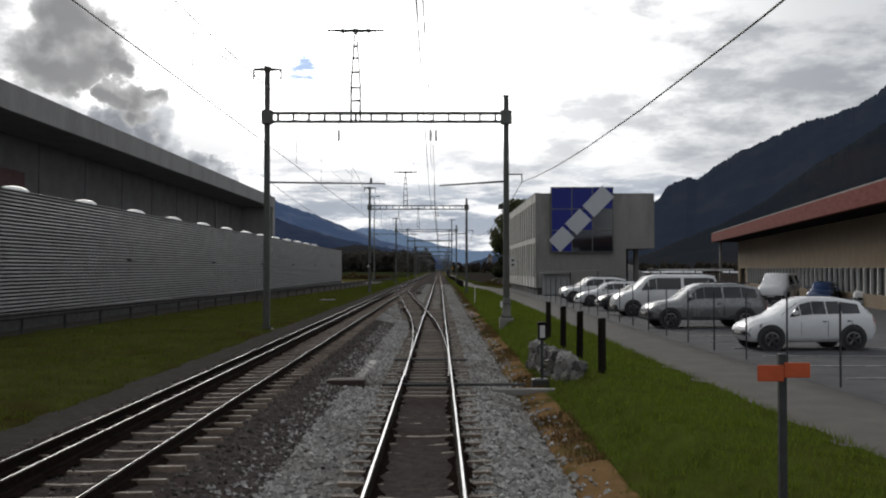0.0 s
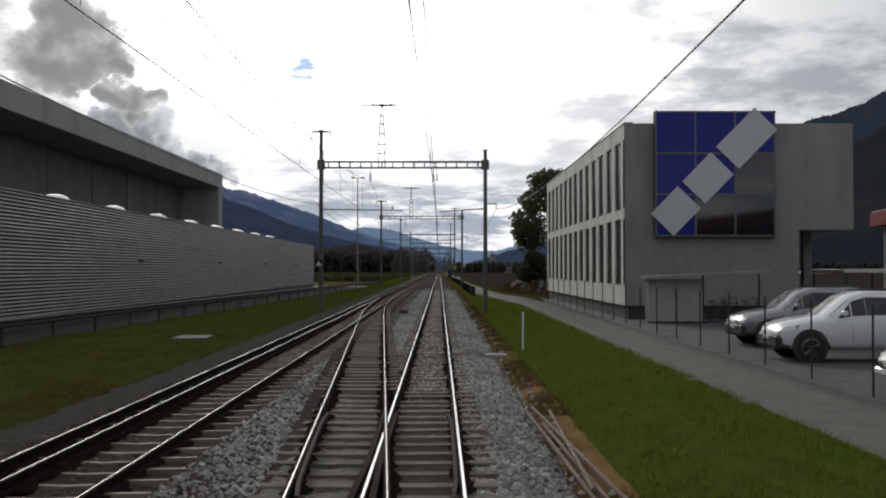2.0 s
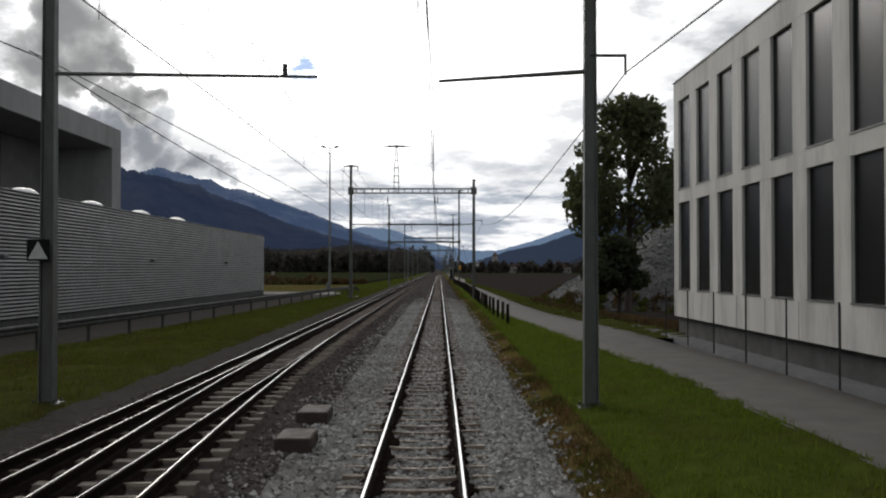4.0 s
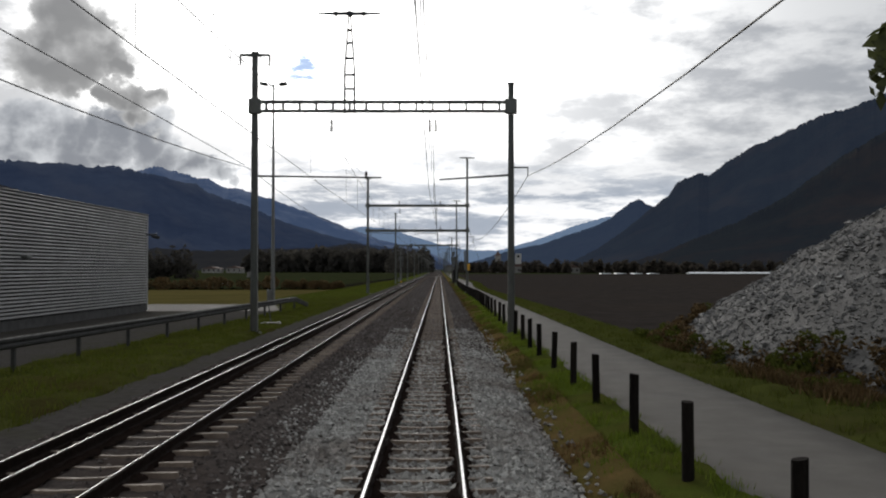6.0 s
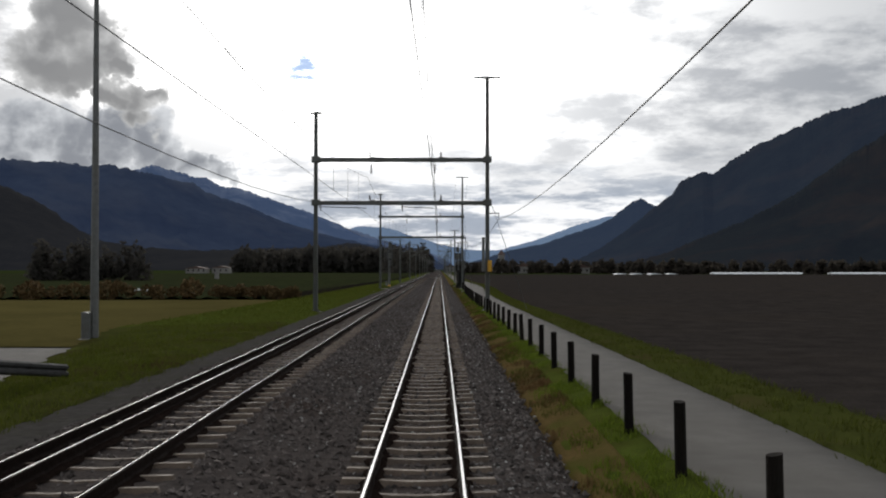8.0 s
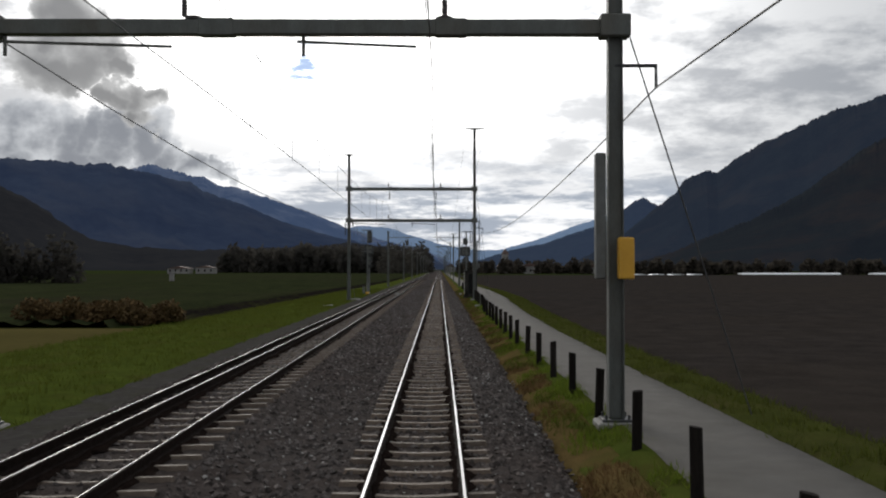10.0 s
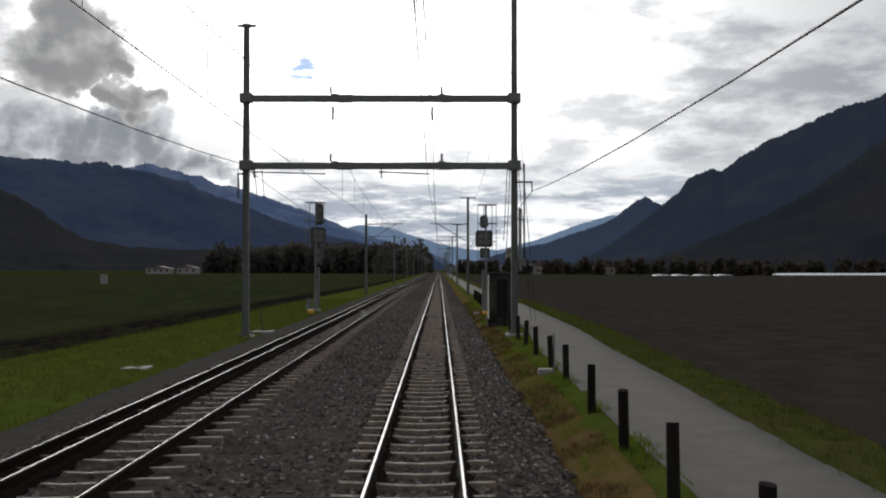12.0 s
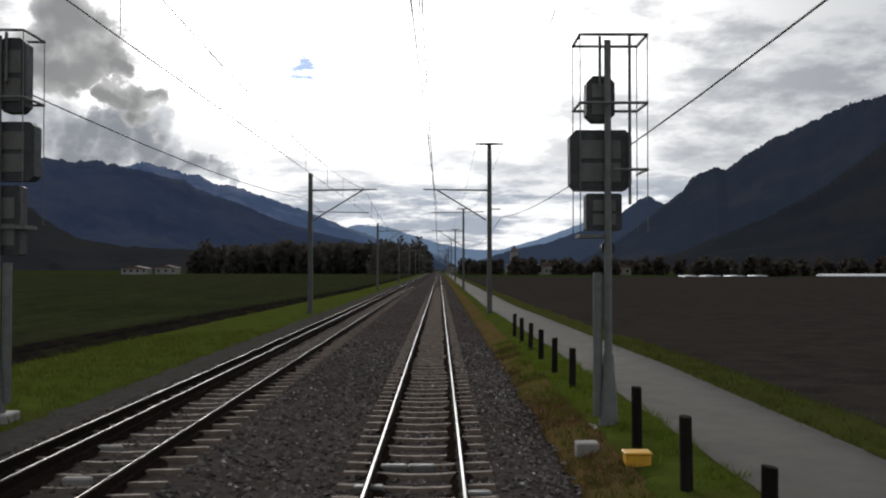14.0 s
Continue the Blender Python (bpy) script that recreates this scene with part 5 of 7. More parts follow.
def shed():
    t = thing("cladded_shed", "long low shed clad in ribbed light grey metal sheet", "industrial building", (0, 0, 0))
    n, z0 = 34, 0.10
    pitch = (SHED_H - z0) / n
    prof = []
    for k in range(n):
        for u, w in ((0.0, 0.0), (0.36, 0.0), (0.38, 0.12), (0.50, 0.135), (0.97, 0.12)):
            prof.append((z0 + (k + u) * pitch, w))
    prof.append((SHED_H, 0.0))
    ys = [SHED_Y0 + (SHED_Y1 - SHED_Y0) * k / 44 for k in range(45)]

    def sheet(name, a, b, end=False):
        vs, fs = [], []
        for z, w in prof:
            if end:
                vs += [(a, SHED_Y1 + w, z), (b, SHED_Y1 + w, z)]
            else:
                vs += [(SHED_X + w, a, z), (SHED_X + w, b, z)]
        for i in range(len(prof) - 1):
            fs.append((2 * i, 2 * i + 1, 2 * i + 3, 2 * i + 2))
        ob = raw(name, vs, fs, (CLAD, GROOVE_SHADE), t)
        # groove backs take the dark slot, in place of their own shade
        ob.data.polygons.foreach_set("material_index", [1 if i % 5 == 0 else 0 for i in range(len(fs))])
        return ob
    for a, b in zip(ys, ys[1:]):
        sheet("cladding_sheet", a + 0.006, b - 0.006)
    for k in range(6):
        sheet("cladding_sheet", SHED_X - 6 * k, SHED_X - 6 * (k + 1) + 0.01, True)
    part("wall_core", box(SHED_X - 20, SHED_X - 0.03, SHED_Y0, SHED_Y1 - 0.03, -0.4, SHED_H - 0.05), DARK_PLINTH, t)
    part("corner_trim", box(SHED_X - 0.08, SHED_X + 0.135, SHED_Y1 - 0.06, SHED_Y1 + 0.135, -0.3, SHED_H + 0.03, 0.01), CLAD, t)
    part("plinth", box(SHED_X - 0.02, SHED_X + 0.055, SHED_Y0, SHED_Y1, -0.4, 0.09), DARK_PLINTH, t)
    part("roof_edge", box(SHED_X - 20, SHED_X + 0.17, SHED_Y0, SHED_Y1 + 0.17, SHED_H, SHED_H + 0.10, 0.02), DARK_STEEL, t, "dark metal roof edge")
    for k in range(15):
        y = 48.0 + 9.5 * k - 19
        bm = bmesh.new()
        bmesh.ops.create_uvsphere(bm, u_segments=14, v_segments=8, radius=1)
        for v in bm.verts:
            v.co = Vector((SHED_X - 1.7 + v.co.x * 0.75, y + v.co.y * 1.15, SHED_H + 0.2 + max(v.co.z, -0.3) * 0.42))
        sk = part("skylight", bm, WHITE, t, "white domed rooflight", True)
        part("kerb", box(SHED_X - 2.5, SHED_X - 0.9, y - 1.2, y + 1.2, SHED_H + 0.1, SHED_H + 0.22, 0.02), GALV, sk)
    for k in range(6):
        y = 60.0 + 22.3 * k
        lamp = part("wall_lamp", box(SHED_X + 0.05, SHED_X + 0.42, y - 0.28, y + 0.28, 2.85, 2.98, 0.03), GALV, t, "flat grey wall lamp")
        part("lamp_glass", box(SHED_X + 0.12, SHED_X + 0.38, y - 0.22, y + 0.22, 2.82, 2.849), LAMP_GLASS, lamp)
    part("camera_bracket", rod(rod(bmesh.new(), (SHED_X, SHED_Y1 - 0.3, 4.55), (SHED_X + 0.8, SHED_Y1 - 0.2, 4.55), 0.05), (SHED_X + 0.5, SHED_Y1 - 0.2, 4.45), (SHED_X + 0.95, SHED_Y1 - 0.4, 4.35), 0.11), DARK_STEEL, t)


shed()


def hall():
    t = thing("concrete_hall", "tall grey concrete hall with a deep overhanging roof edge", "industrial building")
    X, Y1, H = -28.6, 174.5, 14.9
    part("roof_slab", box(X - 30, X, -80, Y1, H - 1.9, H, 0.04), HALL, t, "thick pale concrete roof edge")
    part("end_wall", box(X - 30, X - 0.003, Y1 - 2.4, Y1 - 0.02, -0.4, H - 1.9), HALL, t)
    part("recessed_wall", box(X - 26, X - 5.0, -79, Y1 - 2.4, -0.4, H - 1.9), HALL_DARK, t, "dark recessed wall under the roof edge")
    for k in range(22):
        y = -70 + 11 * k
        part("wall_joint", box(X - 5.0, X - 4.96, y, y + 0.08, 5, H - 1.9), DARK_PLINTH, t)
    part("dark_red_door", box(X - 5.0, X - 4.9, 74, 81, 6.0, 10.2, 0.03), mat("dark_red_door", (0.09, 0.03, 0.03), (0.06, 0.02, 0.02), 1.0, 0.7), t, "dark red hatch in the recessed wall")
    part("downpipe", rod(bmesh.new(), (X - 4.85, 150, 5), (X - 4.85, 150, H - 1.9), 0.12), HALL, t)


hall()


def guard_rail():
    t = thing("guard_rail", "galvanised steel crash barrier on short posts beside the service road", "guard rail")

    def at(y):
        return -16.5 + (y - 38) * 0.0526
    prof = [(0.0, 0.30), (0.05, 0.26), (0.05, 0.20), (0.0, 0.155), (0.05, 0.11), (0.05, 0.05), (0.0, 0.0)]
    y, step = -40.0, 4.0
    while y < 191:
        x0, x1 = at(y), at(y + step)
        dip = 0.0 if y < 188 else 0.5          # the last length runs down into the grass
        vs = [(x0 + w, y, 0.34 + z) for w, z in prof] + [(x1 + w, y + step, 0.34 - dip + z) for w, z in prof]
        vs += [(x - 0.012, yy, zz) for x, yy, zz in vs]
        n = len(prof)
        fs = []
        for b in (0, 2 * n):
            fs += [(b + i, b + i + 1, b + n + i + 1, b + n + i) for i in range(n - 1)]
        fs += [(0, n, 3 * n, 2 * n), (n - 1, 2 * n - 1, 4 * n - 1, 3 * n - 1)]
        raw("rail_beam", vs, fs, BARRIER, t)
        part("post", box(x0 - 0.12, x0 - 0.02, y - 0.05, y + 0.05, -0.5, 0.62), BARRIER, t)
        y += step


guard_rail()


def lamp_mast():
    t = thing("lamp_mast", "very tall slender grey mast with two floodlights", "lamp mast", (-13.4, 208.3, -0.45))
    part("pole", rod(bmesh.new(), (0, 0, 0), (0, 0, 17.9), 0.17, 0.07, 10), GALV, t)
    part("base_box", box(-0.45, -0.08, -0.25, 0.25, 0, 1.1, 0.03), GALV, t, "grey cabinet at the mast's foot")
    part("footing", box(-0.5, 0.5, -0.5, 0.5, -0.2, 0.06, 0.03), CONCRETE, t)
    part("head_arm", rod(bmesh.new(), (-0.9, 0, 17.95), (0.9, 0, 17.95), 0.04), DARK_STEEL, t)
    for s in (-1, 1):
        bm = box(-0.32, 0.32, -0.35, 0.35, -0.09, 0.09, 0.04)
        bmesh.ops.rotate(bm, verts=bm.verts, matrix=Matrix.Rotation(radians(s * -8), 3, "Y"))
        bmesh.ops.translate(bm, verts=bm.verts, vec=(s * 0.8, 0, 18.02))
        part("floodlight", bm, DARK_STEEL, t)


lamp_mast()

# ---------------------------------------------------------------- the office building
OFF_X0, OFF_X1, OFF_Y0, OFF_Y1, OFF_H = 8.72, 19.2, 87.6, 120.2, 9.02


def office():
    t = thing("office_building", "two-storey pale concrete office block with tall narrow windows", "office building")
    z0, bays = 0.68, 13
    pitch = (OFF_Y1 - OFF_Y0 - 1.4) / bays
    rows = ((1.63, 4.68), (5.13, 8.28))
    # long facade: bands and piers round real openings, 0.35 thick
    for a, b in ((z0, rows[0][0]), (rows[0][1], rows[1][0]), (rows[1][1], OFF_H)):
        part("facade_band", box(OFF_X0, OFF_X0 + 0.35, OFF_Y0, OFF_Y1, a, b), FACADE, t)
    edges = []
    for k in range(bays):
        c = 88.75 + 2.45 * k
        edges.append((c - 0.20, c + 1.36))
    spans = [(OFF_Y0, edges[0][0])] + [(a[1], b[0]) for a, b in zip(edges, edges[1:])] + [(edges[-1][1], OFF_Y1)]
    for lo, hi in rows:
        for a, b in spans:
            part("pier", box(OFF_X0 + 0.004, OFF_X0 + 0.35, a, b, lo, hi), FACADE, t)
        for a, b in edges:
            w = part("window", box(OFF_X0 + 0.10, OFF_X0 + 0.13, a, b, lo, hi), WIN_GLASS, t, "dark recessed window pane")
            part("window_frame", bx(box(OFF_X0 + 0.08, OFF_X0 + 0.11, a, a + 0.06, lo, hi), OFF_X0 + 0.08, OFF_X0 + 0.11, b - 0.06, b, lo, hi), DARK_STEEL, w)
            part("window_sill", box(OFF_X0 - 0.02, OFF_X0 + 0.06, a - 0.02, b + 0.02, lo - 0.004, lo + 0.03), GALV, w)
    for k in range(bays + 1):
        y = 88.2 + 2.45 * k
        part("panel_joint", box(OFF_X0 - 0.004, OFF_X0 + 0.002, y - 0.012, y + 0.012, z0, 1.6), DARK_PLINTH, t)
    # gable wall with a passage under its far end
    part("end_wall", box(OFF_X0 + 0.004, 16.7, OFF_Y0 - 0.006, OFF_Y0 + 0.35, z0, OFF_H - 0.003), GABLE, t, "plain concrete gable wall, toned dark as the unlit side")
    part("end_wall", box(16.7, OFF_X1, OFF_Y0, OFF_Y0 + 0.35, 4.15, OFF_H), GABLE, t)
    part("passage_soffit", box(16.7, OFF_X1, OFF_Y0 + 0.35, OFF_Y1, 4.15, 4.4), CONCRETE, t)
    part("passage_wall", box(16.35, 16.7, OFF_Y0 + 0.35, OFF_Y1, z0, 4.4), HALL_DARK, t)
    part("column", box(18.0, 18.4, OFF_Y0 + 3.0, OFF_Y0 + 3.4, 0.05, 4.15), CONCRETE, t)
    part("entrance_door", box(17.0, 18.0, OFF_Y0 + 6.0, OFF_Y0 + 6.1, 0.05, 4.15), DARK_GLASS, t)
    part("back_wall", box(OFF_X1 - 0.3, OFF_X1, OFF_Y0 + 0.35, OFF_Y1, 4.4, OFF_H), CONCRETE, t)
    part("far_wall", box(OFF_X0 + 0.35, OFF_X1, OFF_Y1 - 0.35, OFF_Y1, z0, OFF_H), CONCRETE, t)
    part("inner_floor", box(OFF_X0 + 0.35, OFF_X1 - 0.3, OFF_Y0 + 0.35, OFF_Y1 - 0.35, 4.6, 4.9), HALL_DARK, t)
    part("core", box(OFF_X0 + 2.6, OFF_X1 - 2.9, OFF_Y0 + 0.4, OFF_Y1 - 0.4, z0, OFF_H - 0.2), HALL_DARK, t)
    part("roof", box(OFF_X0 + 0.3, OFF_X1, OFF_Y0 + 0.3, OFF_Y1, OFF_H - 0.25, OFF_H - 0.1), ROOF_GREY, t)
    part("parapet_cap", box(OFF_X0 - 0.03, OFF_X0 + 0.4, OFF_Y0 - 0.03, OFF_Y1 + 0.03, OFF_H, OFF_H + 0.04), GALV, t)
    # plinth sits back under the facade, with the shadow in its colour
    part("plinth", box(OFF_X0 + 0.15, OFF_X1 - 2.8, OFF_Y0 + 0.12, OFF_Y1 - 0.1, -0.3, z0), DARK_PLINTH, t, "set-back plinth toned dark for its shadow")
    # tall blue glass front
    gx0, gx1, gz0, gz1, gy = 10.05, 15.55, 3.82, 9.55, OFF_Y0 - 0.35
    g = part("glass_front", box(gx0, gx1, gy + 0.06, OFF_Y0, gz0, gz1), DARK_PLINTH, t)
    for i in range(3):
        for j in range(3):
            x0, x1 = gx0 + 0.08 + (gx1 - gx0 - 0.1) * i / 3, gx0 + (gx1 - gx0 - 0.1) * (i + 1) / 3
            a, b = gz0 + 0.08 + (gz1 - gz0 - 0.1) * j / 3, gz0 + (gz1 - gz0 - 0.1) * (j + 1) / 3
            dark = j == 0 and i > 0 or j == 1 and i > 1
            part("pane", box(x0, x1, gy, gy + 0.05, a, b), DARK_GLASS if dark else BLUE_GLASS, g, "black glass pane" if dark else "deep blue glass pane")
    bm = bmesh.new()
    for i in range(4):
        x = gx0 + 0.04 + (gx1 - gx0 - 0.1) * i / 3
        bx(bm, x - 0.035, x + 0.035, gy - 0.02, gy + 0.06, gz0, gz1)
    for j in range(4):
        z = gz0 + 0.04 + (gz1 - gz0 - 0.1) * j / 3
        bx(bm, gx0, gx1, gy - 0.024, gy + 0.055, z - 0.035, z + 0.035)
    part("glazing_bars", bm, GALV, g)
    # company mark: plain slanting white blocks across the panes
    c0, d = Vector((10.35, 4.35)), Vector((0.70, 0.715))
    nrm = Vector((-d.y, d.x))
    for k, (u0, u1) in enumerate(((0.0, 1.75), (2.05, 3.9), (4.25, 6.75))):
        bm = bmesh.new()
        pts = [c0 + d * u0 + nrm * 0.72, c0 + d * u0 - nrm * 0.72, c0 + d * u1 - nrm * 0.72, c0 + d * u1 + nrm * 0.72]
        prism(bm, [(p.x, p.y) for p in pts], gy - 0.09, gy - 0.03)
        part("mark_block", bm, LETTER, g, "plain white slanting block of the company mark")


office()


def shelter():
    t = thing("bicycle_shelter", "small grey panelled shelter with a flat overhanging roof", "shelter", (0, 0, 0))
    for k in range(2):
        part("side_panel", box(8.95 + 1.14 * k, 10.07 + 1.14 * k, 83.6, 83.68, 0.16, 1.92, 0.01), PANEL, t, "pale grey panel")
    part("back_panel", box(9.0, 11.2, 84.3, 84.36, 0.1, 1.9, 0.01), GALV, t)
    part("end_panel", box(8.96, 9.02, 83.68, 84.3, 0.12, 1.9, 0.01), GALV, t)
    bm = bmesh.new()
    prism(bm, [(8.75, 1.98), (13.9, 2.22), (13.9, 2.29), (8.75, 2.05)], 82.9, 84.5)
    part("roof", bm, CLAD, t)
    for x in (11.26, 13.6):
        part("post", rod(bmesh.new(), (x, 83.7, 0.08), (x, 83.7, 2.15), 0.04), DARK_STEEL, t)


shelter()


def bicycle(x, y, turn, m, label):
    t = thing("bicycle", label, "bicycle", (x, y, 0.09), "bicycles in the shelter", turn=turn)
    for cx in (-0.52, 0.52):
        bm = bmesh.new()
        for k in range(18):
            a, b = 6.2832 * k / 18, 6.2832 * (k + 1) / 18
            rod(bm, (cx + 0.33 * math.cos(a), 0, 0.34 + 0.33 * math.sin(a)), (cx + 0.33 * math.cos(b), 0, 0.34 + 0.33 * math.sin(b)), 0.02, seg=5)
        w = part("wheel", bm, RUBBER, t)
        bm = rod(bmesh.new(), (cx, -0.04, 0.34), (cx, 0.04, 0.34), 0.03)
        for k in range(6):
            a = 6.2832 * k / 6
            rod(bm, (cx, 0, 0.34), (cx + 0.32 * math.cos(a), 0, 0.34 + 0.32 * math.sin(a)), 0.003, seg=4)
        part("spokes", bm, GALV, w)
    bm = bmesh.new()
    for p, q in (((-0.52, 0.34), (-0.12, 0.30)), ((-0.12, 0.30), (-0.22, 0.86)), ((-0.12, 0.30), (0.36, 0.80)), ((-0.20, 0.78), (0.36, 0.82)), ((0.34, 0.90), (0.52, 0.34)), ((-0.52, 0.34), (-0.20, 0.74))):
        rod(bm, (p[0], 0, p[1]), (q[0], 0, q[1]), 0.018, seg=6)
    part("frame", bm, m, t)
    part("saddle", box(-0.35, -0.10, -0.07, 0.07, 0.87, 0.93, 0.02), TRIM_BLACK, t)
    part("handlebar", rod(rod(bmesh.new(), (0.33, 0, 0.88), (0.31, 0, 1.02), 0.014, seg=6), (0.28, -0.29, 1.03), (0.28, 0.29, 1.03), 0.014, seg=6), TRIM_BLACK, t)


for x_, y_, a_, m_ in ((11.9, 83.95, 8, DARK_STEEL), (12.5, 84.25, -6, RED), (13.3, 84.0, 14, DARK_STEEL)):
    bicycle(x_, y_, a_, m_, "dark bicycle parked under the shelter roof")


def carport():
    t = thing("carport", "low open carport with a white flat roof", "carport")
    part("roof", box(20.5, 27.5, 92.0, 97.0, 2.15, 2.35, 0.03), WHITE, t)
    for x in (20.8, 24, 27.2):
        for y in (92.3, 96.7):
            part("post", rod(bmesh.new(), (x, y, 0.1), (x, y, 2.16), 0.06), GALV, t)


carport()


def red_works():
    """A workshop set at an angle, with a red fascia, ochre wall and a band of glazing."""
    A, B = Vector((31.6, 114.5, 0)), Vector((19.6, 40.0, 0))
    d = (B - A).normalized()
    n = Vector((-d.y, d.x, 0))            # away from the railway
    if n.x < 0:
        n = -n
    ang = math.degrees(math.atan2(d.y, d.x))
    L = (B - A).length
    t = thing("workshop", "low workshop with red roof edge, ochre wall and glazed band", "industrial building", (A.x, A.y, 0.05), turn=ang)
    s = 1 if (Matrix.Rotation(radians(ang), 3, "Z") @ Vector((0, 1, 0))).dot(n) > 0 else -1

    def b(x0, x1, y0, y1, z0, z1, bev=0.0):
        return box(x0, x1, *sorted((s * y0, s * y1)), z0, z1, bev)
    part("fascia", b(0, L + 10, 0, 0.25, 5.35, 6.35, 0.03), RED, t, "weathered red roof edge")
    part("fascia", b(0, 0.25, 0.25, 14, 5.35, 6.35, 0.03), RED, t)
    part("soffit", b(0.2, L + 10, 0.25, 2.6, 5.36, 5.5), POST_WOOD, t)
    part("wall", b(3.0, L + 10, 2.6, 2.9, 2.35, 5.36), OCHRE, t, "ochre rendered wall")
    part("wall", b(10.0, L + 10, 2.6, 2.9, -0.1, 0.85), OCHRE, t)
    part("wall", b(3.0, 4.6, 2.55, 2.9, -0.1, 2.35), OCHRE, t)
    part("wall", b(8.2, 10.0, 2.6, 2.9, -0.1, 2.35), OCHRE, t)
    # dark pane fills the doorway, in place of the unlit inside
    part("dark_doorway", b(4.6, 8.2, 2.75, 2.85, -0.1, 2.35), DARK_GLASS, t)
    k = 0
    x = 10.0
    while x < L + 8:
        w = part("window", b(x + 0.08, x + 1.42, 2.72, 2.76, 0.85, 2.35), WIN_GLASS, t)
        part("mullion", b(x - 0.07, x + 0.07, 2.56, 2.8, 0.85, 2.35), WHITE, w)
        x += 1.5
    part("end_wall", b(2.7, 3.0, 2.6, 16, -0.1, 5.36), OCHRE, t)
    part("roof", b(0.1, L + 10, 0.1, 18, 6.3, 6.45), ROOF_GREY, t)
    part("post", b(0.6, 0.9, 0.8, 1.1, -0.1, 5.36), CONCRETE, t)


red_works()


# ---------------------------------------------------------------- cars


def car(kind, paint_mat, label, x, y, turn=0.0, seed=0):
    """Nose towards -x. kind sets the outline: stations along the length with roof and belt lines."""
    spec = {
        #        length, width, stations (u, half-width share, bonnet/belt z, top z, roof half-width share)
        "hatch": (3.6, 1.62, [(0.0, .72, .55, .60, .60), (.03, .86, .66, .72, .74), (.12, .94, .78, .84, .80), (.24, .98, .88, .95, .82), (.40, 1, .93, 1.36, .72), (.50, 1, .95, 1.46, .70), (.72, 1, .97, 1.45, .68), (.90, .98, .99, 1.34, .64), (.97, .94, .98, 1.10, .72), (1.0, .88, .80, .86, .74)]),
        "wagon": (4.6, 1.75, [(0.0, .74, .52, .58, .6), (.03, .88, .66, .72, .74), (.12, .95, .80, .86, .82), (.25, .98, .90, .96, .84), (.38, 1, .95, 1.36, .72), (.47, 1, .96, 1.47, .70), (.75, 1, .98, 1.47, .68), (.93, .98, .99, 1.36, .66), (.98, .95, .95, 1.02, .78), (1.0, .9, .75, .82, .8)]),
        "suv": (4.5, 1.78, [(0.0, .76, .66, .74, .62), (.03, .9, .82, .88, .78), (.13, .96, .94, 1.0, .84), (.26, .99, 1.02, 1.08, .86), (.39, 1, 1.06, 1.56, .74), (.47, 1, 1.08, 1.68, .72), (.78, 1, 1.1, 1.68, .70), (.94, .98, 1.1, 1.54, .68), (.985, .95, 1.05, 1.15, .8), (1.0, .9, .8, .9, .8)]),
        "van": (4.9, 1.9, [(0.0, .78, .72, .80, .66), (.03, .92, .92, 1.0, .80), (.10, .97, 1.08, 1.14, .88), (.18, .99, 1.16, 1.24, .9), (.32, 1, 1.2, 1.86, .82), (.40, 1, 1.2, 1.96, .80), (.90, 1, 1.2, 1.96, .80), (.97, .99, 1.2, 1.90, .80), (.99, .97, 1.1, 1.7, .82), (1.0, .95, .8, 1.0, .86)]),
    }[kind]
    Ln, W, st = spec
    t = thing("car", label, "car", (x, y, 0.11), "parked cars", turn=turn)
    sill = 0.24 if kind != "suv" else 0.32
    rings = []
    for u, w, belt, top, rw in st:
        h = W / 2
        nose = 0.14 if u < 0.02 or u > 0.985 else 0.0
        half = [(h * w * 0.90, sill + nose), (h * w, sill + 0.14 + nose), (h * w, belt - 0.12), (h * w * 0.965, belt), (h * rw * 1.0, top - 0.06), (h * rw * 0.88, top), (0, top + 0.015)]
        rings.append([(u * Ln, -a, z) for a, z in half] + [(u * Ln, a, z) for a, z in half[-2::-1]])
    n = len(rings[0])
    bm = bmesh.new()
    V = [[bm.verts.new(p) for p in ring] for ring in rings]
    for a, b in zip(V, V[1:]):
        for i in range(n - 1):
            bm.faces.new((a[i], b[i], b[i + 1], a[i + 1]))
        bm.faces.new((a[n - 1], b[n - 1], b[0], a[0]))
    bm.faces.new(V[0]), bm.faces.new(V[-1][::-1])
    bmesh.ops.recalc_face_normals(bm, faces=bm.faces)
    part("body", bm, paint_mat, t, smooth=True)

    def panel(name, corners, material, out=0.012, parent=t):
        c = [Vector(p) for p in corners]
        nrm = (c[1] - c[0]).cross(c[2] - c[0]).normalized()
        mid = sum(c, Vector()) / len(c)
        if nrm.dot(mid - Vector((Ln * 0.55, 0, 0.8))) < 0:
            nrm = -nrm
        b2 = bmesh.new()
        lo = [b2.verts.new(p - nrm * 0.01) for p in c]
        hi = [b2.verts.new(p + nrm * out) for p in c]
        m = len(c)
        b2.faces.new(hi), b2.faces.new(lo[::-1])
        for i in range(m):
            b2.faces.new((lo[i], lo[(i + 1) % m], hi[(i + 1) % m], hi[i]))
        bmesh.ops.recalc_face_normals(b2, faces=b2.faces)
        return part(name, b2, material, parent)

    def on(i, f, j, g, side):
        """A point of the skin between stations i, i+1 at share f, ring points j, j+1 at share g."""
        a, b = rings[i], rings[i + 1]
        J = (lambda q: q) if side < 0 else (lambda q: n - 1 - q)
        p0 = Vector(a[J(j)]).lerp(Vector(a[J(j + 1)]), g)
        p1 = Vector(b[J(j)]).lerp(Vector(b[J(j + 1)]), g)
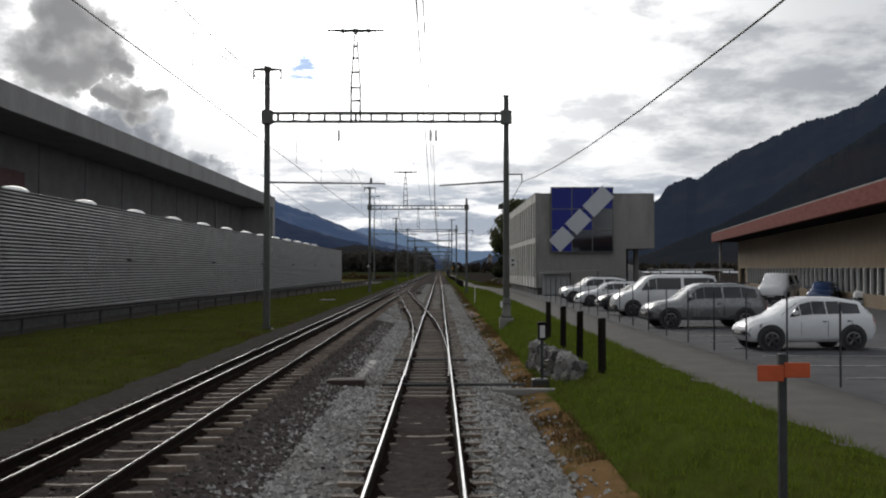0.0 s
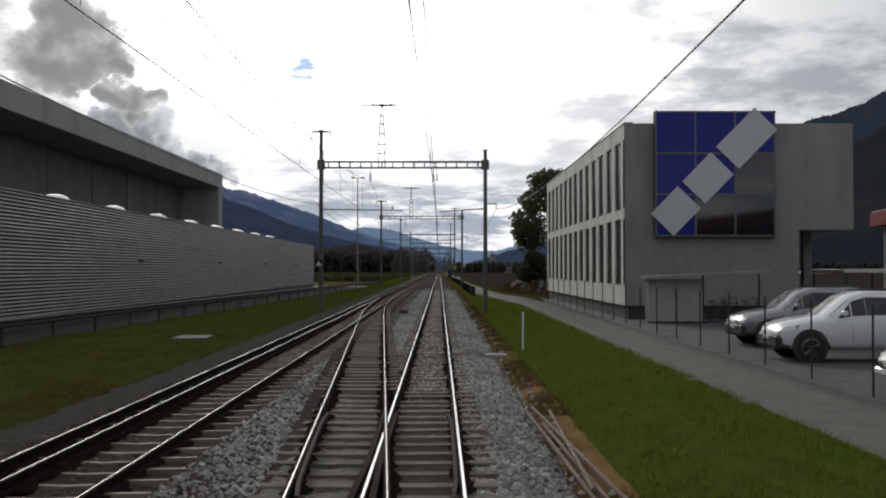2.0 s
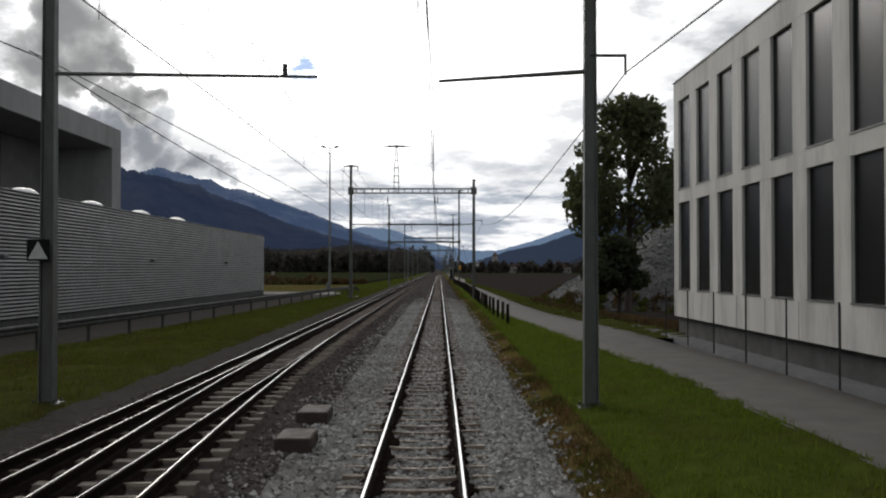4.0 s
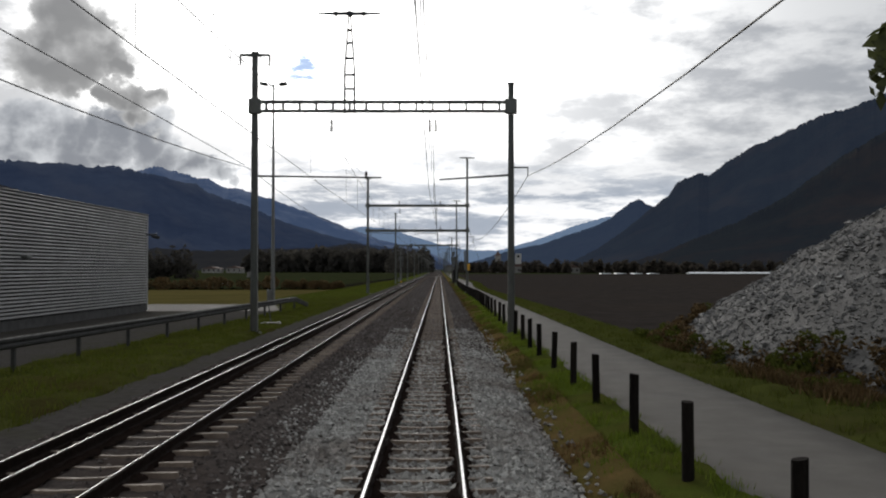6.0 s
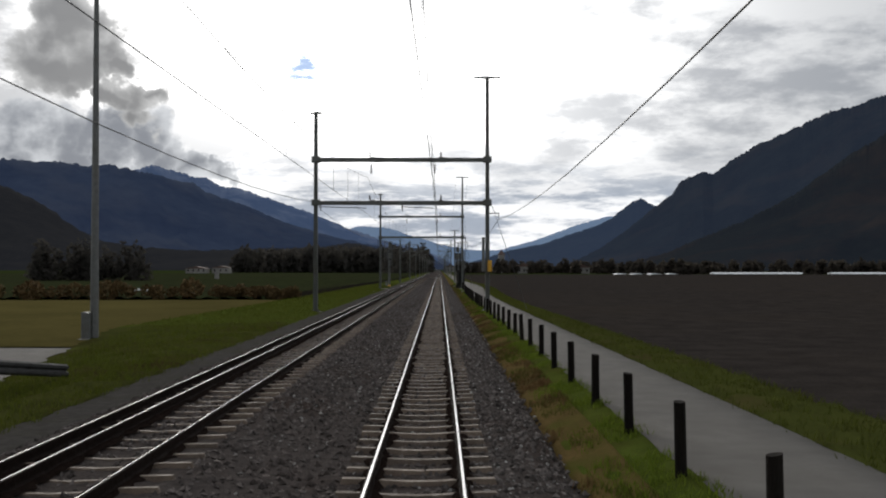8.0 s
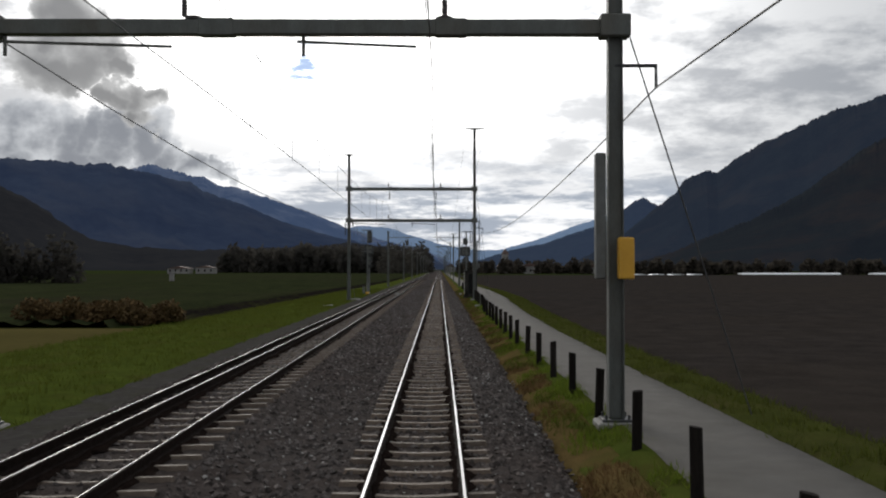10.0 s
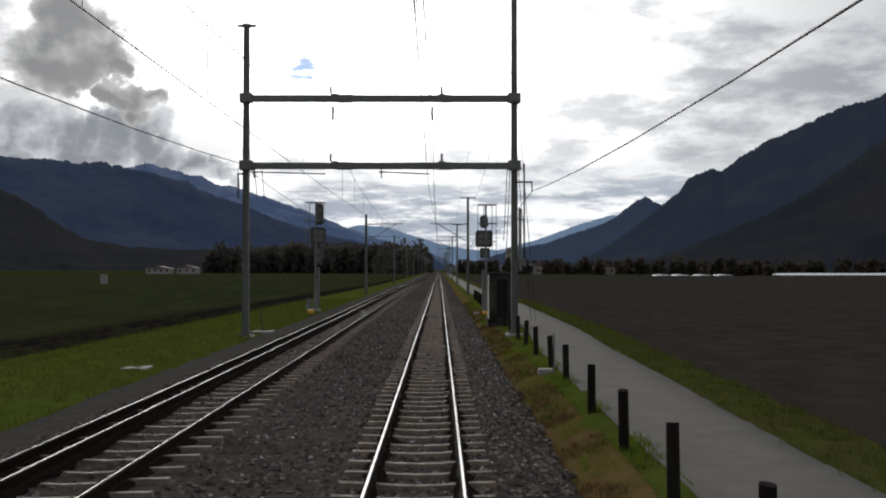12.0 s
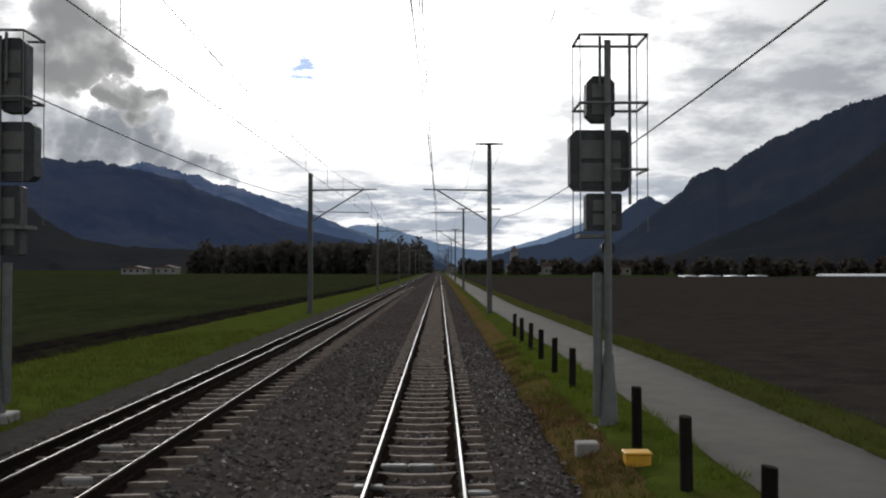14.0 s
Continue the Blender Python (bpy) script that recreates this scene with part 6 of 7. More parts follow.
        return p0.lerp(p1, f)

    # windscreen, rear window, side windows
    e = 0.10
    panel("windscreen", [on(3, 0.15, 4, 0.2, -1), on(3, 0.95, 4, 0.3, -1), on(3, 0.95, 4, 0.3, 1), on(3, 0.15, 4, 0.2, 1)], DARK_GLASS)
    panel("rear_window", [on(7, 0.15, 4, 0.4, -1), on(7, 0.9, 4, 0.2, -1), on(7, 0.9, 4, 0.2, 1), on(7, 0.15, 4, 0.4, 1)], DARK_GLASS)
    for side in (-1, 1):
        for i, f0, f1 in ((4, 0.05, 0.95), (5, 0.0, 0.47), (5, 0.53, 1.0), (6, 0.06, 0.85)):
            panel("side_window", [on(i, f0, 3, e, side), on(i, f1, 3, e, side), on(i, f1, 3, 0.88, side), on(i, f0, 3, 0.88, side)], DARK_GLASS)
        panel("side_window", [on(3, 0.45, 3, e, side), on(3, 0.97, 3, e, side), on(3, 0.97, 3, 0.85, side)], DARK_GLASS)
        panel("headlight", [on(0, 0.2, 2, 0.0, side), on(1, 0.75, 2, 0.1, side), on(1, 0.85, 2, 0.85, side), on(0, 0.6, 2, 0.9, side)], LAMP_GLASS, 0.015)
        panel("tail_light", [on(8, 0.1, 2, 0.1, side), on(8, 0.9, 2, 0.1, side), on(8, 0.9, 2, 0.95, side), on(8, 0.1, 2, 0.95, side)], TAIL_RED, 0.015)
        panel("sill_trim", [on(2, 0.6, 0, 0.0, side), on(7, 0.3, 0, 0.0, side), on(7, 0.3, 0, 0.95, side), on(2, 0.6, 0, 0.95, side)], TRIM_BLACK, 0.01)
        for i, f in ((4, 0.0), (5, 0.5), (6, 0.45)):
            if not (kind == "van" and i == 6):
                panel("door_seam", [on(i, f, 1, 0.02, side), on(i, f + 0.018, 1, 0.02, side), on(i, f + 0.018, 1, 0.98, side), on(i, f, 1, 0.98, side)], TRIM_BLACK, 0.003)
        for i, f in ((5, 0.32), (6, 0.25)):
            panel("door_handle", [on(i, f, 1, 0.88, side), on(i, f + 0.13, 1, 0.88, side), on(i, f + 0.13, 1, 0.95, side), on(i, f, 1, 0.95, side)], TRIM_BLACK, 0.03)
        mz = st[3][2] + 0.1
        part("mirror", box(Ln * 0.33, Ln * 0.33 + 0.12, *sorted((side * W * 0.5, side * (W * 0.5 + 0.16))), mz, mz + 0.13, 0.03), paint_mat if kind != "van" else TRIM_BLACK, t)
        for u in (0.17, 0.81):
            cx, wr = Ln * u, 0.31 if kind in ("hatch", "wagon") else 0.35
            ys = side * W * 0.5
            part("wheel_arch", rod(bmesh.new(), (cx, ys * 0.90, wr + 0.03), (cx, ys * 1.004, wr + 0.03), wr + 0.075, seg=20), TRIM_BLACK, t)
            wheel = part("wheel", rod(bmesh.new(), (cx, ys * 0.80, wr), (cx, ys * 1.012, wr), wr, wr * 0.97, 20), RUBBER, t)
            bm = bmesh.new()
            for k in range(14):
                a, b = 6.2832 * k / 14, 6.2832 * (k + 1) / 14
                q = [bm.verts.new((cx + wr * f * math.cos(u), ys * d, wr + wr * f * math.sin(u))) for f, u, d in ((0.68, a, 1.016), (0.68, b, 1.016), (0.58, b, 1.03), (0.58, a, 1.03))]
                bm.faces.new(q)
            for k in range(5):
                a = 6.2832 * (k + 0.25) / 5
                rod(bm, (cx, ys * 1.018, wr), (cx + wr * 0.60 * math.cos(a), ys * 1.022, wr + wr * 0.60 * math.sin(a)), wr * 0.10, wr * 0.13, 5)
            rod(bm, (cx, ys * 1.0, wr), (cx, ys * 1.032, wr), wr * 0.15, wr * 0.12, 8)
            part("rim", bm, ALLOY, wheel, "five-spoked metal rim")
    if kind != "hatch":
        part("bumper", box(-0.03, Ln * 0.085, -W * 0.44, W * 0.44, sill - 0.02, sill + (0.34 if kind != "wagon" else 0.20), 0.07), TRIM_BLACK if kind != "wagon" else paint_mat, t)
    part("bumper_grille", box(-0.045, 0.06, -W * 0.27, W * 0.27, sill + 0.16, sill + 0.30, 0.02), TRIM_BLACK, t)
    part("number_plate", box(-0.06, -0.047, -0.24, 0.24, sill + 0.20, sill + 0.28), SIGN_WHITE, t)
    if kind in ("wagon", "suv"):
        for side in (-1, 1):
            part("roof_rail", rod(bmesh.new(), (Ln * 0.48, side * W * 0.31, st[5][3] + 0.05), (Ln * 0.88, side * W * 0.30, st[5][3] + 0.03), 0.02, seg=6), TRIM_BLACK, t)
    return t


CAR_X = 8.25
car("hatch", PAINT_WHITE, "small white hatchback parked nose to the lane", CAR_X + 0.45, 28.0, 4)
car("suv", PAINT_SILVER, "silver-grey off-roader parked nose to the lane", CAR_X - 0.1, 38.3, 3)
car("van", PAINT_WHITE, "white panel van with side windows parked nose to the lane", CAR_X + 0.35, 48.0, 0)
car("wagon", PAINT_BLACK, "black estate car parked nose to the lane", CAR_X + 0.6, 54.2, 2)
car("wagon", PAINT_WHITE, "white estate car parked nose to the lane", CAR_X + 0.3, 60.4, 0)
car("suv", PAINT_WHITE, "white off-roader parked nose to the lane", CAR_X + 0.2, 67.0, -2)
car("suv", PAINT_SILVER, "silver off-roader parked beside a white one", CAR_X + 0.7, 71.6, 2)
car("van", PAINT_WHITE, "small white van parked before the workshop", 21.6, 64.0, 60)
car("hatch", PAINT_BLUE, "blue hatchback parked before the workshop", 23.9, 62.0, 60)
car("wagon", PAINT_WHITE, "white estate car parked before the workshop", 25.4, 58.5, 60)
car("wagon", PAINT_BLACK, "dark estate car parked before the workshop", 27.0, 53.5, 60)

# parking bay lines
for k in range(14):
    y = 20.4 + 2.6 * k
    whole("bay_line", box(8.6, 13.4, y - 0.05, y + 0.05, 0.10, 0.125), WORN_LINE, "worn white parking bay line on the tar", "road marking", "parking bay lines", "structure")


def mesh_fence():
    t = thing("wire_fence", "row of slim grey steel fence posts along the car park", "fence")
    y0, y1, x = 19.0, 118.0, 7.92
    n = 34
    for k in range(n + 1):
        y = y0 + (y1 - y0) * k / n
        part("post", rod(bmesh.new(), (x, y, 0.0), (x, y, 1.72), 0.022, seg=8), DARK_STEEL, t)


mesh_fence()

# ---------------------------------------------------------------- gravel heap


def stones(points, sizes, seed, squash=0.7):
    """Irregular eight-faced stones at the points."""
    r = rng(seed)
    m = len(points)
    base = np.array([(1, 0, 0), (0, 1, 0), (-1, 0, 0), (0, -1, 0), (0, 0, 1), (0, 0, -1)], float)
    v = base[None] * (0.65 + 0.7 * r.rand(m, 6, 1)) + 0.25 * r.normal(size=(m, 6, 3))
    v *= np.array([1.0, 1.0, squash]) * np.asarray(sizes)[:, None, None]
    a = r.rand(m) * 6.283
    c, s = np.cos(a), np.sin(a)
    x = v[:, :, 0] * c[:, None] - v[:, :, 1] * s[:, None]
    y = v[:, :, 0] * s[:, None] + v[:, :, 1] * c[:, None]
    v[:, :, 0], v[:, :, 1] = x, y
    v += np.asarray(points)[:, None, :]
    f = np.array([(0, 1, 4), (1, 2, 4), (2, 3, 4), (3, 0, 4), (1, 0, 5), (2, 1, 5), (3, 2, 5), (0, 3, 5)])
    F = (f[None] + 6 * np.arange(m)[:, None, None]).reshape(-1, 3)
    return v.reshape(-1, 3).tolist(), F.tolist()


def heap_height(x, y):
    dx, dy = (x - 20.8) / 13.4, (y - 155.0) / 13.5
    d = (abs(dx) ** 3 + abs(dy) ** 3) ** (1 / 3)
    h = 9.0 * max(0.0, 1 - d)
    return h + (0.45 * noise.noise((x * 0.35, y * 0.35, 2.0)) + 0.2 * noise.noise((x * 1.1, y * 1.1, 5.0))) * min(1.0, 2.5 * max(0, 1.05 - d)) - 0.15


def gravel_heap():
    n = 70
    verts, faces = [], []
    for i in range(n + 1):
        for j in range(n + 1):
            x, y = 6.8 + 28.0 * i / n, 141 + 28.0 * j / n
            verts.append((x, y, heap_height(x, y) - 0.12))
    for i in range(n):
        for j in range(n):
            a = i * (n + 1) + j
            faces.append((a, a + n + 1, a + n + 2, a + 1))
    tagged(raw("gravel_heap", verts, faces, HEAP, smooth=True), "large heap of grey quarry stone beside the lane", "gravel heap", kind="stuff")
    r = rng(44)
    pts, sz = [], []
    while len(pts) < 26000:
        x, y = 7.3 + 16 * r.rand(), 141.3 + 27.4 * r.rand()
        z = heap_height(x, y)
        if z > -0.06:
            pts.append((x, y, z - 0.11)), sz.append(0.022 + 0.035 * r.rand() + 0.12 * r.rand() ** 16)
    v, f = stones(pts, sz, 45)
    tagged(raw("heap_stones", v, f, HEAP_STONE), "loose pale broken stones over the heap", "stones", kind="stuff")


gravel_heap()

# ---------------------------------------------------------------- posts, signs and small things by the line


def post_row(name, spots, h, label, group, r=0.066):
    bm = rod(bmesh.new(), (0, 0, -0.4), (0, 0, h), r, r * 0.94, 10)
    for v in bm.verts:
        if v.co.z > 0:
            v.co.z += 0.012 * (v.co.x / r)
    first_ = tagged(part(name, bm, POST_WOOD, None), label, "post", group)
    r_ = rng(61)
    first_.matrix_basis = pose(*spots[0])
    for p in spots[1:]:
        copy_thing(first_, pose(*p, r_.normal() * 1.0, r_.normal() * 1.0, r_.rand() * 360))


def post_x(y):
    return float(np.interp(y, (129, 140, 150, 206, 243, 267, 275, 306), (3.3, 3.16, 3.10, 3.10, 2.80, 2.80, 3.04, 3.04)))


# the posts stand three metres or so apart, set by hand and none quite true
POST_GAPS = (3.5, 3.1, 3.4, 3.0, 3.5, 3.6, 2.9, 2.7, 3.3, 3.2, 3.4, 3.2, 3.6, 3.3, 3.2, 3.2, 3.3, 3.2, 3.1, 3.3, 3.2)
SHORT_GAPS = (2.9, 3.0, 2.7, 3.0, 2.8, 3.0, 3.1, 2.9, 3.6, 4.5, 2.9, 3.9, 3.4, 3.1, 3.7)
long_posts = [128.6, 131.6] + [134.8 + sum(POST_GAPS[:k]) for k in range(len(POST_GAPS) + 1)]
short_posts = [long_posts[-1] + 3.08 * k for k in range(1, 13)] + [243.5 + sum(SHORT_GAPS[:k]) for k in range(len(SHORT_GAPS) + 1)]
short_posts += [295.3, 300.9, 303.8, 306.6, 309.4, 312.8] + [316.2 + 3.2 * k for k in range(6)]
post_row("wooden_post", [(post_x(y), y, -0.12) for y in long_posts], 0.92, "dark tarred wooden post at the lane's edge", "wooden posts along the lane", 0.075)
post_row("wooden_post", [(post_x(y), y, -0.12) for y in short_posts], 0.82,
         "shorter dark tarred wooden post at the lane's edge", "wooden posts along the lane", 0.075)
post_row("wooden_post", [(3.56, y, 0.30) for y in (20.2, 23.4, 26.5, 30.1)], 1.06, "tall dark wooden post in the grass", "wooden posts by the switch", 0.085)


def orange_sign():
    t = thing("orange_board", "short orange board on a rusty steel post", "sign", (3.02, 8.0, -0.04))
    part("post", box(-0.03, 0.03, -0.03, 0.03, -0.4, 1.72, 0.006), DARK_STEEL, t)
    bm = box(-0.21, 0.0, -0.045, -0.03, 1.50, 1.63, 0.004)
    part("board", bm, ORANGE, t, "faded orange board")
    part("board", box(0.002, 0.21, -0.047, -0.032, 1.53, 1.65, 0.004), ORANGE, t, "faded orange board")


orange_sign()


def point_lever():
    t = thing("switch_lantern", "slim black point indicator with a white lantern plate", "railway signal", (2.52, 21.9, -0.25))
    part("stem", rod(bmesh.new(), (0, 0, 0), (0, 0, 1.06), 0.032), DARK_STEEL, t)
    head = part("lantern", box(-0.09, 0.09, -0.09, 0.09, 1.05, 1.41, 0.015), SIGN_BLACK, t)
    part("lens_plate", box(-0.055, 0.055, -0.105, -0.091, 1.10, 1.37, 0.005), SIGN_WHITE, head, "white lantern face")
    part("cowl", box(-0.105, 0.105, -0.12, 0.10, 1.41, 1.44, 0.008), SIGN_BLACK, head)
    part("lever_box", box(-0.22, 0.15, -0.15, 0.2, -0.1, 0.2, 0.03), DARK_STEEL, t)
    bm = box(1.45, 2.72, 20.9, 21.12, -0.30, -0.16, 0.02)
    whole("cable_trough_cover", bm, CONCRETE, "pale concrete trough cover lying across the ballast edge", "trough cover")


point_lever()


def stone_wall():
    """A short dry wall of rough blocks, in uneven courses."""
    t = thing("dry_stone_wall", "low dry wall of rough pale grey stone blocks beside the switch", "stone wall", (2.72, 26.4, -0.30))
    r = rng(71)
    run = Vector((3.14 - 2.72, 20.5 - 26.4, 0))
    L, d = run.length, run.normalized()
    ang = math.degrees(math.atan2(d.y, d.x))
    k = 0
    for course, (z, hgt) in enumerate(((0.0, 0.30), (0.27, 0.26), (0.51, 0.24))):
        u = 0.12 * course
        while u < L - 0.15 * course:
            l = 0.15 + 0.20 * r.rand()
            bm = box(-0.5, 0.5, -0.5, 0.5, -0.5, 0.5)
            for v in bm.verts:
                v.co += Vector((r.normal(), r.normal(), r.normal())) * 0.13
            bmesh.ops.bevel(bm, geom=list(bm.edges), offset=0.17, segments=2, affect="EDGES")
            p = d * (u + l / 2)
            m = pose(p.x + r.normal() * 0.03 + 0.03 * course, p.y, z + hgt / 2 + r.normal() * 0.02, r.normal() * 20, r.normal() * 20, ang + r.normal() * 25) @ Matrix.Diagonal((l * 1.05, 0.26 + 0.14 * r.rand(), hgt * (0.75 + 0.4 * r.rand()), 1))
            bmesh.ops.transform(bm, matrix=m, verts=bm.verts)
            part("stone", bm, (HEAP_STONE, HEAP, GABLE, CONCRETE)[k % 4], t)
            k += 1
            u += l


stone_wall()


def timber():
    t = thing("timber_stack", "loose thin reddish-brown poles lying beside the ballast", "timber", (2.0, 56.5, -0.30))
    wood = mat("timber_red", (0.20, 0.13, 0.10), (0.11, 0.07, 0.055), 6, 0.85, bump=0.6, stretch=(3, 0.3, 3))
    for xa, xb, ya, yb, z in ((-0.16, 0.0, 4.1, -4.0, 0.09), (-0.05, 0.30, 3.9, -4.3, 0.16), (0.22, -0.02, 3.4, -3.2, 0.17), (-0.02, 0.12, 2.2, -4.2, 0.12)):
        part("pole", rod(bmesh.new(), (xa, ya, z - 0.02), (xb, yb, z + 0.03), 0.026, 0.03, 6), wood, t)


timber()
whole("white_marker_post", rod(bmesh.new(), (2.87, 73.4, -0.4), (2.88, 73.4, 1.0), 0.03, seg=8), WHITE, "slim white marker post in the grass", "post")


def slab(name, x, y, z, w, d, h, m, label, category):
    return whole(name, box(x - w / 2, x + w / 2, y - d / 2, y + d / 2, z - 0.2, z + h, 0.02), m, label, category)


slab("concrete_block", 2.15, 72.6, -0.36, 0.95, 0.5, 0.12, CONCRETE, "flat pale concrete slab in the withered weeds", "concrete block")
slab("manhole_cover", -8.4, 77.3, -0.14, 1.15, 1.5, 0.12, HEAP, "square weathered concrete manhole lid in the grass", "manhole")
slab("manhole_cover", -7.25, 278.0, -0.18, 0.62, 0.7, 0.10, CONCRETE, "small concrete manhole lid by the gravel walkway", "manhole")
slab("concrete_block", -7.3, 171.4, -0.16, 0.85, 0.6, 0.12, CONCRETE, "low concrete block with an iron stake beside the walkway", "concrete block")
slab("concrete_block", -6.6, 292.0, -0.16, 0.85, 0.6, 0.10, CONCRETE, "low concrete block with an iron stake beside the walkway", "concrete block")
for x, y in ((-7.3, 171.4), (-6.6, 292.0)):
    whole("iron_stake", rod(bmesh.new(), (x, y, -0.12), (x - 0.12, y, 0.78), 0.025, seg=6), DARK_STEEL, "thin rusty stake in a concrete block", "stake")
for y_ in (23.7, 24.75, 25.8, 26.85):
    slab("trough_lid", -1.62 + (y_ - 23.3) * 0.022, y_, -0.22, 0.24, 1.0, 0.07, CONCRETE, "pale narrow concrete lid of a cable trough in the ballast", "trough lid")
MOTOR_BROWN = mat("brown_motor", (0.055, 0.034, 0.026), (0.030, 0.020, 0.016), 5.0, 0.85, bump=0.4)
slab("point_motor", -1.74, 21.6, -0.22, 0.80, 0.5, 0.20, MOTOR_BROWN, "rusty brown point motor box beside the switch", "point motor")
for x, y in ((-1.75, 98.5), (-1.8, 101.0)):
    slab("point_motor", x, y, -0.2, 0.5, 0.9, 0.24, MOTOR_BROWN, "dark low point motor box between the tracks", "point motor")


# signals seen from behind
def signal(x, y, z, mirror, label):
    t = thing("main_signal", label, "railway signal", (x, y, z), "light signals with guard cages")
    s = mirror
    part("footing", box(-0.30, 0.30, -0.30, 0.30, -0.35, 0.14, 0.03), CONCRETE, t)
    bm = rod(bmesh.new(), (0, 0, 0.04), (0, 0, 1.3), 0.17, 0.08, 14)
    part("tapered_foot", bm, GALV, t)
    part("pole", rod(bmesh.new(), (0, 0, 1.25), (0, 0, 6.35), 0.062, 0.055, 12), GALV, t)
    part("cable_pipe", rod(bmesh.new(), (-0.17 * s, 0.02, 0.3), (-0.17 * s, 0.02, 2.6), 0.075, seg=10), GALV, t)

    def shield(name, cx, cz, w, h, ch, d=0.30):
        o = [(cx - w / 2 + ch, cz - h / 2), (cx + w / 2 - ch, cz - h / 2), (cx + w / 2, cz - h / 2 + ch), (cx + w / 2, cz + h / 2 - ch),
             (cx + w / 2 - ch, cz + h / 2), (cx - w / 2 + ch, cz + h / 2), (cx - w / 2, cz + h / 2 - ch), (cx - w / 2, cz - h / 2 + ch)]
        b = bmesh.new()
        prism(b, o, 0.08, 0.08 + d)
        ob = part(name, b, DARK_STEEL, t, "dark back of a lamp housing")
        for k in range(2):
            part("rear_hatch", box(cx - w * 0.32, cx + w * 0.32, 0.062, 0.079, cz - h * 0.36 + k * h * 0.38, cz - h * 0.05 + k * h * 0.38, 0.008), MAST, ob)
        return ob
    if s > 0:
        shield("upper_lamp_housing", -0.10, 5.42, 0.46, 0.74, 0.11)
        shield("main_lamp_housing", -0.10, 4.42, 1.0, 0.98, 0.10)
        shield("lower_lamp_housing", -0.05, 3.58, 0.58, 0.60, 0.03)
    else:
        shield("upper_lamp_housing", 0.19, 5.72, 0.46, 1.24, 0.10)
        shield("main_lamp_housing", 0.12, 4.45, 0.90, 0.98, 0.08)
        shield("lower_lamp_housing", 0.10, 3.30, 0.48, 1.16, 0.03)
    part("small_lamp", rod(bmesh.new(), (0.02, 0.08, 3.0), (0.02, 0.32, 3.0), 0.11, seg=12), DARK_STEEL, t)
    # guard cage
    x0, x1, y0, y1 = -0.46, 0.62, -0.12, 0.75
    for z_ in (6.42, 5.32, 4.25):
        if z_ == 4.25:
            segs = [((x1, y0), (x1, y1)), ((0.1, y0), (x1, y0))]
        else:
            segs = [((x0, y0), (x1, y0)), ((x1, y0), (x1, y1)), ((x1, y1), (x0, y1)), ((x0, y1), (x0, y0))]
        bm = bmesh.new()
        for a, b in segs:
            rod(bm, (a[0] * s, a[1], z_), (b[0] * s, b[1], z_), 0.024, seg=6)
        part("cage_ring", bm, GALV, t)
    for a in ((x0, y0), (x1, y0), (x1, y1), (x0, y1)):
        part("cage_wire", rod(bmesh.new(), (a[0] * s, a[1], 3.25), (a[0] * s, a[1], 6.42), 0.009, seg=5), GALV, t)
    for a in (-0.12, 0.36):
        part("cage_upright", rod(bmesh.new(), (a * s, 0.02, 3.7 if a > 0 else 5.6), (a * s, 0.02, 6.42), 0.026, seg=6), GALV, t)
    part("platform", box(*sorted((-0.46 * s, 0.0)), 0.0, 0.5, 3.16, 3.22), GALV, t)
    return t


signal(2.98, 311.4, -0.30, 1, "grey railway light signal with caged lamp housings, from behind")
signal(-7.02, 311.8, -0.14, -1, "grey railway light signal beside the gravel walkway, from behind")


def yellow_box(x, y, z):
    t = thing("track_magnet_box", "small yellow box on a dark foot in the grass", "equipment box", (x, y, z), "yellow boxes by the signals")
    part("box", box(-0.16, 0.16, -0.13, 0.13, 0.10, 0.27, 0.02), YELLOW, t)
    part("lid", box(-0.175, 0.175, -0.145, 0.145, 0.26, 0.295, 0.01), YELLOW, t)
    part("foot", box(-0.12, 0.12, -0.1, 0.1, -0.2, 0.11, 0.02), DARK_STEEL, t)


yellow_box(2.80, 308.2, -0.27)
yellow_box(-6.72, 307.4, -0.16)
t_ = thing("cable_post", "short grey cable terminal post near the signal", "terminal post", (-7.36, 311.3, -0.16))
part("body", box(-0.13, 0.13, -0.1, 0.1, -0.1, 0.75, 0.02), GALV, t_)
part("cap", box(-0.15, 0.15, -0.12, 0.12, 0.75, 0.80, 0.01), DARK_STEEL, t_)
slab("concrete_block", 2.35, 309.5, -0.30, 0.32, 0.3, 0.22, CONCRETE, "small pale concrete marker block in the weeds", "concrete block")
slab("concrete_block", 2.98, 294.5, -0.26, 0.62, 0.42, 0.12, CONCRETE, "flat concrete slab in the grass beside the relay hut", "concrete block")
slab("concrete_block", 2.8, 277.0, -0.26, 0.34, 0.3, 0.24, CONCRETE, "small pale concrete marker block in the weeds", "concrete block")
whole("white_marker_post", rod(bmesh.new(), (2.95, 276.5, -0.4), (2.95, 276.5, 0.85), 0.018, seg=8), GALV, "thin pale stake beside a concrete block", "post")
# sleeper plates and magnets between the rails
for x, y in ((-0.35, 308.0), (0.05, 308.0), (-0.6, 306.8), (0.75, 306.5)):
    slab("track_plate", x * 0.9, y, -0.14, 0.34, 0.16, 0.035, GALV, "pale metal plate fixed between the rails", "track plate")
for x, y in ((-3.75, 306.5), (-3.6, 303.8), (-4.05, 308.5)):
    slab("track_plate", x, y, 0.0, 0.32, 0.14, 0.05, CONCRETE, "pale metal plate fixed between the rails", "track plate")


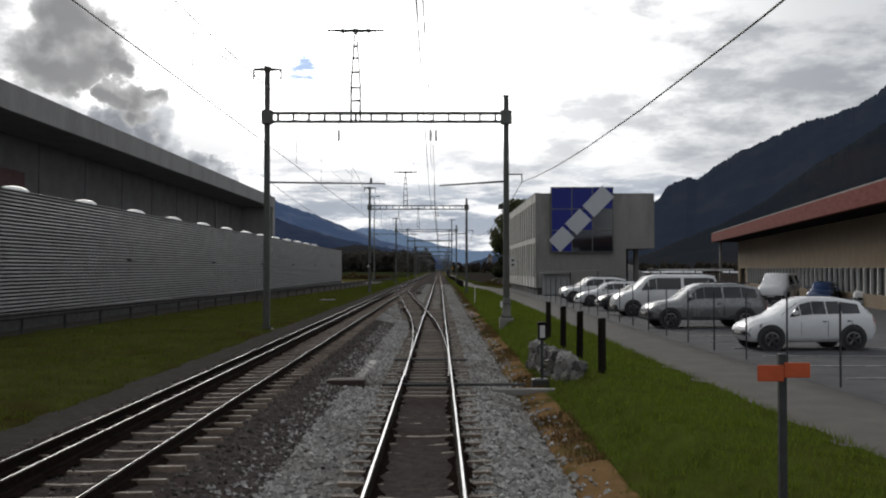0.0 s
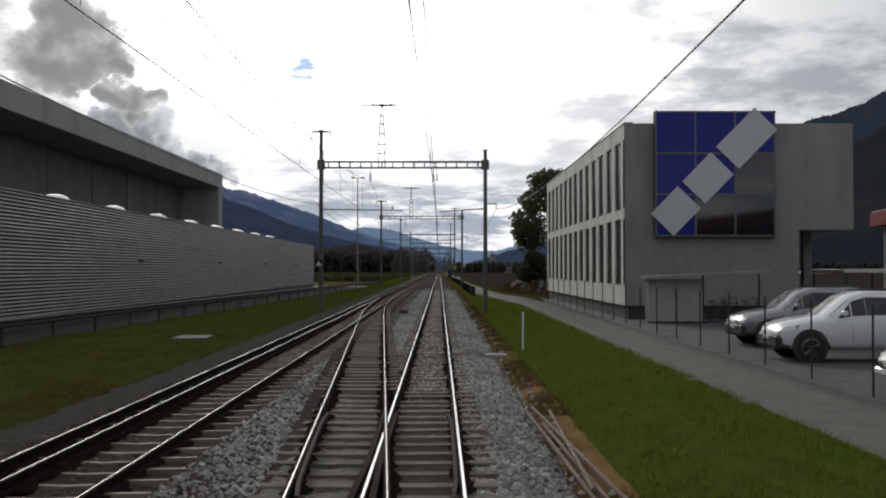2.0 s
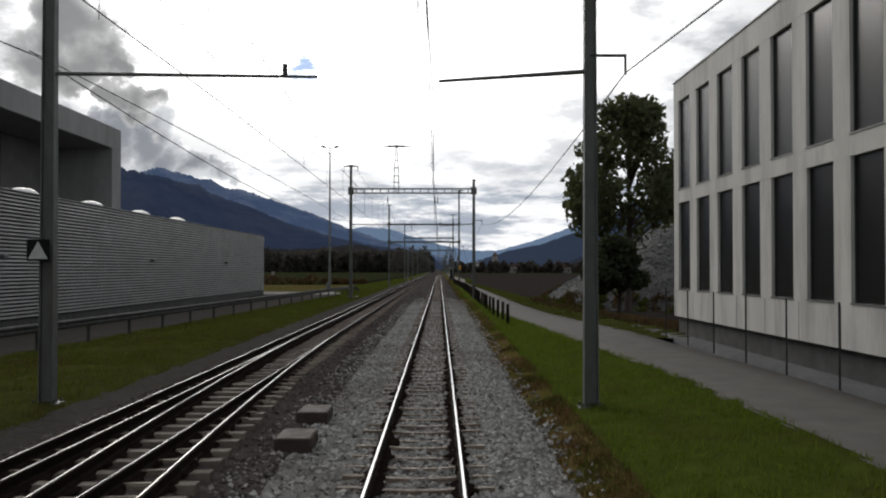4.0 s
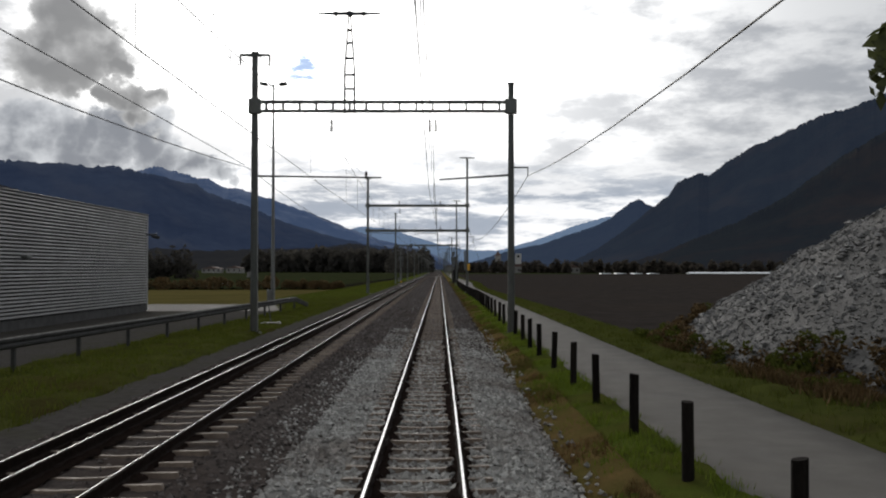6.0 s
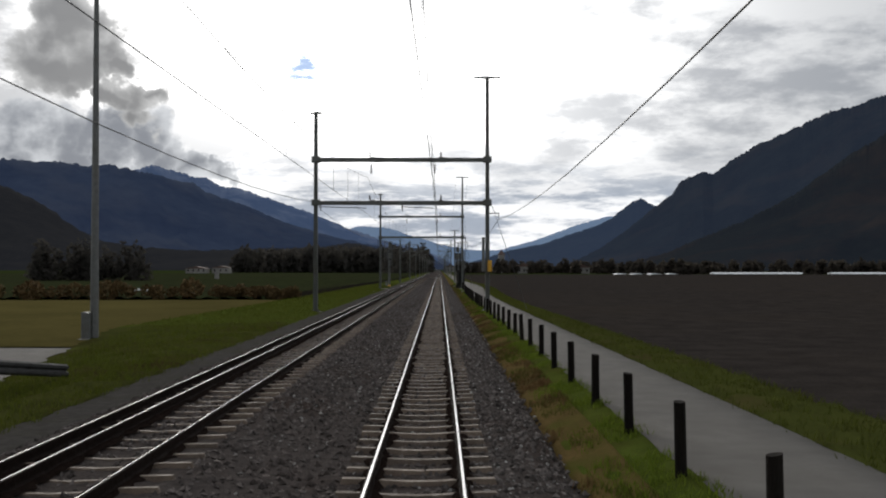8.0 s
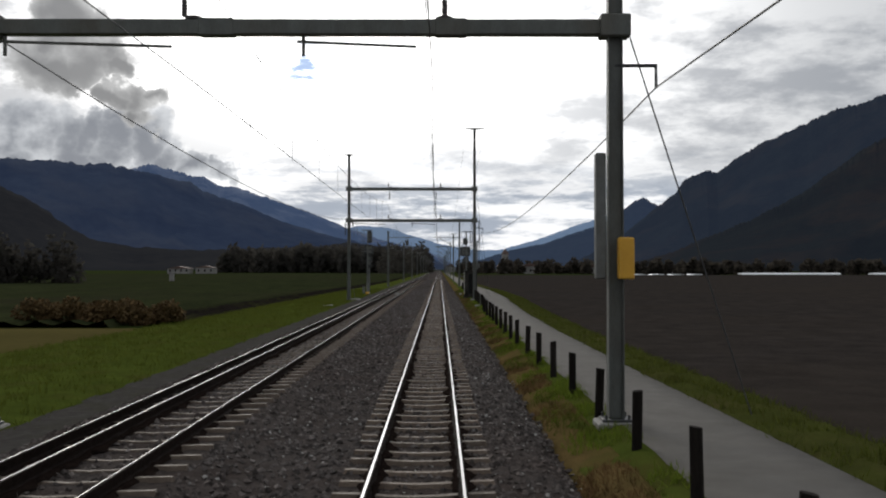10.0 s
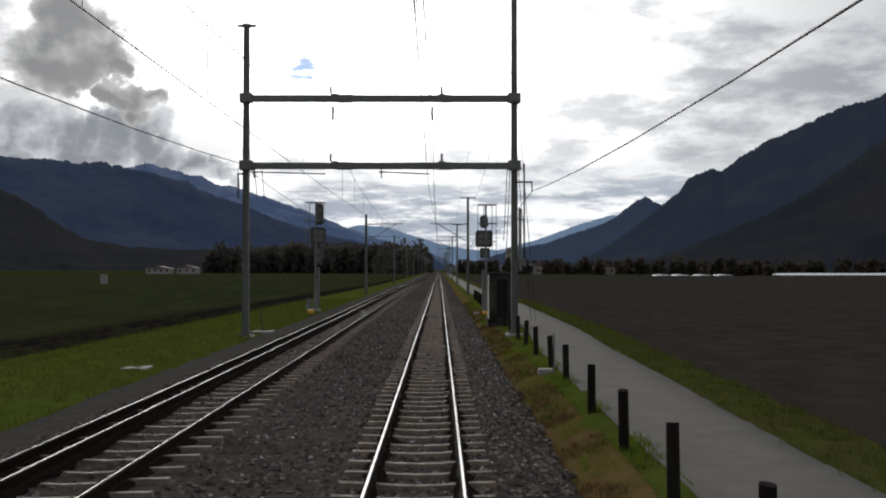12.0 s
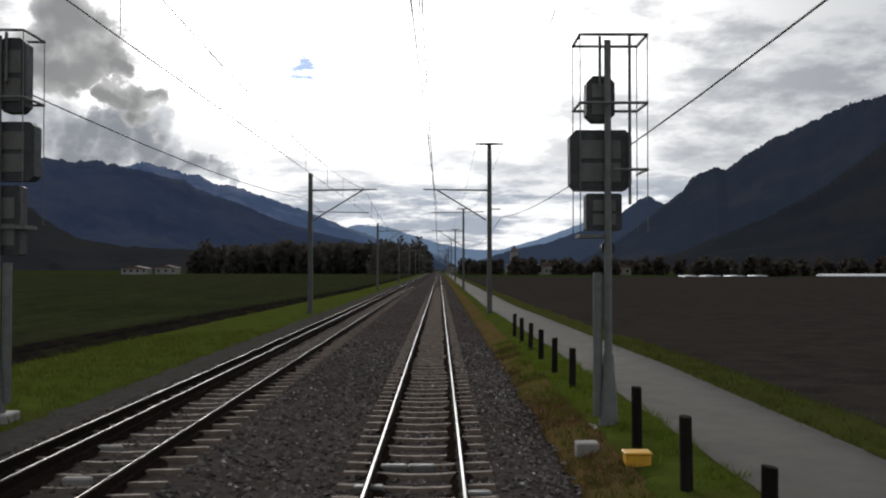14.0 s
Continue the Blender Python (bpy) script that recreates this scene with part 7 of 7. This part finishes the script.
def relay_hut():
    t = thing("relay_hut", "small weathered concrete relay hut with a flat overhanging roof", "equipment hut", (2.42, 296.4, -0.32))
    w, d, h = 1.08, 1.2, 2.45
    part("plinth", box(-0.06, w + 0.06, -0.06, d + 0.06, -0.3, 0.42, 0.03), HUT_WALL, t)
    part("step", box(-0.10, w + 0.10, -0.12, d + 0.1, 0.42, 0.50, 0.02), HUT_WALL, t)
    part("body", box(0, w, 0, d, 0.50, h, 0.015), HUT_WALL, t)
    # thin sheet that paints skylight onto the side towards the track
    part("pale_side", box(-0.012, 0.0, 0.03, d - 0.03, 0.53, h - 0.03, 0.003), LIT_CONCRETE, t, "side wall painted pale for the sky's light on it")
    part("roof", box(-0.08, w + 0.10, -0.11, d + 0.11, h, h + 0.08, 0.025), HUT_WALL, t, "dark flat roof slab")
    part("door_recess", box(0.34, 0.80, -0.014, 0.02, 0.55, h - 0.22, 0.005), SIGN_BLACK, t, "black steel door")
    part("door_frame", bx(bx(box(0.29, 0.34, -0.03, 0.02, 0.52, h - 0.18), 0.80, 0.85, -0.03, 0.02, 0.52, h - 0.18), 0.34, 0.80, -0.03, 0.02, h - 0.22, h - 0.17), HUT_WALL, t)
    part("vent_slot", box(-0.02, 0.01, 0.40, 0.56, 1.45, 2.0), SIGN_BLACK, t)
    part("notice", box(-0.018, 0.01, 0.42, 0.56, 2.14, 2.22), GALV, t, "small grey notice")


relay_hut()
# far field things
t_ = thing("field_shed", "tiny white hut in the green field, far off", "hut", (-55.9, 420, -0.3))
part("wall", box(-0.45, 0.45, -0.45, 0.45, 0, 1.7, 0.03), HOUSE_WALL, t_)
part("roof", box(-0.55, 0.55, -0.55, 0.55, 1.7, 1.8), ROOF_GREY, t_)
slab("white_board", -34.5, 286.0, -0.3, 2.2, 0.5, 0.3, FLEECE, "pale plastic sheet lying at the field's edge", "plastic sheet")

# ---------------------------------------------------------------- sleepers


def tie_mesh(name, length, width, m, trough, dip=0.004):
    """A sleeper: steel trough with turned-down ends, or a worn timber."""
    bm = bmesh.new()
    h, e = length / 2, 0.10 if trough else 0.0
    zs = (0.0, -0.11)
    for sx in (1,):
        xs = [(-h - e * 0.4, -0.10), (-h, 0.008), (-h * 0.62, 0.0), (-h * 0.32, -dip * 0.75), (0, -dip), (h * 0.32, -dip * 0.75), (h * 0.62, 0.0), (h, 0.008), (h + e * 0.4, -0.10)]
        rows = []
        for x, z in xs:
            rows.append([bm.verts.new((x, -width / 2 - 0.05, z - 0.11)), bm.verts.new((x, -width / 2, z)), bm.verts.new((x, width / 2, z)), bm.verts.new((x, width / 2 + 0.05, z - 0.11))])
        for a, b in zip(rows, rows[1:]):
            for i in range(3):
                bm.faces.new((a[i], b[i], b[i + 1], a[i + 1]))
        bm.faces.new(rows[0]), bm.faces.new(rows[-1][::-1])
    bmesh.ops.recalc_face_normals(bm, faces=bm.faces)
    return mesh_of(name, bm, m)


PITCH, PHASE = 0.668, 275.6
tie_right = tie_mesh("sleeper", 1.82, 0.105, STEEL_TIE, True, 0.032)
tie_left = tie_mesh("sleeper", 2.30, 0.08, STEEL_TIE, True, 0.060)
tie_wood = tie_mesh("sleeper", 1.95, 0.20, WOOD_TIE, False)
tie_cross = tie_mesh("sleeper", 1.75, 0.20, WOOD_TIE, False)
tie_r = rng(81)


def lay(mesh, x, z, ys, parent, limit=300):
    """Sleepers as pieces as far as the limit, the rest joined."""
    vs = np.array([v.co[:] for v in mesh.vertices])
    fs = [tuple(p.vertices) for p in mesh.polygons]
    V, F = [], []
    for k, y in enumerate(ys):
        dy, dz, dr = tie_r.normal() * 0.012, tie_r.normal() * 0.006, tie_r.normal() * 0.4
        xx = x(y) if callable(x) else x
        zz = z(y) if callable(z) else z
        if k < limit:
            ob = new("sleeper", mesh)
            ob.parent = parent
            ob.matrix_basis = pose(xx + tie_r.normal() * 0.015, y + dy, zz + dz, 0, 0, dr)
        else:
            F += [tuple(i + len(V) for i in f) for f in fs]
            V += [(p[0] + xx, p[1] + y + dy, p[2] + zz + dz) for p in vs]
    if V:
        ob = raw("sleeper_run", V, F, tuple(mesh.materials), parent)
        tagged(ob, "", "", kind="stuff")


def pitched(a, b):
    n0 = math.ceil((a - PHASE) / PITCH)
    return [PHASE + PITCH * k for k in range(n0, int((b - PHASE) / PITCH) + 1)]


lay(tie_right, 0.0, -0.155, pitched(2, 19), right_track, 400)
lay(tie_wood, 0.0, -0.148, pitched(19.1, 49.9), right_track, 400)
for y in pitched(50, 62):
    bearer = new("sleeper", tie_mesh("sleeper", 1.92 - cross_axis(y), 0.20, WOOD_TIE, False))
    bearer.parent = crossover
    bearer.matrix_basis = pose(cross_axis(y) / 2 + tie_r.normal() * 0.03, y + tie_r.normal() * 0.012, -0.150 + tie_r.normal() * 0.004, 0, 0, tie_r.normal() * 0.3)
lay(tie_right, 0.0, -0.158, pitched(62.1, 168), right_track, 300)
lay(tie_right, 0.0, -0.148, pitched(168.1, 430), right_track, 180)
lay(tie_left, -3.86, LEFT_Z - 0.142, pitched(8, 420), left_track, 300)
lay(tie_cross, cross_axis, lambda y: cross_z(y) - 0.150, pitched(62.1, 104), crossover, 300)

# ---------------------------------------------------------------- loose ballast, weeds and grass


def bed_height(x):
    return np.interp(x, [p[0] for p in BED], [p[1] for p in BED])


def loose_ballast(name, y0, y1, count, near, material, label, seed, bands, scale=1.0):
    r = rng(seed)
    w = np.array([b[2] for b in bands], float)
    pick = r.choice(len(bands), count, p=w / w.sum())
    B = np.array([b[:2] for b in bands])[pick]
    x = B[:, 0] + (B[:, 1] - B[:, 0]) * r.rand(count)
    y = y0 + (y1 - y0) * r.rand(count) ** near
    size = (0.026 + 0.034 * r.rand(count)) * scale * (0.72 if material is DARK_STONE else 1.0)
    edge = np.interp(x, (1.9, 1.98, 2.25, 2.52), (-0.6, -0.335, -0.255, -0.215))
    z = np.maximum(bed_height(x), edge) - 0.005 + 0.018 * r.rand(count)
    free = np.array([not (48 < b < 104 and abs(a - cross_axis(b)) < 0.93) for a, b in zip(x, y)])
    x, y, z, size = x[free], y[free], z[free], size[free]
    v, f = stones(np.stack([x, y, z], axis=1), size, seed + 1, 0.8)
    tagged(raw(name, v, f, material), label, "ballast", kind="stuff")


NEW_STONE = ((-1.75, -0.62, 2.6), (0.62, 2.0, 4.0), (2.0, 2.3, 0.10))
OLD_STONE = ((-2.75, -1.7, 3.0), (-5.75, -4.8, 1.2), (-4.2, -3.3, 0.5))
ALL_STONE = ((-2.75, -0.62, 4.4), (-0.5, 0.5, 1.6), (0.62, 2.0, 3.6), (-5.75, -4.8, 1.0), (-4.2, -3.3, 1.0))
loose_ballast("ballast_stones", 154, 169, 2600, 1.0, STONE, "scattered pale ballast stones where the bed darkens", 89, NEW_STONE)
loose_ballast("ballast_stones", 62, 162, 9000, 1.0, STONE, "pale grey ballast stones between the rails", 83, ((-0.5, 0.5, 1.0),))
loose_ballast("ballast_stones", 62, 162, 4000, 1.0, DARK_STONE, "dark ballast stones between the rails", 81, ((-0.5, 0.5, 1.0),))
loose_ballast("ballast_stones", 7, 158, 56000, 1.0, STONE, "loose pale grey ballast stones round the rails", 91, NEW_STONE)
loose_ballast("ballast_stones", 7, 172, 28000, 1.0, DARK_STONE, "loose dark ballast stones between and beside the tracks", 95, OLD_STONE)
loose_ballast("ballast_stones", 160, 330, 5200, 1.0, STONE, "sparse pale ballast stones lying on the dark bed", 99, ((-2.6, -0.62, 2.0), (-0.5, 0.5, 0.5), (0.62, 2.0, 3.6)), 0.6)
loose_ballast("ballast_stones", 7, 158, 5500, 1.0, STONE, "pale ballast stones strewn over the darker bed", 87, ((-2.3, -1.65, 1.0),), 0.7)
loose_ballast("ballast_stones", 7, 158, 5000, 1.0, DARK_STONE, "dark ballast stones among the pale ones", 85, NEW_STONE)
loose_ballast("ballast_stones", 46, 78, 6500, 1.0, STONE, "pale ballast stones heaped between the tracks at the crossover", 79, ((-2.75, -1.7, 1.0),), 0.9)
loose_ballast("ballast_stones", 44, 62, 1500, 1.0, STONE, "pale stones lying between the timber bearers", 77, ((-0.5, 0.5, 1.0),), 0.8)
loose_ballast("ballast_stones", 330, 440, 16000, 1.0, DARK_STONE, "loose dark ballast stones farther along the rails", 97, ALL_STONE)
loose_ballast("ballast_stones", 154, 330, 68000, 1.0, DARK_STONE, "loose dark brownish ballast stones round the rails", 93, ALL_STONE, 1.3)


def tufts(name, spots, size, spread, material, seed, label, blades=4):
    """Grass blades in small clumps: thin bent triangles."""
    r = rng(seed)
    P = np.repeat(np.asarray(spots), blades, axis=0)
    m = len(P)
    P[:, :2] += r.normal(size=(m, 2)) * spread
    a = r.rand(m) * 6.283
    h = size * (0.5 + 0.9 * r.rand(m))
    w = size * 0.11
    lean = r.normal(size=(m, 2)) * h[:, None] * 0.45
    side = np.stack([np.cos(a) * w, np.sin(a) * w, np.zeros(m)], axis=1)
    base = P.copy()
    base[:, 2] -= 0.03
    tip = P.copy()
    tip[:, :2] += lean
    tip[:, 2] += h
    v = np.stack([base - side, base + side, tip], axis=1).reshape(-1, 3)
    tagged(raw(name, v.tolist(), np.arange(m * 3).reshape(-1, 3).tolist(), material), label, "grass", kind="stuff")


def section_at(table, y):
    ys = [s[0] for s in table]
    i = min(max(np.searchsorted(ys, y) - 1, 0), len(table) - 2)
    f = (y - ys[i]) / (ys[i + 1] - ys[i])
    return [((1 - f) * a[0] + f * b[0], (1 - f) * a[1] + f * b[1]) for a, b in zip(table[i][1], table[i + 1][1])]


def scatter(table, y0, y1, count, seed, lo=0.0, hi=1.0, patch=0.0, scale=0.6):
    """Spots on a bank between shares lo and hi of its width, thinned to patches."""
    r = rng(seed)
    out = []
    while len(out) < count:
        y = y0 + (y1 - y0) * r.rand()
        s = section_at(table, y)
        xs, zs = [p[0] for p in s], [p[1] for p in s]
        u = lo + (hi - lo) * r.rand()
        x = xs[1] + (xs[-2] - xs[1]) * u
        if patch and noise.noise((x * scale, y * scale, seed)) < patch - 0.5:
            continue
        out.append((x, y, float(np.interp(x, xs, zs))))
    return out


tufts("verge_grass", scatter(right_verge, 6, 130, 17000, 101, 0.12, 1.0), 0.10, 0.06, TUFT, 102, "short bright green grass of the verge")
tufts("verge_grass", scatter(right_verge, 130, 330, 14000, 103, 0.15, 1.0, 0.45), 0.10, 0.05, TUFT, 104, "short green grass of the verge along the posts")
tufts("lane_side_grass", scatter(far_verge, 120, 330, 9000, 105, 0.0, 1.0), 0.13, 0.07, DULL_TUFT, 106, "dull green grass between lane and field")
tufts("dry_weeds", scatter([(-30, dry), (60, dry), (140, dry2), (900, dry2)], 6, 330, 19000, 107, 0.0, 1.0, 0.55, 0.5), 0.08, 0.05, DRY, 108, "withered brown weeds at the ballast's edge")
tufts("meadow_grass", scatter(left_verge, 14, 215, 22000, 109, 0.2, 1.0), 0.12, 0.09, LEFT_TUFT, 110, "rough dull green grass of the bank")
tufts("bank_tufts", scatter(left_verge, 215, 335, 11000, 111, 0.1, 1.0), 0.12, 0.08, LEFT_TUFT, 112, "green grass of the strip beside the field")
tufts("edge_grass", scatter([(-30, dry), (60, dry), (140, dry2), (900, dry2)], 40, 330, 4500, 113, 0.2, 1.0, 0.55, 0.35), 0.09, 0.06, DULL_TUFT, 114, "green grass tufts among withered weeds")


def heap_scrub(name, seed, count, spread, material, label):
    """Low scrub in uneven clumps round the foot of the heap on the lane's side."""
    r = rng(seed)
    blobs = []
    while len(blobs) < count:
        a = math.pi * (0.62 + 0.80 * r.rand())
        k = 1.0 + spread * r.rand()
        x, y = 20.8 + 13.0 * math.cos(a) * k, 155 + 13.5 * math.sin(a) * k
        if x > 7.4 and noise.noise((x * 0.5, y * 0.5, seed)) > -0.15:
            blobs.append((x, y, max(heap_height(x, y), -0.1) + 0.03 + 0.12 * r.rand(), 0.10 + 0.20 * r.rand()))
    tagged(leaf_cloud(blobs, count * 60, 0.06, seed + 1, material, name), label, "scrub", kind="stuff")


heap_scrub("withered_scrub", 120, 190, 0.12, HEDGE, "withered brown scrub round the foot of the heap")
heap_scrub("green_scrub", 124, 220, 0.22, DULL_TUFT, "dull green scrub between the lane and the heap")
tufts("wild_grass", scatter(far_verge, 119, 160, 2600, 131, 0.45, 1.0, 0.5, 0.3), 0.22, 0.14, HEDGE, 132, "tall withered grass between lane and gravel heap", 6)
